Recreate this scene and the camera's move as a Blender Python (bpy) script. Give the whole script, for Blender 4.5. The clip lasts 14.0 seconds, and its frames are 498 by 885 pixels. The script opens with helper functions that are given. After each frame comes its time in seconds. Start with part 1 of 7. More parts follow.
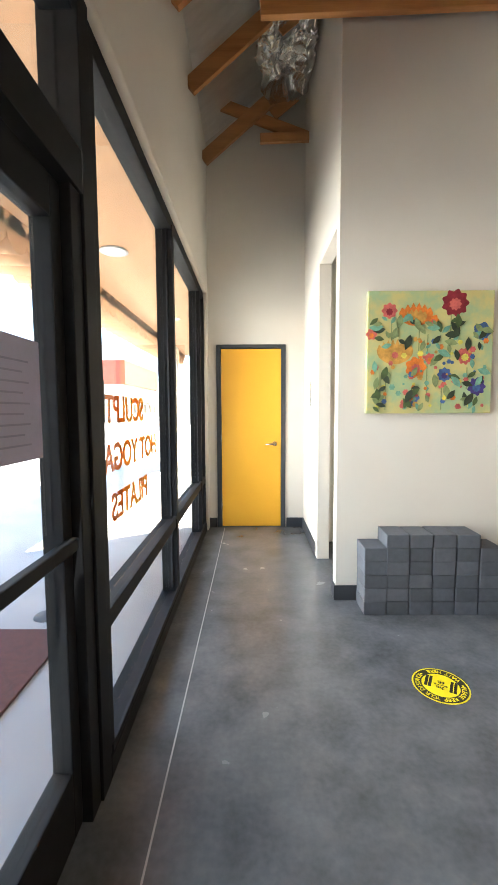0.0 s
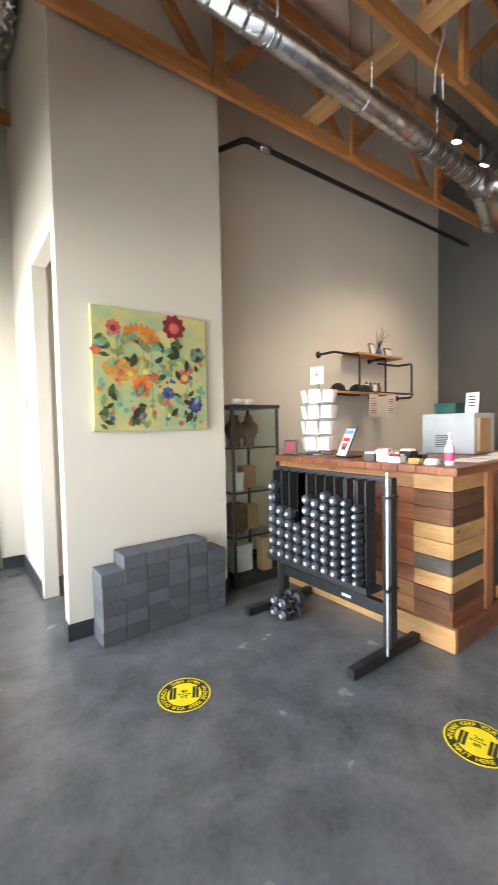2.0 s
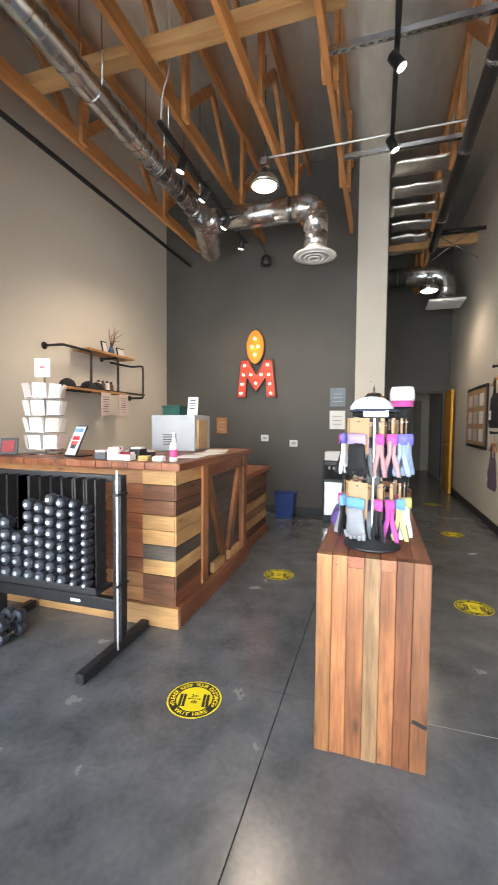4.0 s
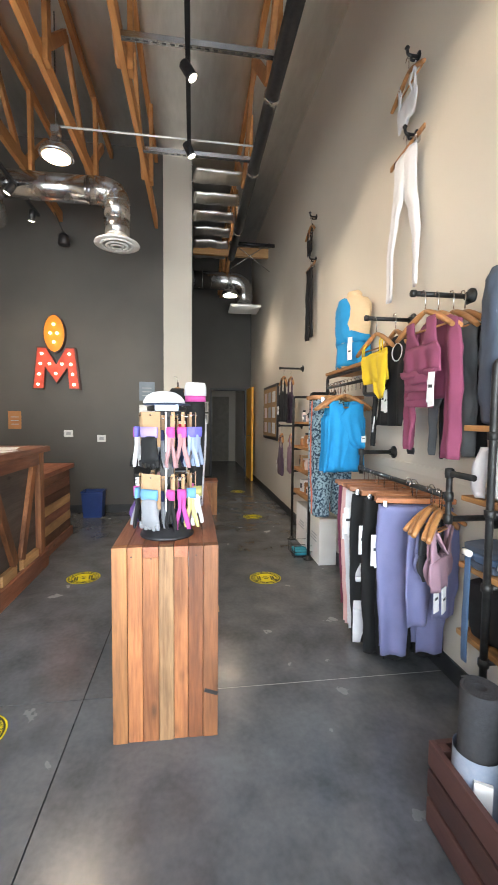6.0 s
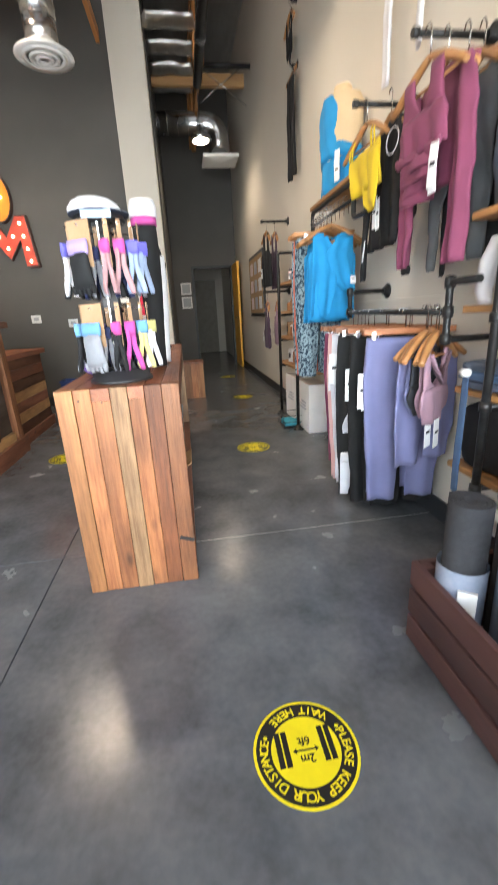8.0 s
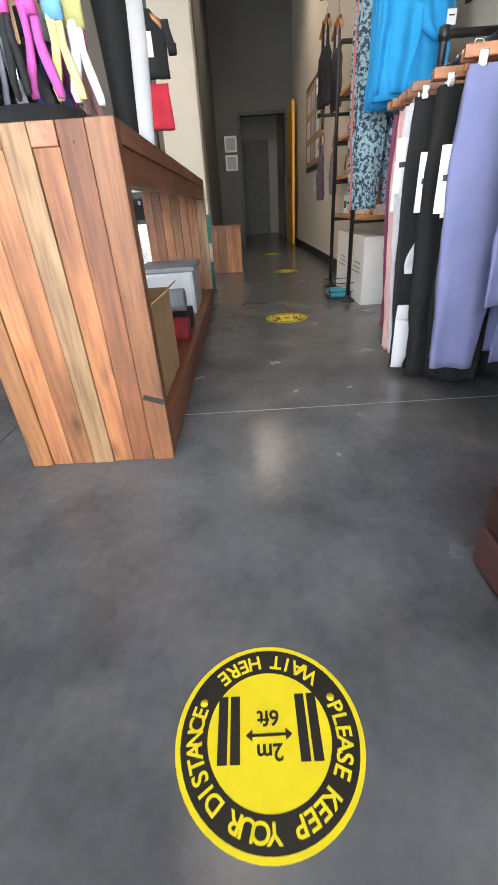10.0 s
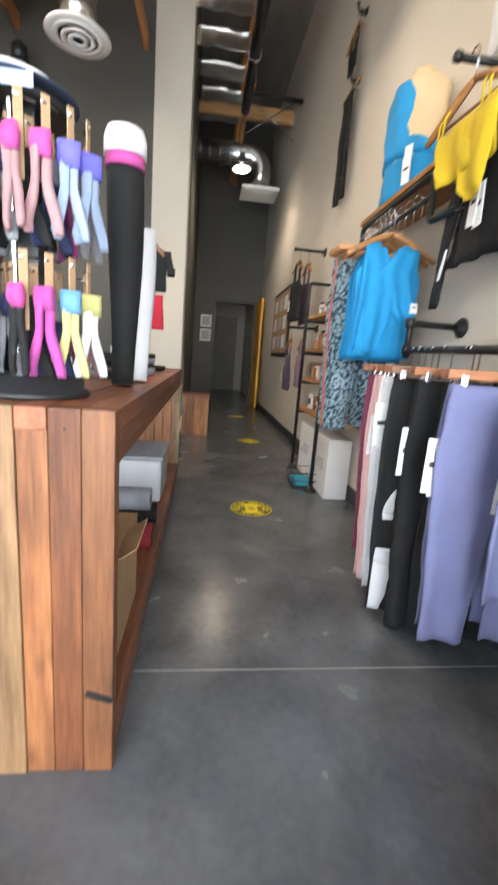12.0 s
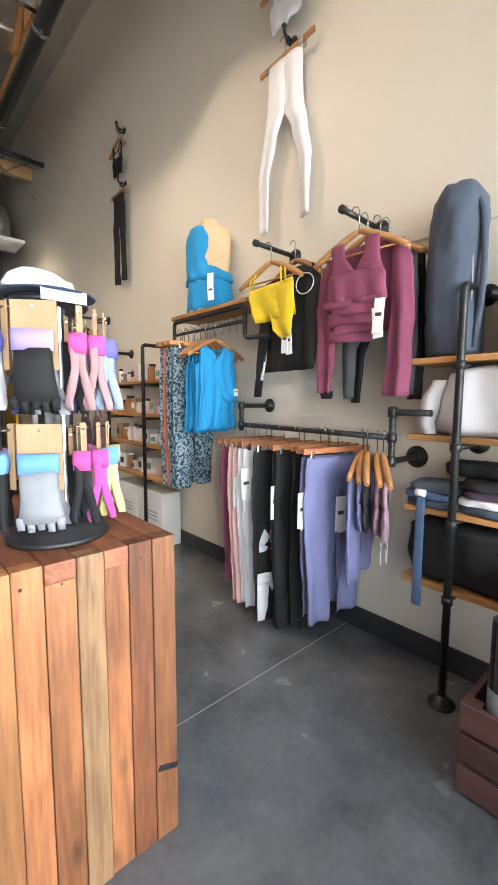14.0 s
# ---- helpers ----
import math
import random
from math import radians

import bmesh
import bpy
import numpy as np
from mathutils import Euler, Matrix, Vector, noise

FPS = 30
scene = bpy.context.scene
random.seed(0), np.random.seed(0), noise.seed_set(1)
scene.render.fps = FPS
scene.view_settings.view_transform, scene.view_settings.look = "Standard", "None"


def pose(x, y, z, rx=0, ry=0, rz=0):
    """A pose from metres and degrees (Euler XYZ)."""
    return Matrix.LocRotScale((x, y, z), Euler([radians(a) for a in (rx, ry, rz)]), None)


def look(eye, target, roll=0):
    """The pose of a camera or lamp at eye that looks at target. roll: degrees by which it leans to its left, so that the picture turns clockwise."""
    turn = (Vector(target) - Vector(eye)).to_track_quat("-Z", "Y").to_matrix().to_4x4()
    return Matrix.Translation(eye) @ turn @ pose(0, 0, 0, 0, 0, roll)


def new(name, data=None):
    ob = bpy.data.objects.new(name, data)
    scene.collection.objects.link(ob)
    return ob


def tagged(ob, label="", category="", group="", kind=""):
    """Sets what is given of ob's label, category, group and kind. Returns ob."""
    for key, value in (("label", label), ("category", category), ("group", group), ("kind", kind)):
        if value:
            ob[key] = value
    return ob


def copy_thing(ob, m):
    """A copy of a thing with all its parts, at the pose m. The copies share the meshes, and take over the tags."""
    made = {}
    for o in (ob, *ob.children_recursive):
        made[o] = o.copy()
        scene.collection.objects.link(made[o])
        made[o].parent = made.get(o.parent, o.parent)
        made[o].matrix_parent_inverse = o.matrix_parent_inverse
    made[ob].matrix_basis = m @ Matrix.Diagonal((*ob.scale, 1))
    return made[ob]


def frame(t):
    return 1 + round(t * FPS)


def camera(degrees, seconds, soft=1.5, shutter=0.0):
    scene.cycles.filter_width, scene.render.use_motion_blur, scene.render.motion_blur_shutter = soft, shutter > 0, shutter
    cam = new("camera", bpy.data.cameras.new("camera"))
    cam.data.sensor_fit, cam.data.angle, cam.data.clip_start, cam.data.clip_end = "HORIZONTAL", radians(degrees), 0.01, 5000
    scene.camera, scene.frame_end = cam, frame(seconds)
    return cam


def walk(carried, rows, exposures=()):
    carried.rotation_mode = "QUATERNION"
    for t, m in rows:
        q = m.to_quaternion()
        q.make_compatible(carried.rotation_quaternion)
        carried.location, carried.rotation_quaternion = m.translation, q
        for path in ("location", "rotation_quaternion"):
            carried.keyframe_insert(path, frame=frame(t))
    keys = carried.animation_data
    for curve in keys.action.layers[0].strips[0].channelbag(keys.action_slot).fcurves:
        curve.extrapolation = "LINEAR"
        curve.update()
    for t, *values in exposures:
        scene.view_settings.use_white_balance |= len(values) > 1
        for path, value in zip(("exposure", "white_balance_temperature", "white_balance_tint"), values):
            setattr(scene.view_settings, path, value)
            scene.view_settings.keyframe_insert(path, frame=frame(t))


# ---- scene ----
cam = camera(62.9, 14.0, shutter=0.3)
METRES, EYE, TILT, LEAN, TURN = 2.75, 1.38, 0.0, 0.0, 0.5
ROWS = [
    (0.0, 0.0, 0.0, 0.0, -0.02, -4.5, 0.24),
    (0.5, 0.0013, -0.0042, -0.0004, -2.28, -4.05, -0.16),
    (1.0, 0.0058, -0.0047, -0.0028, -9.62, -3.9, 0.18),
    (1.5, 0.0065, 0.0164, 0.0011, -22.62, -3.43, 0.74),
    (2.0, 0.0056, 0.0353, -0.0, -37.07, -2.49, 1.13),
    (2.5, -0.0001, 0.0382, 0.0008, -48.45, -2.33, 0.51),
    (3.0, -0.0086, 0.031, 0.0016, -57.46, -2.6, -0.02),
    (3.5, -0.0071, 0.0246, 0.0016, -65.48, -2.94, -0.25),
    (4.0, -0.0012, 0.0186, -0.0008, -73.1, -2.83, -0.51),
    (6.5, -0.0108, -0.0254, -0.0021, -101.49, -3.81, 0.14),
    (7.0, -0.005, -0.03, -0.0071, -102.89, -4.27, 0.84),
    (7.5, 0.0181, -0.0484, -0.0463, -102.03, -7.82, 1.77),
    (8.0, 0.057, -0.0757, -0.1133, -99.2, -17.58, 2.98),
    (8.5, 0.0989, -0.107, -0.1829, -96.94, -24.95, 5.72),
    (11.0, 0.2788, -0.1562, -0.2670, -87.95, -29.84, 1.1),
    (11.5, 0.3045, -0.133, -0.2215, -87.13, -21.8, -2.33),
    (12.0, 0.3159, -0.1219, -0.1531, -96.54, -11.72, -4.39),
    (12.5, 0.2946, -0.0758, -0.1142, -114.14, -7.82, -4.52),
    (13.0, 0.2847, -0.0034, -0.0899, -121.11, -5.95, -0.81),
    (13.5, 0.2889, 0.0685, -0.0795, -127.09, -6.49, 0.08),
    (14.0, 0.2822, 0.1346, -0.071, -132.32, -5.87, -0.27),
]
walk(cam, [(t, pose(0, 0, EYE, TILT, LEAN, TURN) @ pose(METRES * x, METRES * y, METRES * z, 90 + pitch, roll, yaw)) for t, x, y, z, yaw, pitch, roll in ROWS])

# ---- daylight and exposure ----
world = bpy.data.worlds.new("sky")
scene.world = world
world.use_nodes = True
wn = world.node_tree.nodes
sky = wn.new("ShaderNodeTexSky")
sky.sky_type, sky.sun_disc = "NISHITA", False
sky.sun_elevation, sky.sun_rotation = radians(58), radians(60)
wn["Background"].inputs[1].default_value = 0.08
world.node_tree.links.new(sky.outputs[0], wn["Background"].inputs[0])
sun = new("sun", bpy.data.lights.new("sun", "SUN"))
sun.data.energy, sun.data.angle, sun.data.color = 4.0, radians(0.6), (1.0, 0.94, 0.85)
sun.matrix_basis = look((20, 11.5, 37), (0, 0, 0))
scene.view_settings.exposure = 3.95
# added fill lamps just inside the shop front, standing in for sky light
for where, wide, watts, aim in (((-0.50, -0.62, 1.35), 1.5, 3.7, 1.30), ((-0.50, 2.40, 1.35), 4.2, 9.0, 0.85)):
    win = new("window_daylight_fill", bpy.data.lights.new("window_daylight_fill", "AREA"))
    win.data.shape, win.data.size, win.data.size_y, win.data.energy, win.data.color = "RECTANGLE", wide, 2.4, watts, (0.90, 0.96, 1.0)
    win.data.spread = radians(112)
    win.matrix_basis = look(where, (3.0, where[1], aim))


def lamp(name, kind, where, aim, watts, colour, size=0.05, angle=70):
    data = bpy.data.lights.new(name, kind)
    data.energy, data.color = watts, colour
    if kind == "SPOT":
        data.spot_size, data.spot_blend, data.shadow_soft_size = radians(angle), 0.6, size
    elif kind == "POINT":
        data.shadow_soft_size = size
    else:
        data.shape, data.size = "DISK", size
    ob = new(name, data)
    ob.matrix_basis = look(where, aim)
    return ob


# ---- materials ----
def srgb(r, g, b):
    return tuple(((c / 255 + 0.055) / 1.055) ** 2.4 if c > 10 else c / 3295 for c in (r, g, b)) + (1.0,)


def material(name, a, b=None, rough=0.6, metal=0.0, scale=8.0, stretch=(1, 1, 1), bump=0.1, fine=90.0, vary=0.0, glow=0.0, rough_to=None, sheen=0.0, mid=(0.35, 0.7), fw=0.35, detail=6):
    """Two colours mixed by noise at two scales, with relief; vary: brightness differing from piece to piece."""
    m = bpy.data.materials.new(name)
    m.use_nodes = True
    n, l = m.node_tree.nodes, m.node_tree.links
    p = n["Principled BSDF"]
    b = b or tuple(c * 0.8 for c in a[:3]) + (1,)
    tc, mp, info = n.new("ShaderNodeTexCoord"), n.new("ShaderNodeMapping"), n.new("ShaderNodeObjectInfo")
    mp.inputs["Scale"].default_value = stretch
    l.new(tc.outputs["Object"], mp.inputs["Vector"])
    sh = n.new("ShaderNodeVectorMath")
    sh.operation = "MULTIPLY_ADD"
    rnd = n.new("ShaderNodeCombineXYZ")
    for i in range(3):
        l.new(info.outputs["Random"], rnd.inputs[i])
    l.new(rnd.outputs[0], sh.inputs[0])
    sh.inputs[1].default_value = (37.0, 53.0, 71.0) if vary else (0, 0, 0)
    l.new(mp.outputs[0], sh.inputs[2])
    n1, n2 = n.new("ShaderNodeTexNoise"), n.new("ShaderNodeTexNoise")
    n1.inputs["Scale"].default_value, n1.inputs["Detail"].default_value = scale, detail
    n2.inputs["Scale"].default_value, n2.inputs["Detail"].default_value = fine, 3
    l.new(sh.outputs[0], n1.inputs["Vector"])
    l.new(sh.outputs[0], n2.inputs["Vector"])
    add = n.new("ShaderNodeMath")
    add.operation = "MULTIPLY_ADD"
    l.new(n2.outputs["Fac"], add.inputs[0])
    add.inputs[1].default_value = fw
    l.new(n1.outputs["Fac"], add.inputs[2])
    ramp = n.new("ShaderNodeMapRange")
    ramp.inputs[1].default_value, ramp.inputs[2].default_value = mid[0] + 0.5 * fw, mid[1] + 0.5 * fw
    l.new(add.outputs[0], ramp.inputs[0])
    mix = n.new("ShaderNodeMix")
    mix.data_type = "RGBA"
    l.new(ramp.outputs[0], mix.inputs["Factor"])
    mix.inputs["A"].default_value, mix.inputs["B"].default_value = a, b
    out = mix.outputs["Result"]
    if vary:
        hsv = n.new("ShaderNodeHueSaturation")
        rv = n.new("ShaderNodeMapRange")
        rv.inputs[3].default_value, rv.inputs[4].default_value = 1 - vary, 1 + vary
        l.new(info.outputs["Random"], rv.inputs[0])
        l.new(rv.outputs[0], hsv.inputs["Value"])
        l.new(out, hsv.inputs["Color"])
        out = hsv.outputs[0]
    l.new(out, p.inputs["Base Color"])
    p.inputs["Metallic"].default_value = metal
    p.inputs["Roughness"].default_value = rough
    if rough_to is not None:
        rr = n.new("ShaderNodeMapRange")
        rr.inputs[1].default_value, rr.inputs[2].default_value = 0.3, 0.75
        rr.inputs[3].default_value, rr.inputs[4].default_value = rough, rough_to
        l.new(n1.outputs["Fac"], rr.inputs[0])
        l.new(rr.outputs[0], p.inputs["Roughness"])
    if sheen:
        p.inputs["Sheen Weight"].default_value = sheen
    if bump:
        bp = n.new("ShaderNodeBump")
        bp.inputs["Strength"].default_value, bp.inputs["Distance"].default_value = bump, 0.01
        l.new(add.outputs[0], bp.inputs["Height"])
        l.new(bp.outputs[0], p.inputs["Normal"])
    if glow:
        p.inputs["Emission Color"].default_value, p.inputs["Emission Strength"].default_value = a, glow
    return m


def glass_material(name, colour, rough=0.0, alpha=None):
    m = bpy.data.materials.new(name)
    m.use_nodes = True
    n, l = m.node_tree.nodes, m.node_tree.links
    lw, pw, fr = n.new("ShaderNodeLayerWeight"), n.new("ShaderNodeMath"), n.new("ShaderNodeMath")
    pw.operation, fr.operation = "POWER", "MULTIPLY_ADD"
    pw.inputs[1].default_value, fr.inputs[1].default_value, fr.inputs[2].default_value = 5.0, 0.55, 0.02
    l.new(lw.outputs["Facing"], pw.inputs[0])
    l.new(pw.outputs[0], fr.inputs[0])
    tr, gl, mx = n.new("ShaderNodeBsdfTransparent"), n.new("ShaderNodeBsdfGlossy"), n.new("ShaderNodeMixShader")
    tr.inputs[0].default_value = colour
    gl.inputs["Roughness"].default_value = rough
    l.new(fr.outputs[0], mx.inputs[0])
    l.new(tr.outputs[0], mx.inputs[1])
    l.new(gl.outputs[0], mx.inputs[2])
    l.new(mx.outputs[0], n["Material Output"].inputs[0])
    return m


def concrete(name, a, b):
    """Sealed concrete: cloudy mottling at two scales and a soft, uneven gloss."""
    m = bpy.data.materials.new(name)
    m.use_nodes = True
    n, l = m.node_tree.nodes, m.node_tree.links
    p, tc = n["Principled BSDF"], n.new("ShaderNodeTexCoord")
    outs = []
    for scale, det, dist in ((0.9, 2.0, 0.6), (4.5, 5.0, 0.3), (38.0, 4.0, 0.0)):
        t = n.new("ShaderNodeTexNoise")
        t.inputs["Scale"].default_value, t.inputs["Detail"].default_value, t.inputs["Distortion"].default_value = scale, det, dist
        l.new(tc.outputs["Object"], t.inputs["Vector"])
        outs.append(t.outputs["Fac"])
    s1, s2, s3 = (n.new("ShaderNodeMath") for _ in range(3))
    for s, k in ((s1, 0.8), (s2, 0.8), (s3, 0.30)):
        s.operation = "MULTIPLY_ADD"
        s.inputs[1].default_value = k
    s1.inputs[2].default_value = -0.57
    l.new(outs[0], s1.inputs[0])
    l.new(outs[1], s2.inputs[0])
    l.new(s1.outputs[0], s2.inputs[2])
    l.new(outs[2], s3.inputs[0])
    l.new(s2.outputs[0], s3.inputs[2])
    mix = n.new("ShaderNodeMix")
    mix.data_type = "RGBA"
    l.new(s3.outputs[0], mix.inputs["Factor"])
    mix.inputs["A"].default_value, mix.inputs["B"].default_value = a, b
    l.new(mix.outputs["Result"], p.inputs["Base Color"])
    r = n.new("ShaderNodeMath")
    r.operation = "MULTIPLY_ADD"
    r.inputs[1].default_value, r.inputs[2].default_value = 0.18, 0.15
    l.new(outs[1], r.inputs[0])
    l.new(r.outputs[0], p.inputs["Roughness"])
    return m


WALL = material("wall_paint", (0.64, 0.59, 0.51, 1), (0.605, 0.555, 0.478, 1), 0.75, scale=1.2, fine=140, bump=0.06)
GREY_WALL = material("grey_paint", (0.090, 0.083, 0.074, 1), (0.076, 0.070, 0.063, 1), 0.6, scale=1.5, fine=140, bump=0.06)
FLOOR = concrete("polished_concrete", (0.042, 0.045, 0.050, 1), (0.205, 0.213, 0.225, 1))
JOINT = material("joint_filler", (0.035, 0.035, 0.036, 1), rough=0.8)
JOINT_PALE = material("joint_filler_pale", (0.32, 0.32, 0.32, 1), rough=0.7)
BASE = material("rubber_baseboard", (0.035, 0.037, 0.042, 1), rough=0.5, bump=0.03)
FOIL = material("foil_insulation", (0.91, 0.90, 0.88, 1), (0.74, 0.73, 0.71, 1), 0.30, 1.0, scale=1.6, stretch=(0.5, 2.2, 1), fine=9, bump=1.0, rough_to=0.42)
CRUMPLED = material("crumpled_foil", (0.72, 0.72, 0.71, 1), (0.5, 0.5, 0.5, 1), 0.26, 1.0, scale=6, fine=22, bump=1.0)
DUCT = material("galvanised_duct", (0.62, 0.63, 0.64, 1), (0.5, 0.5, 0.51, 1), 0.2, 1.0, scale=5, fine=20, bump=0.015, rough_to=0.3)
TIMBER = material("truss_timber", (0.56, 0.26, 0.085, 1), (0.40, 0.165, 0.05, 1), 0.6, scale=5, stretch=(0.25, 3, 3), fine=30, bump=0.1, vary=0.22)
TIMBER_PALE = material("pale_timber", (0.55, 0.33, 0.14, 1), (0.42, 0.22, 0.085, 1), 0.6, scale=5, stretch=(3, 0.25, 3), fine=30, bump=0.1, vary=0.12)
BLACK_STEEL = material("black_steel", (0.018, 0.018, 0.02, 1), (0.03, 0.03, 0.032, 1), 0.42, 0.3, scale=30, bump=0.05)
PIPE = material("dark_iron_pipe", (0.05, 0.05, 0.05, 1), (0.03, 0.03, 0.03, 1), 0.45, 0.7, scale=30, bump=0.12)
ALU_BLACK = material("dark_bronze_aluminium", (0.010, 0.0095, 0.010, 1), (0.014, 0.013, 0.013, 1), 0.6, 0.0, scale=20, bump=0.03)
ALU_BLACK.node_tree.nodes["Principled BSDF"].inputs["Specular IOR Level"].default_value = 0.15
YELLOW_DOOR = material("yellow_door_paint", (0.80, 0.40, 0.028, 1), (0.76, 0.37, 0.026, 1), 0.4, scale=2, bump=0.03)
CHROME = material("brushed_metal", (0.6, 0.6, 0.6, 1), rough=0.25, metal=1.0, bump=0.02)
GREY_FOAM = material("grey_foam", (0.082, 0.086, 0.097, 1), (0.068, 0.071, 0.08, 1), 0.85, scale=25, fine=240, bump=0.15, vary=0.22)
BLACK = material("black_plastic", (0.015, 0.015, 0.017, 1), (0.022, 0.022, 0.024, 1), 0.4, bump=0.03)
WHITE = material("white_plastic", (0.75, 0.75, 0.74, 1), (0.7, 0.7, 0.69, 1), 0.45, bump=0.02)
PAPER = material("white_paper", (0.8, 0.79, 0.77, 1), (0.75, 0.74, 0.72, 1), 0.8, bump=0.02)
INK = material("dark_ink", (0.05, 0.05, 0.055, 1), rough=0.7, bump=0)
GLASS = glass_material("window_glass", (0.93, 0.96, 0.95, 1))
CASE_GLASS = glass_material("cabinet_glass", (0.9, 0.94, 0.92, 1))
BULB = material("lit_bulb", (1.0, 0.86, 0.66, 1), (1.0, 0.84, 0.62, 1), 0.5, glow=2.5, bump=0)


def wood(name, a, b, axis, vary=0.25, rough=0.5):
    st = [4.0, 4.0, 4.0]
    st[axis] = 0.35
    m = material(name, a, b, rough, scale=4.0, stretch=tuple(st), fine=24, bump=0.3, vary=vary, rough_to=rough + 0.15, fw=0.8, mid=(0.25, 0.75))
    # knots with a dark heart, and weather stains
    n, l = m.node_tree.nodes, m.node_tree.links
    base = n["Principled BSDF"].inputs["Base Color"]
    grain = base.links[0].from_socket
    tc, mp, info, off = n.new("ShaderNodeTexCoord"), n.new("ShaderNodeMapping"), n.new("ShaderNodeObjectInfo"), n.new("ShaderNodeVectorMath")
    st[axis] = 1.6
    mp.inputs["Scale"].default_value = tuple(s / 4.0 for s in st)
    l.new(tc.outputs["Object"], mp.inputs["Vector"])
    off.operation = "ADD"
    l.new(mp.outputs[0], off.inputs[0])
    l.new(info.outputs["Random"], off.inputs[1])
    vo, no = n.new("ShaderNodeTexVoronoi"), n.new("ShaderNodeTexNoise")
    vo.inputs["Scale"].default_value = 9.0
    no.inputs["Scale"].default_value, no.inputs["Detail"].default_value = 5.0, 5.0
    l.new(off.outputs[0], vo.inputs["Vector"])
    l.new(off.outputs[0], no.inputs["Vector"])
    kn, sn, mul, tint = n.new("ShaderNodeMapRange"), n.new("ShaderNodeMapRange"), n.new("ShaderNodeMath"), n.new("ShaderNodeMix")
    kn.inputs[1].default_value, kn.inputs[2].default_value, kn.inputs[3].default_value, kn.inputs[4].default_value = 0.05, 0.17, 0.42, 1.0
    sn.inputs[1].default_value, sn.inputs[2].default_value, sn.inputs[3].default_value, sn.inputs[4].default_value = 0.33, 0.62, 0.58, 1.04
    l.new(vo.outputs["Distance"], kn.inputs[0])
    l.new(no.outputs["Fac"], sn.inputs[0])
    mul.operation = "MULTIPLY"
    l.new(kn.outputs[0], mul.inputs[0])
    l.new(sn.outputs[0], mul.inputs[1])
    tint.data_type, tint.blend_type = "RGBA", "MULTIPLY"
    tint.inputs["Factor"].default_value = 1.0
    l.new(grain, tint.inputs["A"])
    l.new(mul.outputs[0], tint.inputs["B"])
    l.new(tint.outputs["Result"], base)
    return m


RED_Z = wood("redwood_upright", (0.37, 0.148, 0.055, 1), (0.19, 0.068, 0.026, 1), 2, 0.34)
TAN_KNOTTY = wood("knotty_tan_upright", (0.40, 0.235, 0.115, 1), (0.17, 0.088, 0.04, 1), 2, 0.1)
DEEP_Z = wood("deep_red_upright", (0.24, 0.083, 0.031, 1), (0.11, 0.038, 0.016, 1), 2, 0.12)
RED_X = wood("redwood_long", (0.33, 0.115, 0.05, 1), (0.19, 0.058, 0.026, 1), 0, 0.2, 0.35)
RED_Y = wood("redwood_cross", (0.33, 0.115, 0.05, 1), (0.19, 0.058, 0.026, 1), 1, 0.2, 0.35)
TAN_Z = wood("tan_upright", (0.38, 0.165, 0.058, 1), (0.21, 0.085, 0.032, 1), 2, 0.32)
TAN_Y = wood("tan_cross", (0.42, 0.20, 0.08, 1), (0.27, 0.12, 0.045, 1), 1, 0.15)
PALE_X = wood("pine_long", (0.62, 0.36, 0.15, 1), (0.45, 0.24, 0.09, 1), 0, 0.15)
PALE_Y = wood("pine_cross", (0.62, 0.36, 0.15, 1), (0.45, 0.24, 0.09, 1), 1, 0.15)
BROWN_X = wood("walnut_long", (0.18, 0.075, 0.035, 1), (0.10, 0.04, 0.02, 1), 0, 0.25)
BROWN_Y = wood("walnut_cross", (0.22, 0.09, 0.04, 1), (0.12, 0.048, 0.022, 1), 1, 0.25)
GREYWOOD_X = wood("weathered_long", (0.12, 0.09, 0.075, 1), (0.07, 0.055, 0.045, 1), 0, 0.2)
GREYWOOD_Y = wood("weathered_cross", (0.16, 0.125, 0.10, 1), (0.08, 0.065, 0.055, 1), 1, 0.2)
SHELF_WOOD = wood("pine_shelf", (0.58, 0.30, 0.11, 1), (0.43, 0.20, 0.07, 1), 0, 0.12)
HANGER_WOOD = wood("hanger_wood", (0.50, 0.24, 0.085, 1), (0.38, 0.17, 0.06, 1), 0, 0.15, 0.4)


# ---- mesh helpers ----
def box(bm, x0, y0, z0, x1, y1, z1, bevel=0.0):
    vs = [bm.verts.new((x, y, z)) for x in (x0, x1) for y in (y0, y1) for z in (z0, z1)]
    fs = [bm.faces.new([vs[i] for i in q]) for q in ((0, 1, 3, 2), (4, 6, 7, 5), (0, 4, 5, 1), (2, 3, 7, 6), (0, 2, 6, 4), (1, 5, 7, 3))]
    if bevel:
        es = list({e for f in fs for e in f.edges})
        bmesh.ops.bevel(bm, geom=es, offset=bevel, segments=2, affect="EDGES", profile=0.6)
    return bm


def bx(x0, y0, z0, x1, y1, z1, bevel=0.0):
    return box(bmesh.new(), x0, y0, z0, x1, y1, z1, bevel)


def turned(bm, m, verts):
    bmesh.ops.transform(bm, matrix=m, verts=verts)


def obox(bm, m, sx, sy, sz, bevel=0.0):
    """A box of that size, centred, at the pose m."""
    old = set(bm.verts)
    box(bm, -sx / 2, -sy / 2, -sz / 2, sx / 2, sy / 2, sz / 2, bevel)
    turned(bm, m, [v for v in bm.verts if v not in old])
    return bm


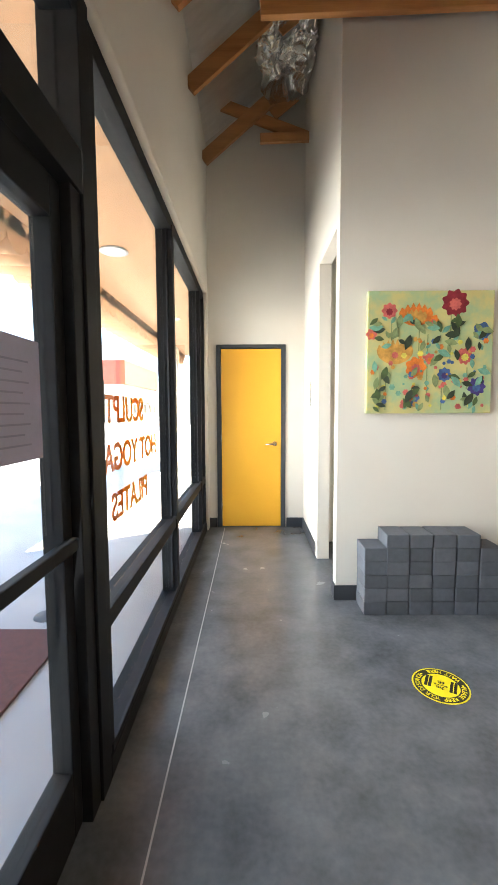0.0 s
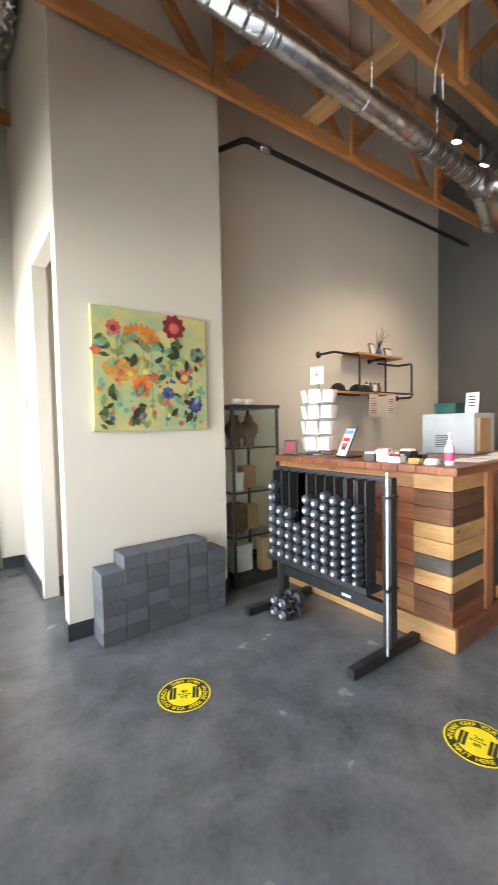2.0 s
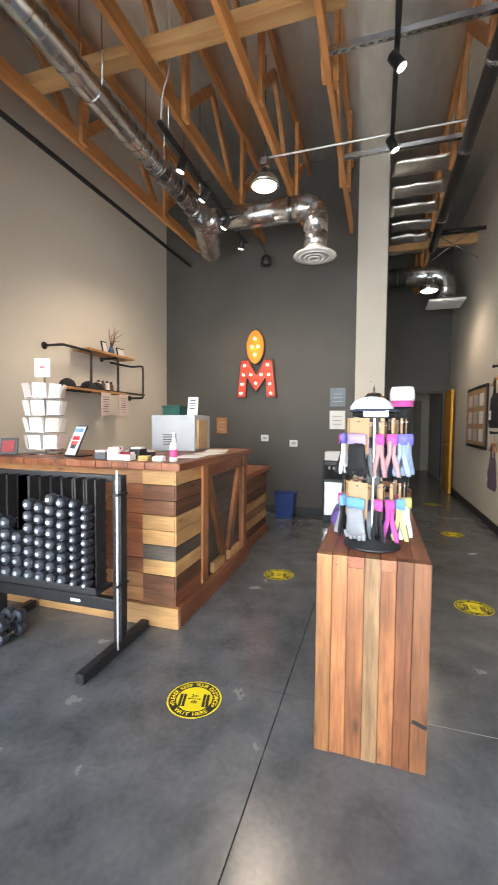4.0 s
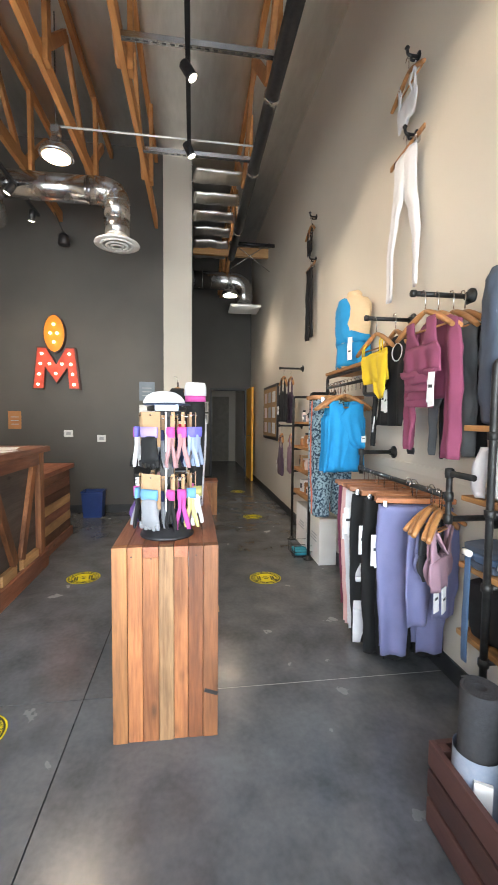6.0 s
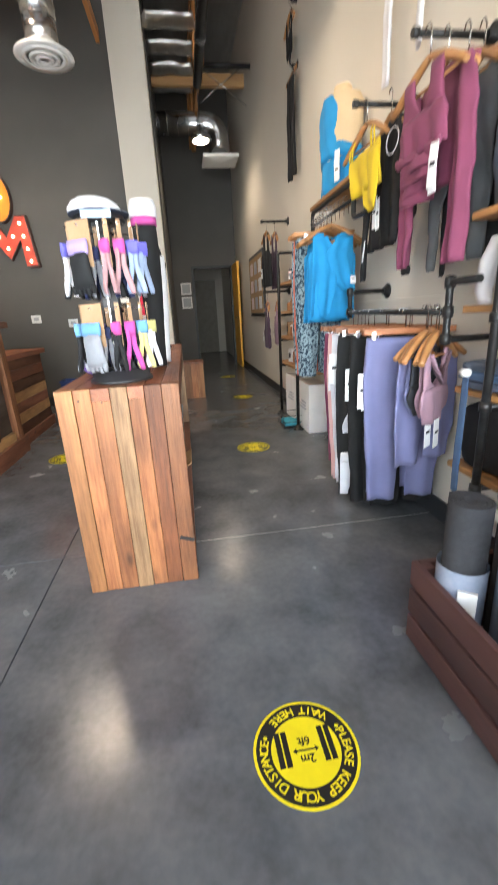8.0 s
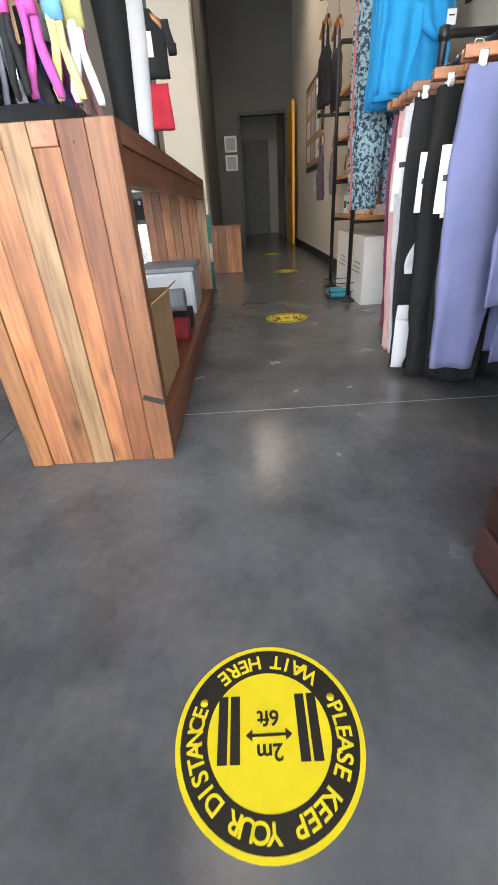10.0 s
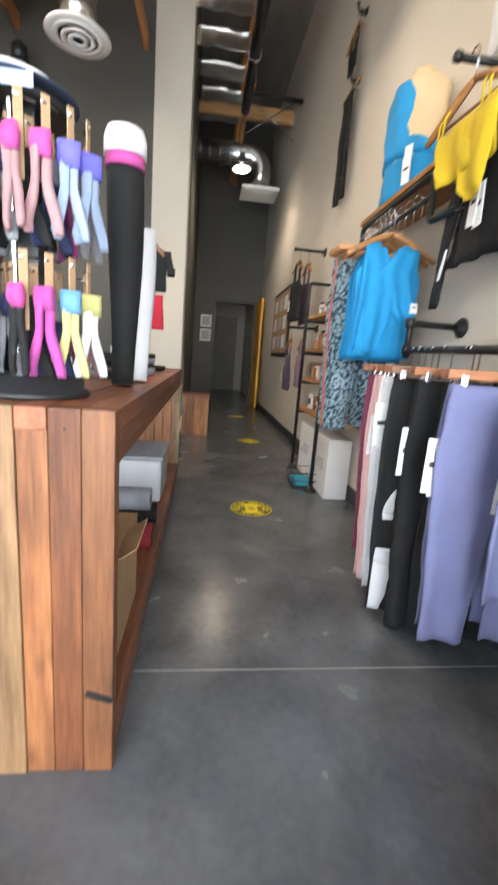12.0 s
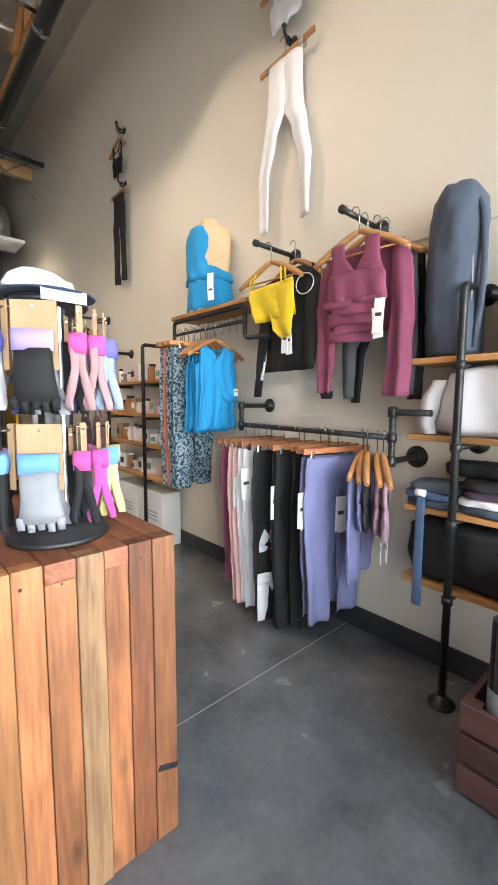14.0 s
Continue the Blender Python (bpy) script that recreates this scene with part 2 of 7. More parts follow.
def beam(bm, a, b, w, h, bevel=0.004):
    """A straight board from a to b, h high in its upright plane and w wide."""
    a, b = Vector(a), Vector(b)
    d = (b - a).normalized()
    side = d.cross(Vector((0, 0, 1)))
    side = Vector((0, 1, 0)) if side.length < 1e-3 else side.normalized()
    up = side.cross(d)
    m = Matrix((d, side, up)).transposed().to_4x4()
    m.translation = (a + b) / 2
    return obox(bm, m, (b - a).length, w, h, bevel)


def rounded(pts, r, n=5):
    """A polyline with its corners rounded."""
    pts = [Vector(p) for p in pts]
    out = [pts[0]]
    for p, q, s in zip(pts, pts[1:], pts[2:]):
        a, b = q + (p - q).normalized() * min(r, (p - q).length / 2.1), q + (s - q).normalized() * min(r, (s - q).length / 2.1)
        for i in range(n + 1):
            t = i / n
            out.append(a * (1 - t) ** 2 + q * 2 * t * (1 - t) + b * t * t)
    return out + [pts[-1]]


def tube(bm, pts, r, n=10, cap=True):
    pts = [Vector(p) for p in pts]
    rings, ref = [], None
    for i, p in enumerate(pts):
        d = (pts[min(i + 1, len(pts) - 1)] - pts[max(i - 1, 0)]).normalized()
        if ref is None:
            ref = d.orthogonal().normalized()
        ref = (ref - d * ref.dot(d)).normalized()
        s = d.cross(ref)
        rad = r(i / max(1, len(pts) - 1)) if callable(r) else r
        rings.append([bm.verts.new(p + (ref * math.cos(a) + s * math.sin(a)) * rad) for a in [2 * math.pi * k / n for k in range(n)]])
    for a, b in zip(rings, rings[1:]):
        for k in range(n):
            f = bm.faces.new((a[k], a[(k + 1) % n], b[(k + 1) % n], b[k]))
            f.smooth = True
    if cap:
        bm.faces.new(rings[0][::-1])
        bm.faces.new(rings[-1])
    return bm


def lathe(bm, profile, at=(0, 0, 0), axis="z", n=24, smooth=True):
    """Turns (radius, height) pairs round an upright axis, or one along x or y."""
    turn = {"z": pose(0, 0, 0), "x": pose(0, 0, 0, 0, 90, 0), "y": pose(0, 0, 0, -90, 0, 0), "-x": pose(0, 0, 0, 0, -90, 0), "-y": pose(0, 0, 0, 90, 0, 0), "-z": pose(0, 0, 0, 180, 0, 0)}[axis]
    m = Matrix.Translation(at) @ turn
    rings = []
    for r, h in profile:
        rings.append([bm.verts.new(m @ Vector((max(r, 1e-4) * math.cos(2 * math.pi * k / n), max(r, 1e-4) * math.sin(2 * math.pi * k / n), h))) for k in range(n)])
    for a, b in zip(rings, rings[1:]):
        for k in range(n):
            f = bm.faces.new((a[k], a[(k + 1) % n], b[(k + 1) % n], b[k]))
            f.smooth = smooth
    bm.faces.new(rings[0][::-1])
    bm.faces.new(rings[-1])
    return bm


def prism(bm, outline, m, depth):
    """An outline in the x-z plane of m, thickened along its y."""
    a = [bm.verts.new(m @ Vector((x, -depth / 2, z))) for x, z in outline]
    b = [bm.verts.new(m @ Vector((x, depth / 2, z))) for x, z in outline]
    bm.faces.new(a)
    bm.faces.new(b[::-1])
    for i in range(len(a)):
        j = (i + 1) % len(a)
        bm.faces.new((a[j], a[i], b[i], b[j]))
    return bm


def cloth(bm, rows, m, t=0.02, fold=0.008, n=26, seed=0.0, freq=2.5, soft=0.7):
    """A soft hollow-looking body: rows of (height, left, right) from the top down, t thick, with folds that deepen downwards."""
    fine = []
    for (z0, l0, r0), (z1, l1, r1) in zip(rows, rows[1:]):
        steps = max(2, int(abs(z1 - z0) / 0.022))
        for k in range(steps):
            s = k / steps
            e = s * s * (3 - 2 * s)
            fine.append((z0 + (z1 - z0) * s, l0 + (l1 - l0) * e, r0 + (r1 - r0) * e))
    fine.append(rows[-1])
    top, span = rows[0][0], max(0.01, rows[0][0] - rows[-1][0])
    rings = []
    for i, (z, l_, r_) in enumerate(fine):
        cx, hw, ring = (l_ + r_) / 2, (r_ - l_) / 2, []
        edge = 0.6 if i in (0, len(fine) - 1) else 1.0
        for k in range(n):
            a = 2 * math.pi * k / n
            c, s = math.cos(a), math.sin(a)
            x = cx + hw * math.copysign(abs(c) ** (0.85 if soft < 1 else 1.0), c)
            y = min(t, hw) * edge * math.copysign(abs(s) ** soft, s)
            w = (top - z) / span
            y += fold * (0.3 + w) * math.sin(freq * 6.28 * (x - cx) / 0.3 + seed + 1.5 * w)
            p = Vector((x, y, z))
            crease = noise.noise_vector(Vector((x * 9 + seed, seed * 2, z * 5))) * fold + noise.noise_vector(Vector((x * 26, seed, z * 16 + x * 14))) * fold * 0.7 + noise.noise_vector(Vector((x * 55, seed, z * 30 - x * 30))) * fold * 0.3
            p += Vector((crease.x * 0.25, crease.y, crease.z * 0.2))
            ring.append(bm.verts.new(m @ p))
        rings.append(ring)
    for a, b in zip(rings, rings[1:]):
        for k in range(n):
            f = bm.faces.new((a[k], a[(k + 1) % n], b[(k + 1) % n], b[k]))
            f.smooth = True
    bm.faces.new(rings[0][::-1])
    bm.faces.new(rings[-1])
    return bm


def mesh_of(name, bm, mat):
    bmesh.ops.recalc_face_normals(bm, faces=bm.faces)
    me = bpy.data.meshes.new(name)
    bm.to_mesh(me)
    bm.free()
    me.materials.append(mat)
    return me


def part(name, bm, mat, parent, label=""):
    ob = new(name, mesh_of(name, bm, mat) if isinstance(bm, bmesh.types.BMesh) else bm)
    ob.parent = parent
    if parent is not None and parent.type == "EMPTY" and parent.parent is None:
        ob.matrix_parent_inverse = parent.matrix_basis.inverted()
    return tagged(ob, label)


def thing(name, at, label, category, group=""):
    ob = new(name)
    ob.empty_display_size = 0.1
    ob.matrix_basis = Matrix.Translation(at)
    return tagged(ob, label, category, group)


def solid(name, bm, mat, label="", category="", group="", kind=""):
    return tagged(new(name, mesh_of(name, bm, mat)), label, category, group, kind)


def structure(name, bm, mat, label=""):
    return solid(name, bm, mat, label, kind="structure")


# ---- the shell ----
XW, YS, YN, XM, XE, YD = -0.51, -1.42, 3.38, 6.05, 9.6, 4.76
DECK = 5.9
sub = structure("floor", bx(-0.7, -1.8, -0.25, 14.5, 5.0, -0.02), JOINT, "dark polished concrete floor with saw-cut joints")
xs, ys = [-0.7, -0.33, 1.97, 4.4, 6.9, 9.4, 14.5], [-1.8, 0.47, 5.0]
slab = 0.0025
for i, (a, b) in enumerate(zip(xs, xs[1:])):
    for j, (c, d) in enumerate(zip(ys, ys[1:])):
        part("concrete_slab", bx(a + slab, c + slab, -0.1, b - slab, d - slab, 0.0), FLOOR, sub)
part("joint_strip", bx(1.968, -1.42, -0.05, 1.9715, 0.3, 0.0005), JOINT_PALE, sub)
part("joint_strip", bx(-0.3335, -1.6, -0.05, -0.3265, 4.76, 0.0008), JOINT_PALE, sub)

bm = bmesh.new()
box(bm, -0.66, -1.8, 2.70, XW, YD, DECK)
box(bm, -0.66, 4.63, 0, XW, YD, 2.70)
tube(bm, [(XW - 0.028, -1.6, 2.708), (XW - 0.028, 4.64, 2.708)], 0.03, 14)
tube(bm, [(XW - 0.028, 4.638, 0.0), (XW - 0.028, 4.638, 2.708)], 0.03, 14)
structure("wall_west", bm, WALL, "greige painted wall above the shop windows")
bm = bmesh.new()
box(bm, -0.66, YD, 0, -0.41, YD + 0.15, DECK)
box(bm, 0.38, YD, 0, 0.75, YD + 0.15, DECK)
box(bm, -0.41, YD, 2.135, 0.38, YD + 0.15, DECK)
structure("wall_door", bm, WALL, "greige painted wall round the yellow door")
bm = bmesh.new()
box(bm, 0.60, 2.88, 0, 0.70, 2.98, DECK)
box(bm, 0.60, 3.78, 0, 0.70, YD, DECK)
box(bm, 0.60, 2.98, 2.66, 0.70, 3.78, DECK)
box(bm, 0.70, 2.88, 0, 1.83, 2.98, DECK)
box(bm, 1.73, 2.98, 0, 1.83, YN, DECK)
structure("wall_partition", bm, WALL, "greige painted projecting wall with a side opening")
structure("wall_closet", bx(0.70, 4.2, 0, 1.72, 4.3, DECK), WALL, "plain wall inside the side room")
structure("wall_closet_east", bx(1.83, 3.5, 0, 1.93, 5.0, DECK), WALL, "plain wall closing the side room")
structure("wall_north", bx(1.62, YN, 0, XM + 0.1, YN + 0.12, DECK), WALL, "beige painted wall behind the reception")
structure("wall_sign", bx(XM, 0.36, 0, XM + 0.15, YN, DECK), GREY_WALL, "dark grey painted feature wall")
structure("pilaster", bx(XM - 0.03, -0.04, 0, XM + 0.3, 0.36, DECK), WALL, "pale painted pilaster at the corridor's mouth")
structure("wall_corridor", bx(XM + 0.3, -0.06, 0, XE, 0.06, DECK), GREY_WALL, "grey corridor wall")
structure("wall_south", bx(-0.66, YS - 0.15, 0, 14.4, YS, DECK), WALL, "tall cream painted shop wall")
bm = bmesh.new()
box(bm, XE, -0.45, 0, XE + 0.12, 0.1, DECK)
box(bm, XE, YS, 2.08, XE + 0.12, -0.45, DECK)
box(bm, XE, YS, 0, XE + 0.12, -1.33, 2.08)
structure("wall_corridor_end", bm, GREY_WALL, "dark grey wall with an open doorway")
bm = bmesh.new()
box(bm, XE + 0.12, 0.3, 0, 14.3, 0.4, 2.7)
box(bm, 14.2, YS, 0, 14.3, 0.4, 2.7)
structure("wall_back_room", bm, WALL, "plain back room walls")
structure("ceiling_back_room", bx(XE + 0.12, YS - 0.1, 2.7, 14.3, 0.4, 2.8), WALL, "plain back room ceiling")

for n_, b_ in enumerate([(0.40, YD - 0.012, 0.62, YD), (-0.51, YD - 0.012, -0.42, YD), (0.588, 3.78, 0.60, YD), (0.588, 2.868, 0.60, 2.98), (0.588, 2.868, 1.842, 2.88), (1.83, 2.868, 1.842, YN),
                         (1.842, YN - 0.012, XM, YN), (XM - 0.012, 0.36, XM, YN), (XM - 0.042, -0.05, XM - 0.03, 0.36), (-0.5, YS, XE, YS + 0.012), (XM - 0.03, -0.052, XM + 0.3, -0.04)]):
    structure("baseboard", bx(b_[0], b_[1], 0, b_[2], b_[3], 0.11, 0.002), BASE, "dark rubber baseboard")

# roof deck: steep over the windows, nearly level beyond
bm = bmesh.new()
prof = [(-0.7, 4.2), (0.35, 5.0), (4.0, 5.05), (14.4, 5.5)]
rows_ = [[bm.verts.new((x, y, z + dz)) for x, z in prof] for y, dz in ((-1.8, 0), (5.0, 0), (5.0, 0.08), (-1.8, 0.08))]
for r_, s_ in zip(rows_, rows_[1:] + rows_[:1]):
    for i in range(3):
        bm.faces.new((r_[i], r_[i + 1], s_[i + 1], s_[i]))
structure("ceiling", bm, FOIL, "roof deck lined with dull silver foil insulation")

# ---- timber trusses ----
def chord_z(x):
    return 3.87 + 0.03 * x


def truss(y, x0, x1, label, cut=False):
    up_ = 0.24 if cut else 0.0
    t = thing("roof_truss", (x0, y, chord_z(x0)), label, "roof truss", "roof trusses")
    if not cut or y > 4:
        part("bottom_chord", beam(bmesh.new(), (x0, y, chord_z(x0) + 0.07 + up_), (x1, y, chord_z(x1) + 0.07 + up_), 0.045, 0.14 - 0.2 * up_), TIMBER, t)
    part("heel_chord", beam(bmesh.new(), (-0.505, y, 3.98), (0.6, y, 4.90), 0.045, 0.13), TIMBER, t)
    part("gusset", obox(bmesh.new(), pose(0.32, y + 0.028, 4.55, 0, -38, 0), 0.3, 0.01, 0.18), TIMBER, t)
    if cut:
        if y > 4:
            part("web", beam(bmesh.new(), (0.57, y + 0.04, 4.22), (-0.40, y + 0.04, 4.58), 0.03, 0.12), TIMBER, t)
        return t
    part("top_chord", beam(bmesh.new(), (0.58, y, 4.9), (x1, y, 4.93 + 0.035 * (x1 - 4)), 0.045, 0.1), TIMBER, t)
    x, up = x0 + 0.15, True
    while x + 0.78 < x1:
        lo, hi = chord_z(x) + 0.1, 4.86
        a, b = (x, y + 0.046, lo if up else hi), (x + 0.78, y + 0.046, hi if up else lo)
        part("web", beam(bmesh.new(), a, b, 0.04, 0.09), TIMBER, t)
        if not up:
            part("upright", beam(bmesh.new(), (x + 0.78, y - 0.043, lo - 0.06), (x + 0.781, y - 0.043, 4.88), 0.04, 0.09), TIMBER, t)
        x, up = x + 0.78, not up
    return t


for y in (2.80, 1.74, 1.06, 0.455):
    truss(y, 0.06, XM - 0.005, "orange-brown timber roof truss below the foil deck")
truss(-0.69, 0.06, XE - 0.02, "long timber roof truss carrying the black pipe")
for y in (3.5, 4.45):
    truss(y, 0.09, 0.595, "short timber roof truss over the door passage", True)
b = thing("cross_beam", (2.8, 1.6, 4.1), "pale timber cross brace lying over the truss chords", "beam")
part("board", bx(2.74, 0.3, 4.10, 2.86, 2.9, 4.19, 0.004), TIMBER_PALE, b)
b = thing("cross_beam", (7.5, -0.8, 4.3), "pale timber beam spanning the corridor", "beam")
part("board", bx(7.46, YS, 4.30, 7.54, -0.06, 4.46, 0.004), TIMBER_PALE, b)
b = thing("cross_beam", (0.8, -1.0, 4.3), "pale timber end beam against the shop wall", "beam")
part("board", bx(2.02, YS, 4.28, 2.12, -0.72, 4.40, 0.004), TIMBER_PALE, b)

# ---- ducts, pipes and tracks under the roof ----
def ribbed(name, parent, pts, r, pitch, rib):
    """A duct with raised seams along a path, each seam a piece of its own."""
    body = part(name, tube(bmesh.new(), pts, r, 28), DUCT, parent)
    pts = [Vector(p) for p in pts]
    run = 0.0
    for a, b_ in zip(pts, pts[1:]):
        d = b_ - a
        while run < d.length:
            c = a + d.normalized() * run
            part("seam", tube(bmesh.new(), [c - d.normalized() * rib, c, c + d.normalized() * rib], lambda s: r + 0.007 * (1 - abs(2 * s - 1)) + 0.0015, 28, False), DUCT, body)
            run += pitch
        run -= d.length
    return body


d = thing("air_duct", (3.0, 2.1, 3.63), "shiny galvanised spiral duct hung under the trusses", "air duct")
ribbed("main_run", d, [(1.15, 2.1, 3.8), (4.62, 2.1, 3.8)], 0.088, 0.12, 0.012)
ribbed("elbow", d, rounded([(4.5, 2.1, 3.8), (4.68, 2.1, 3.8), (4.68, 1.9, 3.8)], 0.17, 6), 0.138, 0.07, 0.005)
ribbed("branch_run", d, [(4.68, 1.95, 3.8), (4.68, 0.95, 3.8)], 0.135, 0.5, 0.006)
ribbed("down_elbow", d, rounded([(4.68, 1.05, 3.8), (4.68, 0.76, 3.8), (4.68, 0.76, 3.5)], 0.2, 7), 0.138, 0.09, 0.004)
part("drop", tube(bmesh.new(), [(4.68, 0.76, 3.56), (4.68, 0.76, 3.30)], 0.133, 28), DUCT, d)
ribbed("flexible_tail", d, [(4.66, 2.1, 3.8), (5.3, 2.28, 3.72)], 0.14, 0.035, 0.01)
bm = lathe(bmesh.new(), [(0.135, 0.06), (0.15, 0.03), (0.235, 0.0), (0.24, -0.012), (0.2, -0.014)], (4.68, 0.76, 3.26), n=36)
dif = part("diffuser", bm, WHITE, d, "white round ceiling diffuser")
for r_, z_ in ((0.16, -0.016), (0.105, -0.024), (0.055, -0.03)):
    part("ring", lathe(bmesh.new(), [(r_ + 0.02, z_), (r_ + 0.022, z_ - 0.006), (r_ - 0.012, z_ - 0.012), (r_ - 0.016, z_)], (4.68, 0.76, 3.26), n=36), WHITE, dif)
for x in (1.7, 2.6, 3.5, 4.3):
    bm = tube(bmesh.new(), [(x, 2.1 + 0.098 * math.cos(a), 3.8 + 0.098 * math.sin(a)) for a in [math.pi * (1 + k / 12) for k in range(13)]], 0.008, 6)
    tube(bm, [(x, 2.002, 3.8), (x, 2.002, 4.9)], 0.005, 6)
    tube(bm, [(x, 2.198, 3.8), (x, 2.198, 4.9)], 0.005, 6)
    part("strap", bm, CHROME, d)

d = thing("air_duct", (7.6, -0.7, 3.6), "galvanised duct dropping to a flat vent over the corridor", "air duct")
ribbed("run", d, rounded([(7.8, -0.07, 3.95), (7.8, -1.02, 3.95), (7.8, -1.02, 3.5)], 0.25, 8), 0.16, 0.16, 0.005)
bm = box(bmesh.new(), 7.52, -1.3, 3.43, 8.08, -0.74, 3.47, 0.006)
for k in range(4):
    q = 0.24 - 0.055 * k
    box(bm, 7.8 - q, -1.02 - q, 3.423 - 0.003 * k, 7.8 + q, -1.02 + q, 3.431, 0.002)
part("vent", bm, WHITE, d, "white square louvred vent")

for k, (pts, r) in enumerate([([(0.20, 3.05, 4.62), (0.22, 3.7, 4.58), (0.25, 4.38, 4.62)], 0.15), ([(0.45, 3.02, 4.62), (0.46, 3.7, 4.58), (0.44, 4.38, 4.62)], 0.11)]):
    bm = tube(bmesh.new(), rounded(pts, 0.5, 14), r, 22)
    bmesh.ops.subdivide_edges(bm, edges=bm.edges[:], cuts=2, use_grid_fill=True)
    for v in bm.verts:
        v.co += noise.noise_vector(v.co * 6) * 0.07 + noise.noise_vector(v.co * 17) * 0.035 + noise.noise_vector(v.co * 40) * 0.012
    for f in bm.faces:
        f.smooth = False
    solid("insulated_duct", bm, CRUMPLED, "crumpled silver foil-wrapped duct above the door passage", "air duct", "foil-wrapped ducts")

t = thing("gas_pipe", (4, 2.95, 3.8), "black steel pipe running along the beige wall", "pipe")
part("pipe", tube(bmesh.new(), rounded([(1.95, YN, 3.80), (2.15, 2.95, 3.80), (XM, 2.95, 3.86)], 0.05), 0.024, 10), BLACK_STEEL, t)
part("coupling", tube(bmesh.new(), [(2.3, 2.95, 3.803), (2.42, 2.95, 3.805)], 0.034, 12), CHROME, t)
t = thing("sprinkler_pipe", (3, -0.66, 3.8), "thick black pipe under the long truss", "pipe")
part("pipe", tube(bmesh.new(), [(0.3, -0.66, 3.80), (6.6, -0.66, 3.93)], 0.055, 14), BLACK_STEEL, t)
for x in (1.5, 3.2, 4.2, 5.6):
    part("clamp", tube(bmesh.new(), [(x, -0.66, 3.80 + 0.02 * x), (x + 0.04, -0.66, 3.80 + 0.02 * x)], 0.064, 14), CHROME, t)
    part("rod", tube(bmesh.new(), [(x + 0.02, -0.66, 3.85 + 0.02 * x), (x + 0.02, -0.66, 4.9)], 0.005, 6), CHROME, t)
t = thing("pipe", (7, -1.1, 4.3), "short black pipe fixed to the shop wall", "pipe")
part("pipe", tube(bmesh.new(), [(6.9, YS, 4.28), (6.9, -0.72, 4.28)], 0.03, 10), BLACK_STEEL, t)


def strut(x, y0, y1, z, slots=True):
    s = thing("strut_channel", (x, (y0 + y1) / 2, z), "galvanised slotted channel across the trusses", "strut channel", "strut channels")
    bm = box(bmesh.new(), x - 0.02, y0, z, x + 0.02, y1, z + 0.004)
    box(bm, x - 0.02, y0, z + 0.004, x - 0.017, y1, z + 0.04)
    box(bm, x + 0.017, y0, z + 0.004, x + 0.02, y1, z + 0.04)
    part("channel", bm, CHROME, s)
    y = y0 + 0.03
    while slots and y < y1 - 0.04:
        part("slot", bx(x - 0.006, y, z - 0.001, x + 0.006, y + 0.03, z), BLACK, s)
        y += 0.06


strut(3.0, -0.68, 0.43, 3.955)
strut(4.25, -0.68, 0.43, 3.99)
for k in range(6):
    x, z = 4.95 + 0.55 * k, 4.16 + 0.035 * k
    fb = thing("foil_batt", (x, -0.36, z), "bulging silver foil insulation batt between the joists", "insulation", "foil batts")
    bm = tube(bmesh.new(), [(x + 0.012 * math.sin(9 * q), -0.645 + 0.57 * q, z + 0.05 + 0.012 * math.sin(7 * q + k)) for q in [u / 16 for u in range(17)]], 0.13, 20)
    turned(bm, pose(x, -0.37, z + 0.05) @ Matrix.Diagonal((1.0, 1.0, 0.34, 1.0)) @ pose(-x, 0.37, -z - 0.05), bm.verts)
    for v in bm.verts:
        v.co += noise.noise_vector(v.co * 9) * 0.014
    part("batt", bm, FOIL, fb)
t = thing("conduit", (3.95, 0.2, 4.0), "thin white electrical conduit between the trusses", "conduit")
part("tube", tube(bmesh.new(), [(3.98, 1.12, 3.97), (3.98, -0.68, 3.97)], 0.009, 8), WHITE, t)
t = thing("cross_bracing", (6.9, -1.1, 4.3), "thin crossed steel rods near the shop wall", "bracing")
part("rod", tube(bmesh.new(), [(7.3, -0.7, 4.0), (7.3, YS, 4.5)], 0.007, 6), CHROME, t)
part("rod", tube(bmesh.new(), [(7.32, -0.7, 4.5), (7.32, YS, 4.0)], 0.007, 6), CHROME, t)

LAMP_WARM = (1.000, 0.82, 0.63)


def pendant(x, y, z, watts):
    p = thing("pendant_lamp", (x, y, z), "lit dome pendant lamp with a metal shade", "pendant lamp", "pendant lamps")
    part("shade", lathe(bmesh.new(), [(0.135, 0.0), (0.15, 0.012), (0.14, 0.05), (0.11, 0.085), (0.06, 0.1), (0.045, 0.17), (0.02, 0.18)], (x, y, z), n=32), DUCT, p)
    part("diffuser", lathe(bmesh.new(), [(0.01, -0.022), (0.07, -0.018), (0.115, -0.004), (0.125, 0.004)], (x, y, z), n=32), BULB, p, "glowing white diffuser")
    part("cord", tube(bmesh.new(), [(x, y, z + 0.18), (x, y, 5.0)], 0.006, 8), BLACK, p)
    part("junction_box", bx(x - 0.04, y - 0.04, z + 0.2, x + 0.04, y + 0.04, z + 0.27, 0.006), CHROME, p)
    lamp("pendant_light", "SPOT", (x, y, z - 0.05), (x, y, 0), watts, LAMP_WARM, 0.12, 150)


pendant(4.05, 1.18, 3.74, 9)
pendant(7.1, -0.69, 3.48, 4)


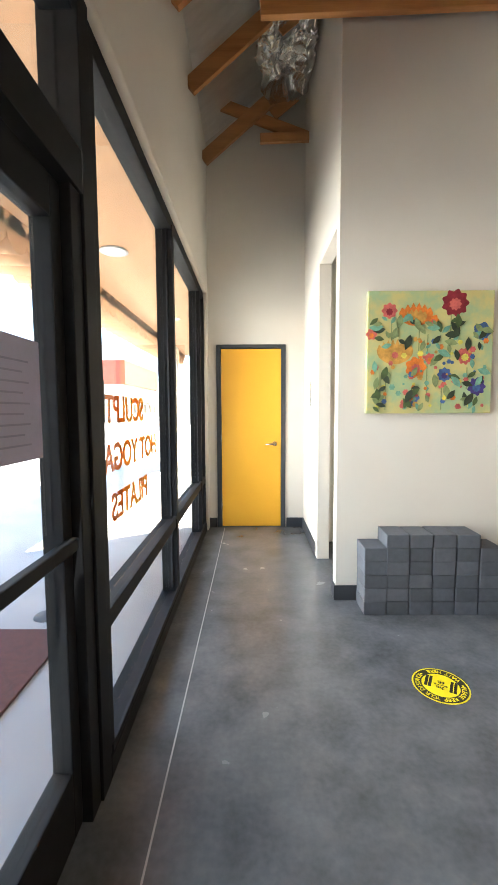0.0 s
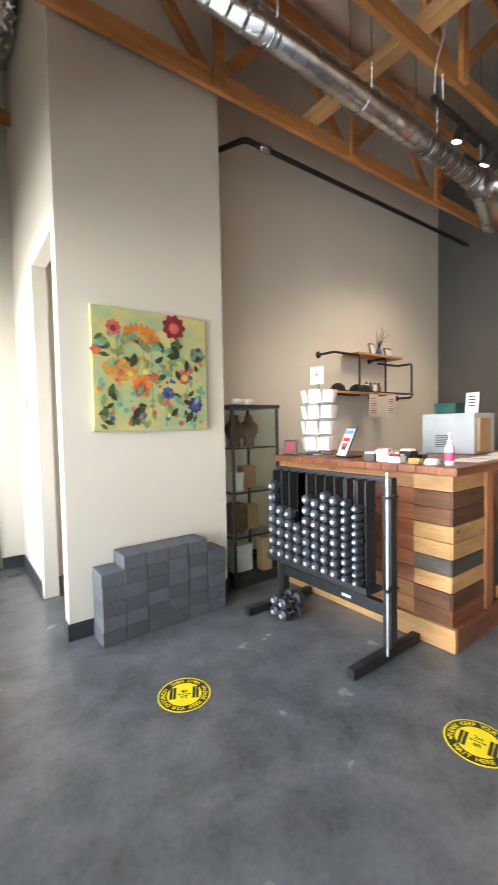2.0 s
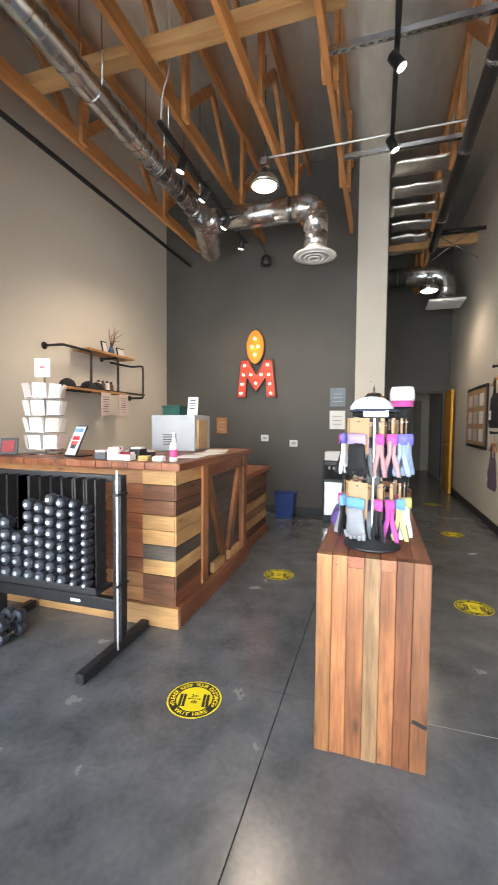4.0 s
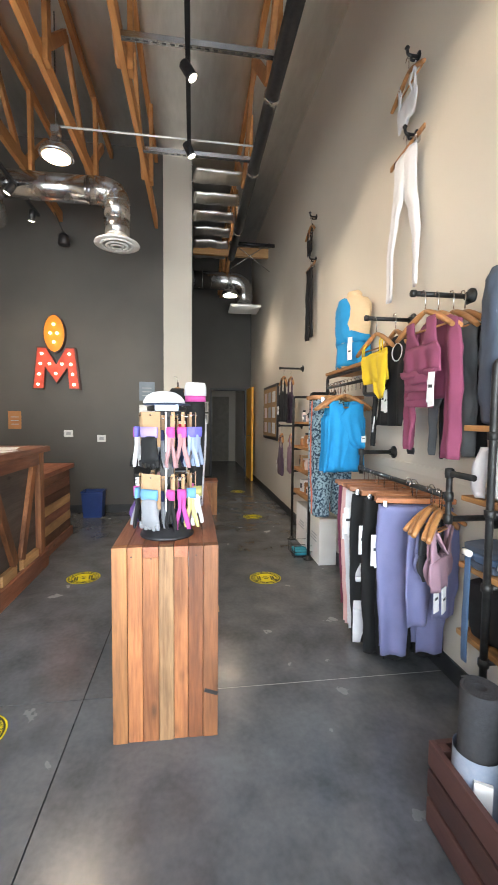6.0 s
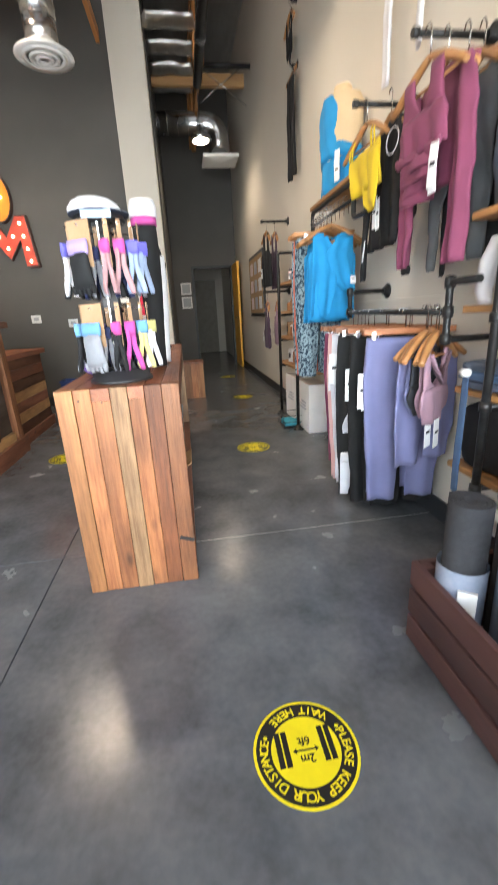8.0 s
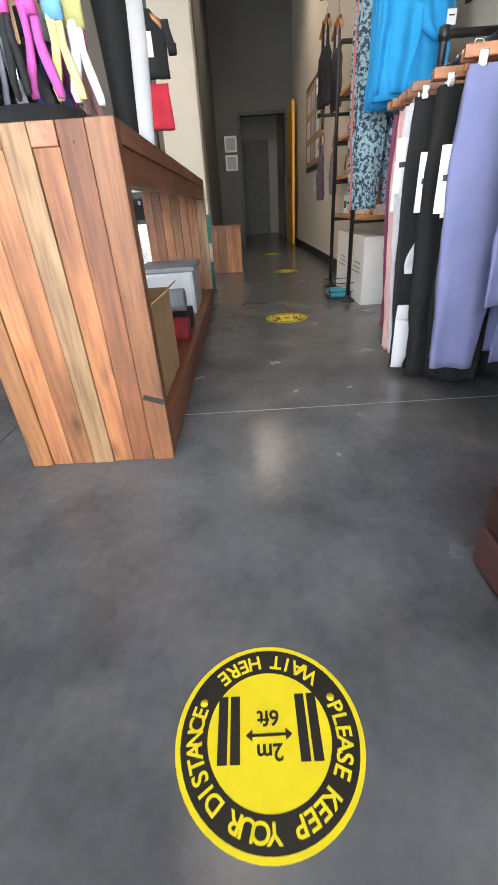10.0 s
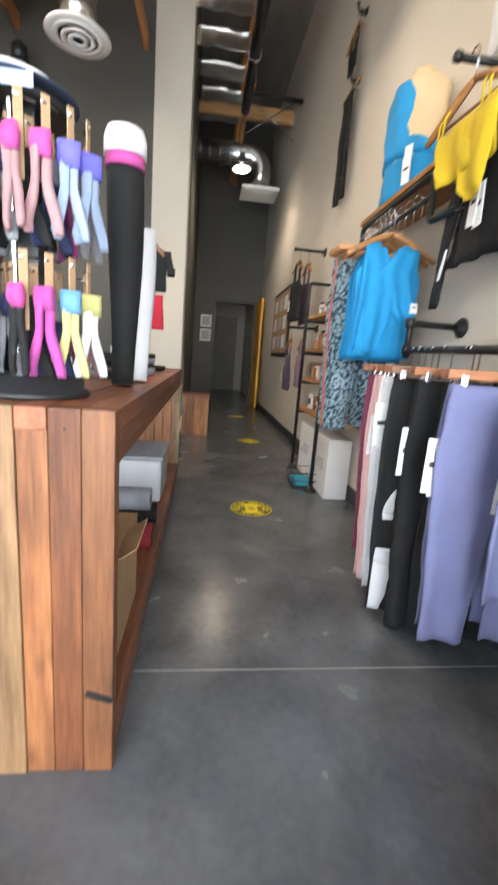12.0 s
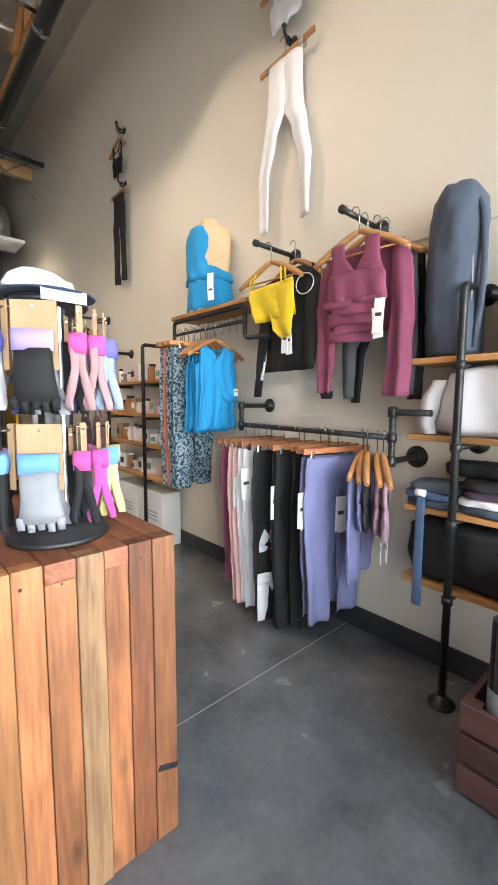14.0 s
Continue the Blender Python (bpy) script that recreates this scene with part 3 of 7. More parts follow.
def track(x0, x1, y, z, heads, watts, group):
    t = thing("track_light", ((x0 + x1) / 2, y, z), "black ceiling track with small lit spotlights", "track light", "track lights")
    part("rail", bx(x0, y - 0.018, z, x1, y + 0.018, z + 0.03, 0.003), BLACK_STEEL, t)
    for x in (x0 + 0.15, x1 - 0.2):
        part("hanger_rod", tube(bmesh.new(), [(x, y, z + 0.03), (x, y, 4.92)], 0.004, 6), CHROME, t)
    for k, (x, aim) in enumerate(heads):
        a = (Vector(aim) - Vector((x, y, z - 0.09))).normalized()
        c = Vector((x, y, z - 0.08))
        h = part("spotlight", tube(bmesh.new(), [c - a * 0.06, c - a * 0.05, c + a * 0.045, c + a * 0.06], lambda s: 0.028 if s < 0.1 else 0.038, 18), BLACK_STEEL, t)
        part("lens", lathe(bmesh.new(), [(0.033, 0), (0.02, 0.006)], (0, 0, 0), n=18), BULB, h, "glowing lens").matrix_basis = look(c + a * 0.061, c + a * 2) @ pose(0, 0, 0, 180)
        part("stem", tube(bmesh.new(), [(x, y, z), (x, y, z - 0.05)], 0.009, 8), BLACK_STEEL, t)
        lamp("spot", "SPOT", c + a * 0.08, aim, watts, LAMP_WARM, 0.04, 85)


track(2.95, 5.2, 1.74, 3.72, [(3.35, (3.2, 2.6, 1.0)), (3.85, (4.0, 3.2, 1.4)), (4.45, (4.6, 3.2, 1.6)), (5.0, (5.6, 2.2, 1.8))], 2.3, "")
track(1.6, 3.95, -0.02, 3.88, [(1.75, (1.7, -1.5, 1.9)), (3.0, (2.9, -1.5, 1.6)), (3.85, (4.0, -1.3, 1.2))], 3.6, "")
part_track = thing("power_feed", (2.95, 1.74, 3.8), "pale flexible cable feeding the lighting track", "cable")
part("cable", tube(bmesh.new(), rounded([(2.98, 1.74, 3.75), (2.96, 1.72, 3.95), (3.05, 1.70, 4.2), (3.02, 1.7, 4.9)], 0.1), 0.006, 6), WHITE, part_track)
t = thing("wall_speaker", (5.4, 1.6, 3.6), "small black loudspeaker hung below the truss", "speaker")
part("body", lathe(bmesh.new(), [(0.05, 0.0), (0.075, 0.01), (0.07, 0.12), (0.03, 0.16)], (5.75, 1.62, 3.62), n=20), BLACK, t)
part("rod", tube(bmesh.new(), [(5.75, 1.62, 3.77), (5.75, 1.74, 4.06)], 0.008, 8), BLACK, t)

# ---- shop front ----
SOFFIT = material("peach_stucco", (0.62, 0.36, 0.20, 1), (0.56, 0.32, 0.18, 1), 0.85, scale=3, fine=160, bump=0.15)
PAVING = material("pale_paving", (0.50, 0.48, 0.45, 1), (0.42, 0.40, 0.38, 1), 0.85, scale=2, fine=60, bump=0.08)
ROADMAT = material("street_asphalt", (0.16, 0.155, 0.15, 1), (0.12, 0.12, 0.118, 1), 0.9, scale=3, fine=90, bump=0.1)
STUCCO = material("pale_stucco", (0.72, 0.68, 0.60, 1), (0.66, 0.62, 0.55, 1), 0.85, scale=2, fine=120, bump=0.1)
ROOFRED = material("red_clay", (0.42, 0.09, 0.055, 1), (0.33, 0.07, 0.045, 1), 0.75, scale=6, bump=0.1)
GOLD = bpy.data.materials.new("amber_vinyl")
GOLD.use_nodes = True
gn, gl_ = GOLD.node_tree.nodes, GOLD.node_tree.links
g1, g2, g3 = gn.new("ShaderNodeBsdfDiffuse"), gn.new("ShaderNodeBsdfTranslucent"), gn.new("ShaderNodeMixShader")
for g_ in (g1, g2):
    g_.inputs[0].default_value = (0.75, 0.26, 0.03, 1)
g3.inputs[0].default_value = 0.6
gl_.new(g1.outputs[0], g3.inputs[1]), gl_.new(g2.outputs[0], g3.inputs[2])
gl_.new(g3.outputs[0], gn["Material Output"].inputs[0])
LEAF = material("leaf_green", (0.05, 0.10, 0.03, 1), (0.08, 0.13, 0.04, 1), 0.7, bump=0.1)
NOTICE = material("notice_back", (0.46, 0.43, 0.55, 1), (0.42, 0.40, 0.5, 1), 0.8, bump=0.02)

XG = -0.60


def window(name, y0, y1, bars, z1=2.66):
    w = tagged(new(name), "dark bronze framed shop window", kind="structure")
    part("frame_head", bx(-0.65, y0, z1 - 0.06, -0.545, y1, z1 + 0.04, 0.004), ALU_BLACK, w)
    part("window_sill", bx(-0.66, y0, 0.0, -0.53, y1, 0.085, 0.006), ALU_BLACK, w)
    part("bead", bx(-0.545, y0 + 0.03, 0.085, -0.532, y1 - 0.03, 0.115, 0.003), ALU_BLACK, w)
    part("transom", bx(-0.65, y0, 0.555, -0.545, y1, 0.615, 0.004), ALU_BLACK, w)
    part("bead", bx(-0.56, y0 + 0.03, 0.615, -0.538, y1 - 0.03, 0.635, 0.003), ALU_BLACK, w)
    for y in bars:
        part("mullion", bx(-0.652, y - 0.03, 0.085, -0.538, y + 0.03, z1 - 0.03, 0.004), ALU_BLACK, w)
    for a, c in zip(bars, bars[1:]):
        for z0, zt in ((0.115, 0.555), (0.635, z1 - 0.06)):
            p = part("pane", bx(XG - 0.004, a + 0.03, z0 - 0.01, XG + 0.004, c - 0.03, zt + 0.01), GLASS, w)
            p.visible_shadow = False
            part("gasket", bx(-0.585, a + 0.03, z0, -0.575, a + 0.042, zt), BLACK, w)
            part("gasket", bx(-0.585, c - 0.042, z0, -0.575, c - 0.03, zt), BLACK, w)
    return w


w1 = window("window_1", 1.42, 4.62, (1.45, 2.87, 4.30, 4.60))
# the second window is unseen, added south of the door to let light in
w2 = window("window_2", -1.41, 0.16, (-1.38, -0.62, 0.13))
structure("wall_frame_strip", bx(-0.66, 1.335, 0, -0.53, 1.42, 2.70, 0.004), ALU_BLACK, "thick dark post beside the glass door")
structure("wall_frame_strip_b", bx(-0.66, 0.16, 0, -0.53, 0.24, 2.70, 0.004), ALU_BLACK, "thick dark post beside the glass door")
dr = tagged(new("door_1"), "dark framed glass shop door with a paper notice", kind="structure")
part("transom_bar", bx(-0.66, 0.24, 2.06, -0.53, 1.335, 2.19, 0.004), ALU_BLACK, dr)
part("head", bx(-0.65, 0.24, 2.60, -0.545, 1.335, 2.70, 0.004), ALU_BLACK, dr)
p = part("pane", bx(XG - 0.004, 0.24, 2.18, XG + 0.004, 1.335, 2.61), GLASS, dr)
p.visible_shadow = False
part("jamb", bx(-0.66, 1.26, 0, -0.54, 1.335, 2.06, 0.004), ALU_BLACK, dr)
part("stile", bx(-0.635, 1.195, 0.012, -0.57, 1.255, 2.05, 0.005), ALU_BLACK, dr)
part("stile", bx(-0.635, 0.245, 0.012, -0.57, 0.33, 2.05, 0.005), ALU_BLACK, dr)
part("top_rail", bx(-0.635, 0.33, 1.93, -0.57, 1.195, 2.05, 0.005), ALU_BLACK, dr)
part("bottom_rail", bx(-0.635, 0.33, 0.012, -0.57, 1.195, 0.24, 0.005), ALU_BLACK, dr)
bar = part("push_bar", bx(-0.565, 0.30, 0.955, -0.535, 1.22, 0.995, 0.006), ALU_BLACK, dr)
p = part("pane", bx(XG - 0.004, 0.33, 0.24, XG + 0.004, 1.195, 1.93), GLASS, dr)
p.visible_shadow = False
ntc = part("notice", bx(XG + 0.006, 0.50, 1.25, XG + 0.008, 1.14, 1.57), NOTICE, dr, "lilac-grey paper notice with faint print")
for k in range(9):
    part("print_line", bx(XG + 0.0085, 0.60 + 0.02 * (k % 3), 1.29 + 0.027 * k, XG + 0.0095, 1.08 - 0.03 * (k % 2), 1.295 + 0.027 * k), material("faint_print", (0.33, 0.31, 0.40, 1), bump=0) if k == 0 else bpy.data.materials["faint_print"], ntc)
pl = thing("hours_sign", (-0.55, 1.45, 1.4), "small black plaque on the window glass", "sign")
part("plate", bx(-0.590, 1.49, 1.33, -0.578, 1.60, 1.50, 0.004), BLACK, pl)
for k in range(4):
    part("print_bar", bx(-0.5775, 1.51, 1.38 + 0.03 * k, -0.577, 1.58, 1.388 + 0.03 * k), PAPER, pl)


def letters(text, size, depth=0.002):
    cu = bpy.data.curves.new("text", "FONT")
    cu.body, cu.size, cu.extrude, cu.align_x, cu.offset = text, size, depth, "CENTER", 0.018 * size
    ob = bpy.data.objects.new("text", cu)
    scene.collection.objects.link(ob)
    bpy.context.view_layer.update()
    me = bpy.data.meshes.new_from_object(ob.evaluated_get(bpy.context.evaluated_depsgraph_get()))
    bpy.data.objects.remove(ob)
    bpy.data.curves.remove(cu)
    return me


def lettering(text, size, m, mat, parent, name="lettering", depth=0.002):
    me = letters(text, size, depth)
    me.transform(m)
    me.materials.clear()
    me.materials.append(mat)
    return part(name, me, mat, parent)


sg = thing("window_lettering", (XG, 2.1, 1.0), "amber vinyl lettering on the outside of the shop window", "lettering")
for text, y, z, s in (("SCULPT", 1.97, 1.33, 0.17), ("HOT YOGA", 2.10, 1.12, 0.17), ("PILATES", 2.02, 0.90, 0.17)):
    lettering(text, s, pose(XG - 0.008, y, z, 90, 0, -90), GOLD, sg)

# ---- the yellow door ----
yd = tagged(new("door_2"), "closed bright yellow flush door in a dark frame", kind="structure")
part("frame_side", bx(-0.415, YD - 0.02, 0, -0.365, YD + 0.1, 2.135, 0.004), BASE, yd)
part("frame_side", bx(0.335, YD - 0.02, 0, 0.385, YD + 0.1, 2.135, 0.004), BASE, yd)
part("frame_head", bx(-0.365, YD - 0.02, 2.09, 0.335, YD + 0.1, 2.135, 0.004), BASE, yd)
lf = part("leaf", bx(-0.36, YD - 0.012, 0.012, 0.33, YD + 0.035, 2.085, 0.003), YELLOW_DOOR, yd)
bm = lathe(bmesh.new(), [(0.028, 0), (0.03, 0.006), (0.012, 0.012), (0.011, 0.05)], (0.26, YD - 0.012, 0.99), "-y", 20)
tube(bm, rounded([(0.26, YD - 0.062, 0.99), (0.24, YD - 0.062, 0.99), (0.15, YD - 0.058, 0.985)], 0.02), 0.010, 10)
part("door_handle", bm, CHROME, lf, "satin chrome lever handle")
for z in (0.25, 1.05, 1.85):
    part("hinge", tube(bmesh.new(), [(-0.363, YD - 0.018, z - 0.05), (-0.363, YD - 0.018, z + 0.05)], 0.008, 8), CHROME, yd)
structure("wall_behind_door", bx(-0.6, YD + 0.16, 0, 0.7, YD + 0.2, 2.3), WALL, "plain wall behind the door")
# pale corner board of the side opening, and its wall plate
tr = tagged(new("trim"), "pale painted casing of the side opening", kind="structure")
part("casing", bx(0.594, 3.70, 0.0, 0.706, 3.782, 2.68, 0.004), WALL, tr)
sw = thing("wall_plate", (0.595, 4.1, 1.55), "slim metal control plate on the wall", "wall plate")
part("plate", bx(0.575, 4.08, 1.42, 0.60, 4.14, 1.66, 0.01), CHROME, sw)

# ---- outside ----
gr = structure("ground", bx(-90, -90, -0.3, -0.67, 90, -0.03), PAVING, "pale sunlit paving")
structure("road", bx(-16, -90, -0.03, -6.5, 90, -0.024), ROADMAT, "grey street beyond the pavement")
bm = box(bmesh.new(), -2.1, -6, 2.98, -0.66, 12, 3.3)
box(bm, -2.1, -6, 2.86, -1.95, 12, 2.98)
cn = structure("canopy", bm, SOFFIT, "peach stucco canopy over the pavement")
k = 0
for i in range(60):
    y = -5.5 + 0.29 * i
    part("roof_tile", lathe(bmesh.new(), [(0.13, 0), (0.15, 0.5)], (-2.45, y, 2.84), "x", 12), SOFFIT, cn)
for y in (-2.2, 0.9, 4.2, 7.2):
    dl = thing("downlight", (-1.38, y, 2.97), "white recessed canopy downlight", "downlight", "canopy downlights")
    part("ring", lathe(bmesh.new(), [(0.13, 0), (0.14, 0.012), (0.1, 0.016), (0.09, 0.004)], (-1.38, y, 2.98), "-z", 24), WHITE, dl)
for y in (-4.0, 9.5):
    structure("canopy_pier", bx(-2.1, y, -0.03, -1.75, y + 0.35, 2.86, 0.02), STUCCO, "pale stucco pier under the canopy")


def shop_house(x, y0, y1, h, roof, rise=0.35):
    hs = thing("street_building", (x, (y0 + y1) / 2, 0), "pale stucco building across the street", "building", "street buildings")
    part("wall", bx(x - 6, y0, -0.02, x, y1, h), STUCCO, hs)
    part("roof", bx(x - 6.2, y0 - 0.2, h, x + 0.3, y1 + 0.2, h + rise, 0.03), ROOFRED if roof else STUCCO, hs)
    y = y0 + 1
    while y + 1.6 < y1:
        wd = part("window", bx(x, y, 0.9, x + 0.04, y + 1.4, 2.4), STUCCO, hs)
        part("pane", bx(x + 0.04, y + 0.1, 1.0, x + 0.05, y + 1.3, 2.3), BLACK, wd)
        y += 3.0
    bm = prism(bmesh.new(), [(0, 2.6), (1.2, 2.6), (0, 3.4)], pose(x, (y0 + y1) / 2, 0), (y1 - y0) * 0.5)
    part("awning", bm, ROOFRED, hs, "red sloping awning")


shop_house(-20, -20, -2, 5.0, False)
shop_house(-21, 4, 22, 4.5, True)
shop_house(-20, 26, 46, 5.5, False)
shop_house(-17, 54, 72, 4.9, True, 3.2)
for x, y, h in ((-17.5, 1.0, 4.2), (-17.6, 24, 4.8), (-17, 40, 5)):
    tr_ = thing("street_tree", (x, y, 0), "green leafy street tree", "tree", "street trees")
    part("trunk", tube(bmesh.new(), [(x, y, -0.03), (x + 0.1, y, h * 0.35), (x, y + 0.1, h * 0.6)], lambda s: 0.14 - 0.07 * s, 10), BROWN_X, tr_)
    bm = bmesh.new()
    rng = random.Random(int(h * 10))
    for i in range(420):
        a, e, r_ = rng.uniform(0, 6.28), rng.uniform(-1, 1), rng.uniform(0.5, 1.0)
        c = Vector((x + 1.5 * r_ * math.cos(a) * math.sqrt(1 - e * e), y + 1.5 * r_ * math.sin(a) * math.sqrt(1 - e * e), h * 0.72 + 1.2 * r_ * e))
        vs = [bm.verts.new(c + Vector((rng.uniform(-.2, .2), rng.uniform(-.2, .2), rng.uniform(-.15, .15)))) for _ in range(4)]
        bm.faces.new(vs[:3]), bm.faces.new(vs[1:])
    part("crown", bm, LEAF, tr_)
dm = thing("doormat", (-1.55, 2.1, -0.03), "red-brown mat lying on the pavement", "doormat")
part("mat", bx(-2.0, 1.72, -0.03, -1.17, 2.5, -0.012, 0.004), material("brick_red_mat", (0.14, 0.045, 0.035, 1), (0.10, 0.035, 0.028, 1), 0.9, scale=30, bump=0.2), dm)
dc = thing("drain_cover", (-1.42, 2.7, -0.03), "round grey cover in the paving", "drain cover")
part("cover", lathe(bmesh.new(), [(0.09, 0), (0.085, 0.006), (0.01, 0.007)], (-1.42, 2.7, -0.03), n=28), ROADMAT, dc)

# ---- foam blocks below the painting ----
blk = None
rows_hi = (3, 5, 5, 5, 5, 3)
for side, (x0, n_) in enumerate(((0.745, 5), (0.895, 6), (1.05, 6), (1.205, 6), (1.36, 6), (1.515, 5))):
    for k in range(n_):
        deep = 2.64 if side in (0, 5) else 2.655
        at = (x0 + 0.0755, 2.76, 0.092 * k)
        if blk is None:
            blk = solid("yoga_block", bx(-0.0745, -0.105, 0.0, 0.0745, 0.105, 0.0915, 0.006), GREY_FOAM, "charcoal grey foam yoga block in a neat stack", "yoga block", "stacked yoga blocks")
            blk.matrix_basis = pose(*at)
        else:
            copy_thing(blk, pose(at[0] + 0.003 * math.sin(7 * k + side), at[1] + 0.004 * math.sin(5 * k + 3 * side), at[2]))

# ---- flower painting ----
pn = thing("painting", (1.22, 2.86, 1.355), "square canvas of bright flowers on a pale green ground", "painting")
CANVAS = material("painted_canvas", (0.52, 0.45, 0.17, 1), (0.33, 0.42, 0.22, 1), 0.8, scale=5, fine=30, bump=0.08, mid=(0.4, 0.62))
part("canvas", bx(0.79, 2.84, 1.355, 1.645, 2.879, 2.185, 0.004), CANVAS, pn)


def paint(name, r, g, b):
    c = (r, g, b, 1)
    return material(name, c, tuple(v * 0.6 for v in c[:3]) + (1,), 0.8, scale=22, fine=90, bump=0.08)


P_ORANGE, P_RED, P_PINK, P_BLUE = paint("orange_paint", 0.75, 0.2, 0.02), paint("crimson_paint", 0.26, 0.015, 0.025), paint("coral_paint", 0.62, 0.13, 0.10), paint("blue_paint", 0.06, 0.13, 0.30)
P_PURPLE, P_LEAF, P_DARK, P_TEAL, P_YEL = paint("violet_paint", 0.06, 0.035, 0.18), paint("leaf_paint", 0.07, 0.11, 0.03), paint("dark_leaf_paint", 0.03, 0.045, 0.02), paint("mint_paint", 0.17, 0.38, 0.26), paint("lemon_paint", 0.75, 0.65, 0.1)


LAYER = iter(range(1000))


def bloom(u, v, r, mat, petals, layer=0):
    """A painted flower; u to the right and v down on the canvas, 0 to 1."""
    x, z = 0.79 + 0.855 * u, 2.185 - 0.83 * v
    pts = [(r * (0.9 + 0.1 * math.cos(petals * a)) * math.cos(a), r * (0.9 + 0.1 * math.cos(petals * a)) * math.sin(a)) for a in [2 * math.pi * k / (petals * 6) for k in range(petals * 6)]]
    part("painted_flower", prism(bmesh.new(), pts, pose(x, 2.8392 - 0.0006 * layer - 0.00004 * next(LAYER), z), 0.0014), mat, pn)


def leaf(u, v, ang, ln, mat):
    x, z = 0.79 + 0.855 * u, 2.185 - 0.83 * v
    pts = [(ln * (k / 8 - 0.5), 0.26 * ln * math.sin(math.pi * k / 8)) for k in range(9)] + [(ln * (0.5 - k / 8), -0.2 * ln * math.sin(math.pi * k / 8)) for k in range(1, 8)]
    part("painted_leaf", prism(bmesh.new(), pts, pose(x, 2.8388 - 0.00004 * next(LAYER), z, 0, ang, 0), 0.0012), mat, pn)


for u, v, r, mat, n_, c in ((0.69, 0.10, 0.095, P_RED, 9, P_PINK), (0.17, 0.16, 0.055, P_PINK, 8, P_RED), (0.22, 0.51, 0.055, P_ORANGE, 9, P_PINK), (0.39, 0.62, 0.075, P_ORANGE, 7, P_PINK), (0.78, 0.53, 0.06, P_PINK, 9, P_YEL),
                           (0.91, 0.33, 0.065, P_BLUE, 5, P_TEAL), (0.62, 0.68, 0.05, P_BLUE, 8, P_PURPLE), (0.88, 0.78, 0.065, P_PURPLE, 9, P_BLUE), (0.52, 0.24, 0.04, P_ORANGE, 6, P_PINK), (0.50, 0.55, 0.04, P_PINK, 7, P_ORANGE), (0.03, 0.35, 0.04, P_PINK, 6, P_ORANGE), (0.37, 0.87, 0.05, P_BLUE, 6, P_TEAL)):
    bloom(u, v, r, mat, n_)
    bloom(u, v + 0.01, r * 0.45, c, n_, 2)
def fan(u, v, r, mat, teeth, layer):
    """A painted tulip-like flower: rounded below, ragged petals above."""
    x, z = 0.79 + 0.855 * u, 2.185 - 0.83 * v
    low = [(-r * math.cos(math.pi * k / 10), -0.75 * r * math.sin(math.pi * k / 10)) for k in range(11)]
    top = [(r * (1 - 2 * k / (2 * teeth)), r * (0.62 if k % 2 else 0.28) * math.sin(math.pi * (0.12 + 0.76 * k / (2 * teeth)))) for k in range(1, 2 * teeth)]
    part("painted_flower", prism(bmesh.new(), low + top, pose(x, 2.8392 - 0.0006 * layer - 0.00004 * next(LAYER), z), 0.0014), mat, pn)


P_AMBER, P_SAGE = paint("amber_paint", 0.62, 0.32, 0.06), paint("sage_paint", 0.24, 0.30, 0.12)
fan(0.38, 0.18, 0.115, P_ORANGE, 6, 1)
fan(0.38, 0.20, 0.075, P_AMBER, 5, 2)
fan(0.22, 0.48, 0.125, P_AMBER, 8, 0)
for u, v0, v1 in ((0.41, 0.28, 0.6), (0.19, 0.24, 0.4), (0.66, 0.2, 0.55), (0.15, 0.7, 0.97), (0.8, 0.62, 0.8), (0.48, 0.35, 0.9), (0.6, 0.75, 0.97)):
    x = 0.79 + 0.855 * u
    part("painted_stem", bx(x - 0.003, 2.8384, 2.185 - 0.83 * v1, x + 0.003, 2.8396, 2.185 - 0.83 * v0), P_SAGE, pn)
rng = random.Random(5)
for i in range(96):
    u, v = rng.uniform(0.04, 0.96), 0.72 + 0.24 * rng.random() if i < 24 else rng.uniform(0.3, 0.95)
    bloom(u, v, rng.uniform(0.008, 0.022), rng.choice((P_ORANGE, P_PINK, P_PINK, P_YEL, P_AMBER, P_TEAL, P_BLUE)), 6, 1)
for i in range(90):
    leaf(rng.uniform(0.04, 0.96), rng.uniform(0.2, 0.97), rng.uniform(0, 180), rng.uniform(0.045, 0.11), rng.choice((P_LEAF, P_DARK, P_SAGE, P_TEAL, P_SAGE)))

# ---- reception desk of reclaimed boards ----
dk = thing("reception_desk", (3.1, 1.9, 0), "L-shaped reception desk clad in mixed reclaimed boards", "desk")
part("carcass", bx(2.43, 1.34, 0.02, 3.88, 2.87, 1.05), BROWN_X, dk)
part("low_carcass", bx(3.88, 1.40, 0.02, 4.95, 1.95, 0.78), BROWN_X, dk)
for k in range(5):
    part("top_board", bx(2.34, 1.25 + 0.128 * k, 1.058, 3.95, 1.375 + 0.128 * k, 1.108, 0.005), RED_X, dk)
for k in range(8):
    part("top_board", bx(2.34, 1.893 + 0.124 * k, 1.058, 3.2, 2.014 + 0.124 * k, 1.106, 0.005), RED_X, dk)
part("low_top", bx(3.9, 1.33, 0.782, 5.0, 2.0, 0.83, 0.005), RED_X, dk)
cols_y = (PALE_Y, BROWN_Y, BROWN_Y, PALE_Y, PALE_Y, GREYWOOD_Y, PALE_Y, BROWN_Y, BROWN_Y)
cols_x = (PALE_X, BROWN_X, BROWN_X, PALE_X, PALE_X, GREYWOOD_X, PALE_X, BROWN_X, RED_X)
rng = random.Random(3)
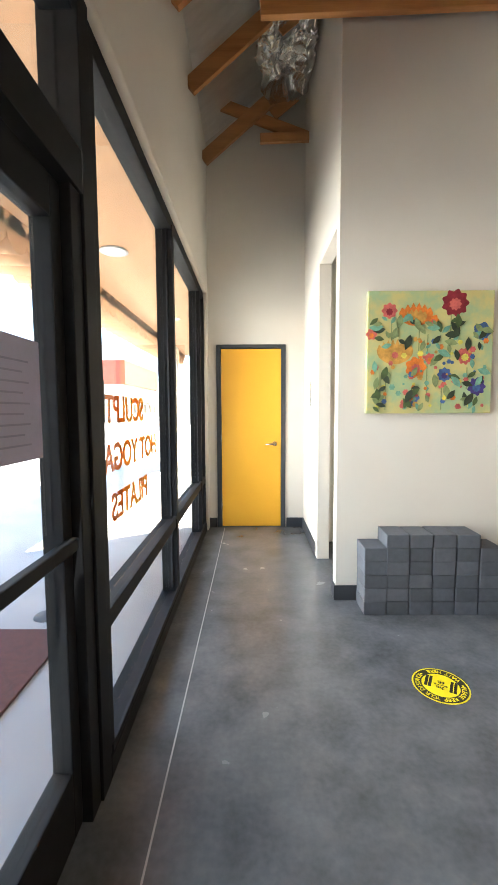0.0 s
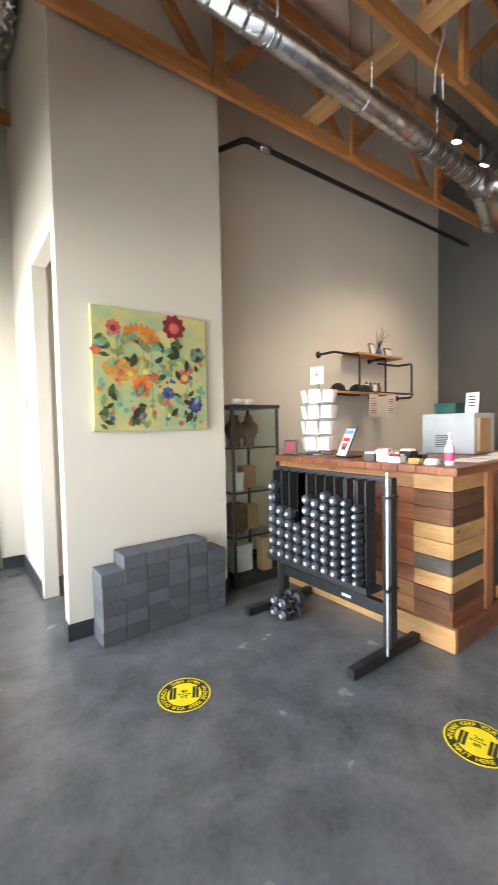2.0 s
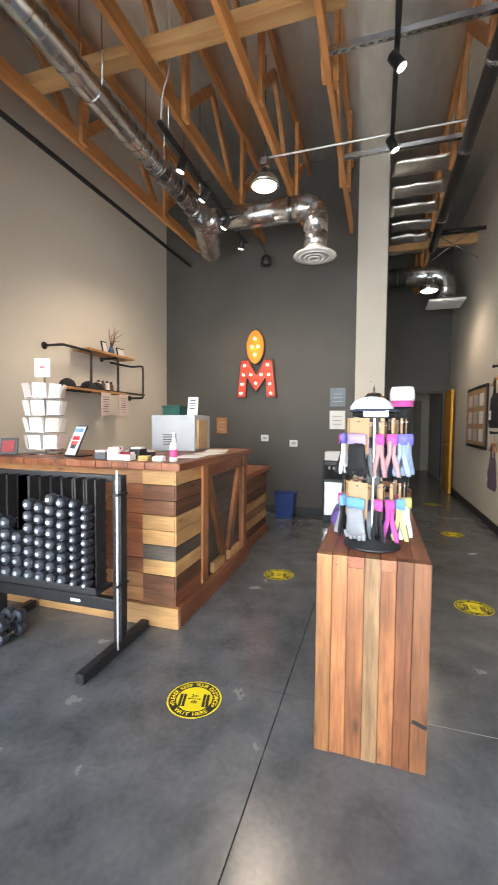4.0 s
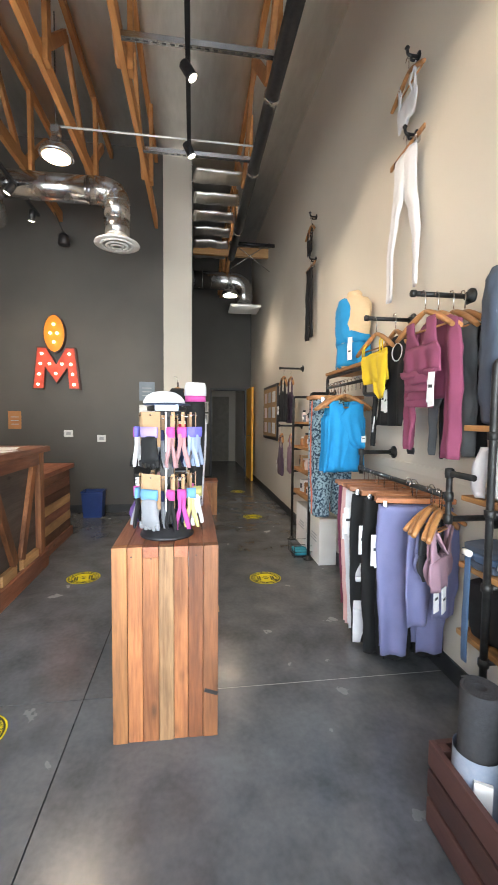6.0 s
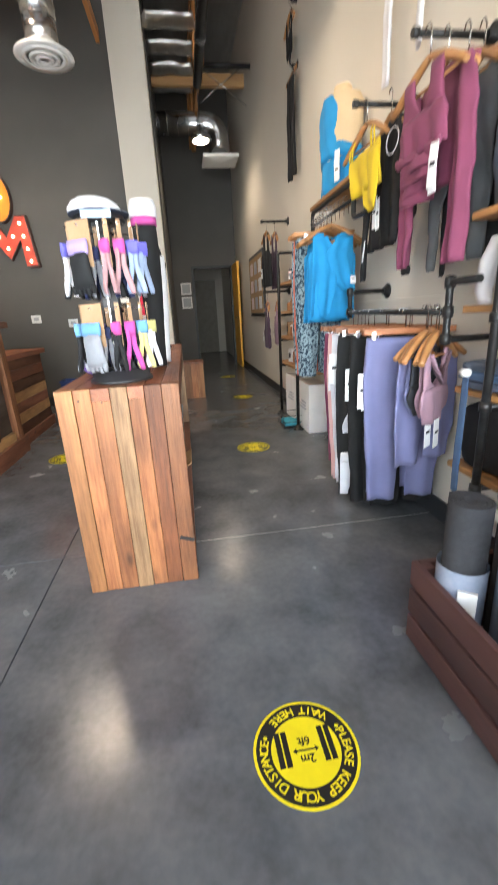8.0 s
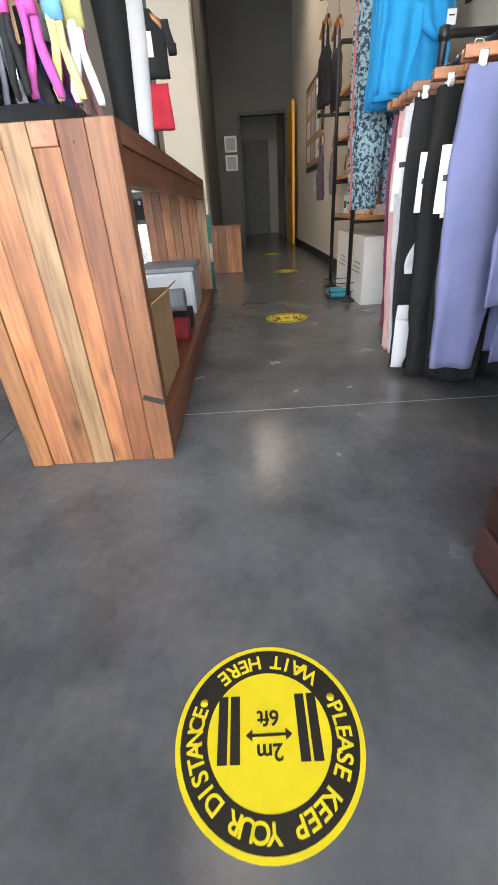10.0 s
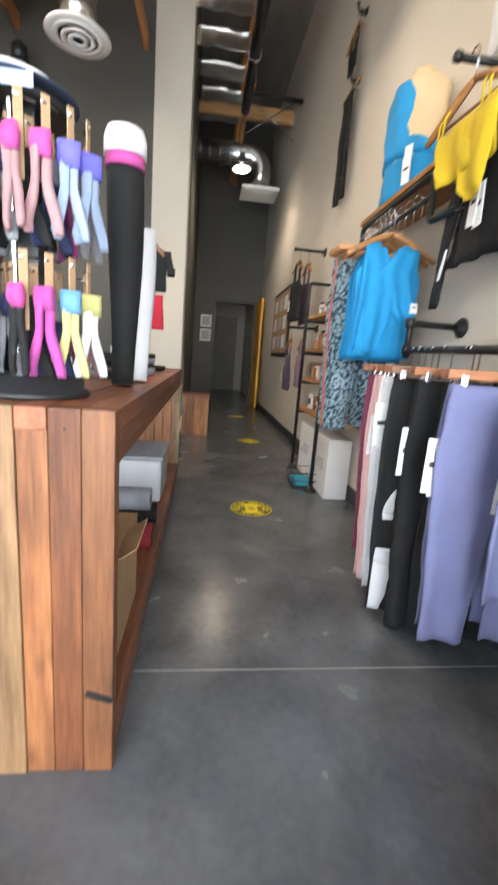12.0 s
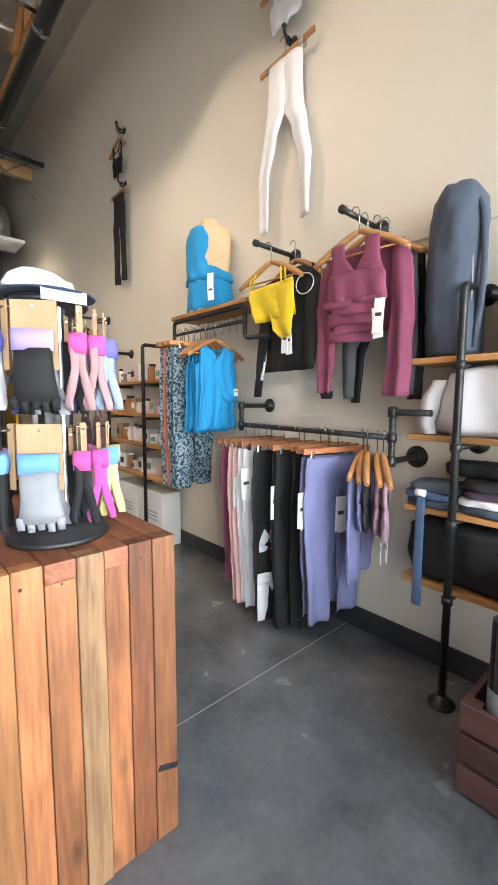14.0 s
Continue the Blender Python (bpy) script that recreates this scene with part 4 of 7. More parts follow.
for k in range(9):
    z1, z0 = 1.055 - 0.102 * k, 1.055 - 0.102 * (k + 1) + 0.003
    o = rng.uniform(0, 0.006)
    part("cladding_board", bx(2.392 - o, 1.312, z0, 2.43, 1.55, z1, 0.003), cols_y[k], dk)
    part("cladding_board", bx(2.395, 1.304 - o, z0, 2.80, 1.34, z1, 0.003), cols_x[k], dk)
    part("cladding_board", bx(2.405 - o * 0.5, 1.555, z0, 2.43, 2.86, z1, 0.003), TAN_Y if k in (0, 7, 8) else RED_Y, dk)
    if k < 7:
        part("cladding_board", bx(3.92, 1.37 - o, 0.10 + 0.098 * k, 4.94, 1.40, 0.195 + 0.098 * k, 0.003), (BROWN_X, PALE_X, RED_X, PALE_X, BROWN_X, RED_X, BROWN_X)[k], dk)
part("skirting_board", bx(2.365, 1.27, 0.0, 2.40, 2.87, 0.14, 0.004), PALE_Y, dk)
part("skirting_board", bx(2.40, 1.27, 0.0, 3.92, 1.312, 0.14, 0.004), RED_X, dk)
part("skirting_board", bx(3.92, 1.345, 0.0, 4.96, 1.372, 0.10, 0.004), RED_X, dk)
part("corner_post", bx(2.80, 1.285, 0.14, 2.90, 1.34, 1.058, 0.004), RED_Z, dk)
part("corner_post", bx(3.78, 1.285, 0.14, 3.88, 1.34, 1.058, 0.004), RED_Z, dk)
part("rail", bx(2.90, 1.29, 0.95, 3.78, 1.34, 1.058, 0.004), RED_X, dk)
part("inset_panel", bx(2.90, 1.334, 0.14, 3.78, 1.3385, 0.95), GREYWOOD_X, dk)
for a, b_ in (((2.93, 0.98), (3.30, 0.22)), ((3.42, 0.22), (3.72, 0.98)), ((3.05, 0.18), (3.30, 0.18)), ((3.42, 0.17), (3.75, 0.17))):
    part("diagonal_board", beam(bmesh.new(), (a[0], 1.315, a[1]), (b_[0], 1.315, b_[1]), 0.036, 0.085), RED_Z if a[1] > b_[1] or b_[1] > 0.5 else PALE_X, dk)

# ---- dumbbell rack ----
rk = thing("dumbbell_rack", (1.98, 1.97, 0), "black steel upright dumbbell rack beside the desk", "dumbbell rack")
XR = 1.97
for y in (1.50, 2.44):
    part("foot", beam(bmesh.new(), (1.70, y, 0.03), (2.335, y, 0.03), 0.055, 0.055, 0.006), BLACK_STEEL, rk)
    part("post", bx(XR + 0.06, y - 0.03, 0.06, XR + 0.12, y + 0.03, 1.06, 0.006), BLACK_STEEL, rk)
part("crossbar", bx(XR + 0.065, 1.53, 0.235, XR + 0.115, 2.41, 0.31, 0.006), BLACK_STEEL, rk)
part("tray", bx(XR - 0.09, 1.53, 0.395, XR + 0.06, 2.41, 0.42, 0.004), BLACK_STEEL, rk)
part("tray_lip", bx(XR - 0.095, 1.53, 0.42, XR - 0.085, 2.41, 0.44, 0.003), BLACK_STEEL, rk)
part("back_rail", bx(XR + 0.06, 1.53, 1.02, XR + 0.10, 2.41, 1.06, 0.004), BLACK_STEEL, rk)
part("badge", bx(XR + 0.062, 1.77, 0.262, XR + 0.0648, 1.84, 0.28, 0.0005), PAPER, rk, "small white badge")
part("white_rod", tube(bmesh.new(), [(XR - 0.0, 1.455, 0.05), (XR - 0.0, 1.455, 1.1)], 0.0055, 10), WHITE, rk, "thin white upright rod")
for z in (0.42, 0.95):
    part("rod_clip", bx(XR - 0.015, 1.44, z, XR + 0.09, 1.475, z + 0.014, 0.002), BLACK_STEEL, rk)
STUD = material("steel_stud", (0.75, 0.76, 0.78, 1), rough=0.3, metal=0.6, bump=0)
DUMB = material("dumbbell_rubber", (0.028, 0.031, 0.042, 1), (0.04, 0.043, 0.055, 1), 0.38, scale=40, bump=0.06)
counts = ((2.36, 0.078, 7), (2.275, 0.076, 5), (2.19, 0.074, 5), (2.105, 0.072, 4), (2.015, 0.070, 7), (1.935, 0.068, 7), (1.855, 0.066, 8), (1.775, 0.064, 8), (1.69, 0.05, 10), (1.61, 0.048, 10))
for y, dia, n_ in counts:
    for s in (-0.5, 0.5):
        part("guide", bx(XR - 0.03, y + s * (dia + 0.012) - 0.005, 0.42, XR + 0.06, y + s * (dia + 0.012) + 0.005, 1.04, 0.002), BLACK_STEEL, rk)
    first = None
    for k in range(n_):
        at = (XR, y, 0.422 + dia * (k + 0.5) + 0.0005 * k)
        if first is None:
            first = thing("dumbbell", at, "small dark rubber dumbbell stored end-on in the rack", "dumbbell", "racked dumbbells")
            r = dia / 2 - 0.0005
            for s, ax in ((-1, "-x"), (1, "x")):
                hd = part("head", lathe(bmesh.new(), [(r * 0.5, 0.035), (r, 0.042), (r, 0.085), (r * 0.75, 0.096), (r * 0.3, 0.098)], at, ax, 12, False), DUMB, first)
                part("end_cap", lathe(bmesh.new(), [(r * 0.42, 0.097), (r * 0.38, 0.102), (r * 0.1, 0.103)], at, ax, 6, False), STUD, hd, "pale metal end cap")
            part("grip", tube(bmesh.new(), [(at[0] - 0.037, y, at[2]), (at[0] + 0.037, y, at[2])], r * 0.45, 10), CHROME, first)
        else:
            copy_thing(first, pose(*at, (k * 37 + y * 100) % 60))
for y, z in ((2.30, 0.042), (2.215, 0.042), (2.30, 0.126), (2.215, 0.126)):
    at = (1.93, y, z)
    dbl = thing("dumbbell", at, "dark round-headed dumbbell stacked on the floor", "dumbbell", "floor dumbbells")
    for ax in ("-x", "x"):
        hd = part("head", lathe(bmesh.new(), [(0.02, 0.04), (0.041, 0.048), (0.041, 0.09), (0.03, 0.1), (0.012, 0.102)], at, ax, 14, False), DUMB, dbl)
        part("end_cap", lathe(bmesh.new(), [(0.018, 0.101), (0.016, 0.107), (0.004, 0.108)], at, ax, 6, False), STUD, hd, "pale metal end cap")
    part("grip", tube(bmesh.new(), [(1.89, y, z), (1.97, y, z)], 0.016, 10), CHROME, dbl)

# ---- glass cabinet ----
gc = thing("display_cabinet", (2.15, 3.05, 0), "black framed glass cabinet with trinkets inside", "display cabinet")
X0, X1, Y0, Y1, ZT = 1.90, 2.40, 2.87, 3.33, 1.55
part("base", bx(X0, Y0, 0.0, X1, Y1, 0.06, 0.004), BLACK, gc)
part("top", bx(X0 - 0.01, Y0 - 0.01, ZT - 0.03, X1 + 0.01, Y1, ZT, 0.004), BLACK, gc)
for x in (X0, X1 - 0.022):
    for y in (Y0, Y1 - 0.022):
        part("post", bx(x, y, 0.06, x + 0.022, y + 0.022, ZT - 0.03, 0.002), BLACK, gc)
for z in (0.42, 0.80, 1.18):
    part("shelf", bx(X0 + 0.012, Y0 + 0.012, z, X1 - 0.012, Y1 - 0.012, z + 0.008), CASE_GLASS, gc, "clear glass shelf")
    part("shelf_edge", bx(X0 + 0.022, Y0 + 0.004, z - 0.004, X1 - 0.022, Y0 + 0.011, z + 0.01), PIPE, gc)
    part("shelf_edge", bx(X0 + 0.004, Y0 + 0.022, z - 0.004, X0 + 0.011, Y1 - 0.022, z + 0.01), PIPE, gc)
for b_ in ((X0 + 0.022, Y0 + 0.013, X1 - 0.022, Y0 + 0.017), (X0 + 0.013, Y0 + 0.022, X0 + 0.017, Y1 - 0.022), (X1 - 0.017, Y0 + 0.022, X1 - 0.013, Y1 - 0.022)):
    part("pane", bx(b_[0], b_[1], 0.06, b_[2], b_[3], ZT - 0.03), CASE_GLASS, gc).visible_shadow = False
CLAY = material("brown_card", (0.20, 0.11, 0.065, 1), (0.14, 0.075, 0.045, 1), 0.75, scale=14, bump=0.1)
KRAFT = material("kraft_card", (0.42, 0.26, 0.13, 1), (0.36, 0.22, 0.11, 1), 0.8, scale=14, bump=0.06)
for x, y in ((2.08, 3.1), (2.25, 3.12)):
    bust = solid("necklace_stand", lathe(bmesh.new(), [(0.05, 0), (0.055, 0.02), (0.045, 0.05), (0.09, 0.14), (0.085, 0.19), (0.04, 0.23), (0.035, 0.28)], (x, y, 1.188), n=20), CLAY, "brown card necklace stand on a glass shelf", "necklace stand", "necklace stands")
for x, y, z, w, h, mt in ((2.0, 3.0, 0.81, 0.12, 0.16, PAPER), (2.2, 3.1, 0.81, 0.14, 0.2, KRAFT), (2.03, 3.05, 0.43, 0.15, 0.26, CLAY), (2.23, 3.1, 0.43, 0.12, 0.22, KRAFT), (2.1, 3.08, 0.065, 0.2, 0.24, PAPER), (2.3, 2.98, 0.065, 0.1, 0.3, KRAFT)):
    g = thing("gift_box", (x, y, z), "small boxed gift on a cabinet shelf", "gift box", "cabinet gifts")
    part("box", bx(x - w / 2, y - 0.05, z, x + w / 2, y + 0.05, z + h * 0.8, 0.004), mt, g)
    part("lid", bx(x - w / 2 - 0.003, y - 0.053, z + h * 0.8, x + w / 2 + 0.003, y + 0.053, z + h, 0.004), mt, g)
for x in (2.05, 2.17):
    tw = thing("rolled_towel", (x, 3.0, ZT), "white rolled cloth lying on the cabinet top", "towel", "rolled towels")
    part("roll", tube(bmesh.new(), [(x - 0.05, 3.0, ZT + 0.03), (x - 0.045, 3.0, ZT + 0.031), (x + 0.045, 3.02, ZT + 0.031), (x + 0.05, 3.02, ZT + 0.03)], lambda s: 0.022 if s in (0, 1) else 0.03, 14), PAPER, tw)

# ---- on the desk ----
sp = thing("card_spinner", (2.66, 2.62, 1.108), "wire spinner of white greeting cards on the desk", "card rack")
part("base", lathe(bmesh.new(), [(0.13, 0), (0.13, 0.012), (0.03, 0.02)], (2.66, 2.62, 1.108), n=24), CHROME, sp)
part("pole", tube(bmesh.new(), [(2.66, 2.62, 1.12), (2.66, 2.62, 1.80)], 0.008, 8), CHROME, sp)
CARD_PINK = material("pinkish_card", (0.72, 0.58, 0.55, 1), (0.66, 0.54, 0.52, 1), 0.7, bump=0.02, vary=0.15)
for tier in range(4):
    z = 1.15 + 0.135 * tier
    part("ring", tube(bmesh.new(), [(2.66 + 0.14 * math.cos(a), 2.62 + 0.14 * math.sin(a), z) for a in [math.pi * k / 8 for k in range(17)]], 0.003, 6), CHROME, sp)
    for k in range(8):
        a = math.pi / 4 * k + 0.2 + 0.1 * tier
        m = pose(2.66, 2.62, z + 0.055, 0, 0, math.degrees(a)) @ pose(0.142, 0, 0, 0, 12, 0)
        part("card", obox(bmesh.new(), m, 0.006, 0.098, 0.122, 0.001), PAPER if (k + tier) % 3 else CARD_PINK, sp)
sgn = part("sign", obox(bmesh.new(), pose(2.64, 2.62, 1.80, 0, 0, 12), 0.006, 0.13, 0.15, 0.001), PAPER, sp, "white card sign with a small pink mark")
part("pink_mark", obox(bmesh.new(), pose(2.636, 2.62, 1.805, 0, 0, 12), 0.006, 0.04, 0.014), material("pink_print", (0.7, 0.2, 0.25, 1), bump=0), sgn)
fr = thing("photo_frame", (2.5, 2.83, 1.11), "black framed red picture on the desk edge", "photo frame")
part("frame", obox(bmesh.new(), pose(2.46, 2.78, 1.175, 0, 12, 25), 0.016, 0.13, 0.13, 0.003), BLACK, fr)
part("picture", obox(bmesh.new(), pose(2.449, 2.776, 1.177, 0, 12, 25), 0.003, 0.09, 0.09), paint("dull_red_print", 0.4, 0.06, 0.07), fr)
bh = thing("brochure_stand", (2.50, 2.22, 1.108), "tilted leaflet stand with a red and blue flyer", "brochure stand")
part("back", obox(bmesh.new(), pose(2.55, 2.22, 1.228, 0, 24, -20), 0.01, 0.15, 0.25, 0.003), BLACK, bh)
part("foot", bx(2.50, 2.15, 1.108, 2.64, 2.29, 1.118, 0.002), BLACK, bh)
fl = part("flyer", obox(bmesh.new(), pose(2.542, 2.222, 1.228, 0, 24, -20), 0.004, 0.13, 0.23, 0.0005), PAPER, bh)
for dz, w, c in ((0.085, 0.12, paint("sky_print", 0.2, 0.4, 0.6)), (0.02, 0.1, paint("scarlet_print", 0.6, 0.03, 0.05)), (-0.05, 0.07, BLACK), (-0.02, 0.09, P_PINK)):
    part("print_block", obox(bmesh.new(), pose(2.542, 2.222, 1.228, 0, 24, -20) @ pose(-0.0026, 0, dz), 0.002, w, 0.03), c, fl)
rng = random.Random(8)
for k in range(9):
    x, y = 2.46 + 0.12 * (k % 3) + rng.uniform(-.02, .02), 1.70 + 0.105 * (k // 3) + rng.uniform(-.01, .01)
    cb = thing("snack_box", (x, y, 1.108), "small open carton of wrapped bars on the desk", "snack box", "desk cartons")
    h = rng.uniform(0.035, 0.075)
    part("carton", obox(bmesh.new(), pose(x, y, 1.108 + h / 2, 0, 0, rng.uniform(-12, 12)), 0.09, 0.085, h, 0.002), rng.choice((PAPER, CARD_PINK, P_PINK, BLACK)), cb)
    for j in range(3):
        part("bar", obox(bmesh.new(), pose(x - 0.025 + 0.025 * j, y, 1.108 + h, 0, rng.uniform(-8, 8), 10), 0.02, 0.075, 0.03, 0.004), rng.choice((PAPER, P_RED, BLACK, CARD_PINK)), cb)
bt = thing("spray_bottle", (2.47, 1.36, 1.108), "white pump bottle with a pink label", "bottle")
part("body", lathe(bmesh.new(), [(0.024, 0), (0.027, 0.005), (0.027, 0.11), (0.018, 0.13), (0.012, 0.135)], (2.47, 1.36, 1.108), n=20), WHITE, bt)
part("label", lathe(bmesh.new(), [(0.0272, 0.03), (0.0276, 0.031), (0.0276, 0.08), (0.0272, 0.081)], (2.47, 1.36, 1.108), n=20), material("magenta_label", (0.6, 0.06, 0.2, 1), bump=0), bt)
part("pump", lathe(bmesh.new(), [(0.013, 0.135), (0.013, 0.155), (0.006, 0.16), (0.006, 0.185), (0.012, 0.19), (0.01, 0.2)], (2.47, 1.36, 1.108), n=14), WHITE, bt)
for x, y, c in ((2.43, 1.56, paint("ochre_card", 0.5, 0.33, 0.12)), (2.45, 1.46, PAPER)):
    cc = thing("card_stack", (x, y, 1.108), "little stack of cards on the desk", "card stack", "desk cards")
    for k in range(3):
        part("card", obox(bmesh.new(), pose(x + 0.002 * k, y, 1.115 + 0.012 * k, 0, 0, 5 * k), 0.06, 0.07, 0.011, 0.001), c, cc)
for x, y, a in ((2.86, 1.42, 5), (3.2, 1.40, -8), (3.55, 1.48, 15)):
    ps = thing("paper_sheet", (x, y, 1.108), "white printed sheet lying on the desk", "paper", "desk papers")
    part("sheet", obox(bmesh.new(), pose(x, y, 1.1105, 0, 0, a), 0.28, 0.2, 0.002), PAPER, ps)
GREYPLASTIC = material("pale_grey_plastic", (0.42, 0.43, 0.45, 1), (0.38, 0.39, 0.41, 1), 0.5, bump=0.03)
pr = thing("printer", (3.5, 1.82, 1.108), "pale grey office machine with its back panel showing", "printer")
part("body", bx(3.36, 1.62, 1.108, 3.72, 2.06, 1.44, 0.01), GREYPLASTIC, pr)
for k in range(7):
    part("label_bar", bx(3.3575, 1.80, 1.16 + 0.016 * k, 3.3595, 1.94, 1.168 + 0.016 * k), INK if k % 2 else GREYWOOD_Y, pr)
part("side_cover", bx(3.40, 1.596, 1.13, 3.60, 1.621, 1.40, 0.006), KRAFT, pr)
gb = thing("storage_box", (3.5, 1.9, 1.44), "dark green box on the printer", "box")
part("box", bx(3.42, 1.80, 1.44, 3.58, 1.98, 1.51, 0.004), paint("dark_green_card", 0.015, 0.09, 0.07), gb)
part("lid", bx(3.415, 1.795, 1.51, 3.585, 1.985, 1.53, 0.004), paint("dark_green_lid", 0.012, 0.07, 0.055), gb)
nt = thing("notice_card", (3.5, 1.68, 1.44), "white notice propped on the printer", "card")
part("card", obox(bmesh.new(), pose(3.45, 1.68, 1.525, 0, 8, 0), 0.006, 0.1, 0.165, 0.001), PAPER, nt)
for k in range(4):
    part("print_bar", obox(bmesh.new(), pose(3.4455, 1.68, 1.525, 0, 8, 0) @ pose(0, 0, 0.05 - 0.025 * k), 0.003, 0.06, 0.008), INK, nt)

# ---- pipe shelf on the beige wall ----
ps = thing("pipe_shelf", (4.2, 3.2, 1.7), "wall shelf of dark pipe and short boards", "wall shelf")
for pts in ([(3.45, YN, 2.16), (3.45, 3.14, 2.16), (3.88, 3.14, 2.16), (3.88, 3.14, 1.70), (3.45, 3.14, 1.70), (3.45, YN, 1.70)], [(4.38, YN, 2.16), (4.38, 3.14, 2.16), (4.38, 3.14, 1.72), (4.38, YN, 1.72)], [(4.55, YN, 2.14), (4.98, YN - 0.02, 2.14), (4.98, 3.16, 2.14), (4.98, 3.16, 1.70), (4.98, YN, 1.70)], [(3.88, 3.14, 1.74), (4.98, 3.14, 1.74)]):
    part("pipe", tube(bmesh.new(), rounded(pts, 0.03, 3), 0.014, 10), PIPE, ps)
for x, z in ((3.45, 2.16), (3.45, 1.70), (4.38, 2.16), (4.38, 1.72), (4.98, 1.70)):
    part("flange", lathe(bmesh.new(), [(0.04, 0.0), (0.038, 0.01), (0.02, 0.014), (0.018, 0.03)], (x, YN, z), "-y", 16), PIPE, ps)
part("board", bx(3.84, 3.12, 2.172, 4.72, 3.36, 2.198, 0.003), SHELF_WOOD, ps)
part("board", bx(3.40, 3.12, 1.712, 4.52, 3.36, 1.738, 0.003), SHELF_WOOD, ps)
bm = bmesh.new()
rng = random.Random(2)
for k in range(6):
    a = Vector((4.36, 3.22, 2.28))
    b_ = a + Vector((rng.uniform(-.12, .25), rng.uniform(-.05, .05), rng.uniform(.12, .34)))
    mid_ = (a + b_) / 2 + Vector((rng.uniform(-.05, .05), 0, 0.03))
    tube(bm, [a, mid_, b_], lambda s: 0.007 - 0.005 * s, 6)
vs_ = thing("twig_vase", (4.36, 3.22, 2.198), "small blue vase of bare twigs on the shelf", "vase")
part("vase", lathe(bmesh.new(), [(0.03, 0), (0.04, 0.03), (0.025, 0.08), (0.02, 0.1)], (4.36, 3.22, 2.198), n=18), P_BLUE, vs_)
part("twigs", bm, BROWN_X, vs_)
for x, w, h in ((4.25, 0.1, 0.15), (4.58, 0.16, 0.12)):
    f = thing("photo_frame", (x, 3.22, 2.198), "dark framed photograph leaning on the shelf", "photo frame", "shelf photos")
    part("frame", obox(bmesh.new(), pose(x, 3.24, 2.2 + h / 2, -12, 0, 0), w, 0.014, h, 0.003), BLACK, f)
    part("picture", obox(bmesh.new(), pose(x, 3.231, 2.2 + h / 2, -12, 0, 0), w - 0.03, 0.003, h - 0.03), PAPER, f)
DARKCLOTH = material("dark_cloth", (0.012, 0.012, 0.014, 1), (0.018, 0.018, 0.02, 1), 0.9, scale=40, bump=0.1, sheen=0.05)
for x in (3.62, 3.95, 4.1):
    c = thing("cap", (x, 3.2, 1.738), "black folded cap resting on the pipe shelf", "cap", "shelf caps")
    part("crown", lathe(bmesh.new(), [(0.09, 0), (0.088, 0.03), (0.07, 0.07), (0.03, 0.095), (0.005, 0.1)], (x, 3.24, 1.738), n=18), DARKCLOTH, c)
    part("brim", obox(bmesh.new(), pose(x, 3.15, 1.748, 6, 0, 0), 0.13, 0.09, 0.01, 0.004), DARKCLOTH, c)
for x, z in ((4.12, 1.45), (4.47, 1.45)):
    tg = thing("price_list", (x, 3.12, z), "white printed list hanging from the pipe shelf", "paper", "hanging lists")
    part("sheet", bx(x - 0.09, 3.122, z, x + 0.09, 3.125, z + 0.27), CARD_PINK, tg)
    for k in range(7):
        part("print_bar", bx(x - 0.06, 3.1205, z + 0.04 + 0.028 * k, x + 0.05, 3.1215, z + 0.048 + 0.028 * k), GREYWOOD_X, tg)
for k in range(4):
    j = thing("jar", (4.62 + 0.085 * k, 3.2, 1.738), "small dark bottle on the pipe shelf", "bottle", "shelf bottles")
    part("body", lathe(bmesh.new(), [(0.03, 0), (0.032, 0.01), (0.03, 0.09), (0.014, 0.11)], (4.15 + 0.08 * k, 3.25, 1.738), n=14), CLAY if k % 2 else PAPER, j)
    part("cap", lathe(bmesh.new(), [(0.016, 0.11), (0.016, 0.13), (0.012, 0.132)], (4.15 + 0.08 * k, 3.25, 1.738), n=14), BLACK, j)

# ---- lit letter sign and wall things ----
SIGN_RED = material("sign_red", (0.55, 0.06, 0.03, 1), (0.45, 0.045, 0.02, 1), 0.5, bump=0.03)
SIGN_ORANGE = material("sign_orange", (0.85, 0.27, 0.01, 1), (0.78, 0.24, 0.01, 1), 0.5, bump=0.03)
SIGN_EDGE = material("sign_edge", (0.09, 0.035, 0.025, 1), rough=0.5, bump=0.05)


def offset_shape(pts, k):
    cx, cz = sum(p[0] for p in pts) / len(pts), sum(p[1] for p in pts) / len(pts)
    return [(cx + (p[0] - cx) * k, cz + (p[1] - cz) * k) for p in pts]


ms = thing("marquee_sign", (XM, 1.82, 1.77), "lit red letter-shaped sign under an orange leaf with bulbs", "marquee sign")
M_ = [(-0.30, 0), (-0.17, 0), (-0.15, 0.30), (0, 0.08), (0.15, 0.30), (0.17, 0), (0.30, 0), (0.24, 0.55), (0.13, 0.55), (0, 0.32), (-0.13, 0.55), (-0.24, 0.55)]
wall_m = pose(XM - 0.045, 1.815, 1.77, 0, 0, -90)
part("letter_rim", prism(bmesh.new(), offset_shape(M_, 1.06), pose(XM - 0.04, 1.815, 1.77, 0, 0, -90), 0.08), SIGN_EDGE, ms)
lm = part("letter_face", prism(bmesh.new(), M_, pose(XM - 0.08, 1.815, 1.77, 0, 0, -90), 0.012), SIGN_RED, ms)
L_ = [(0.135 * math.sin(math.pi * k / 12) ** 1.1 * s, 0.25 - 0.25 * math.cos(math.pi * k / 12)) for s, ks in ((1, range(13)), (-1, range(11, 0, -1))) for k in ks]
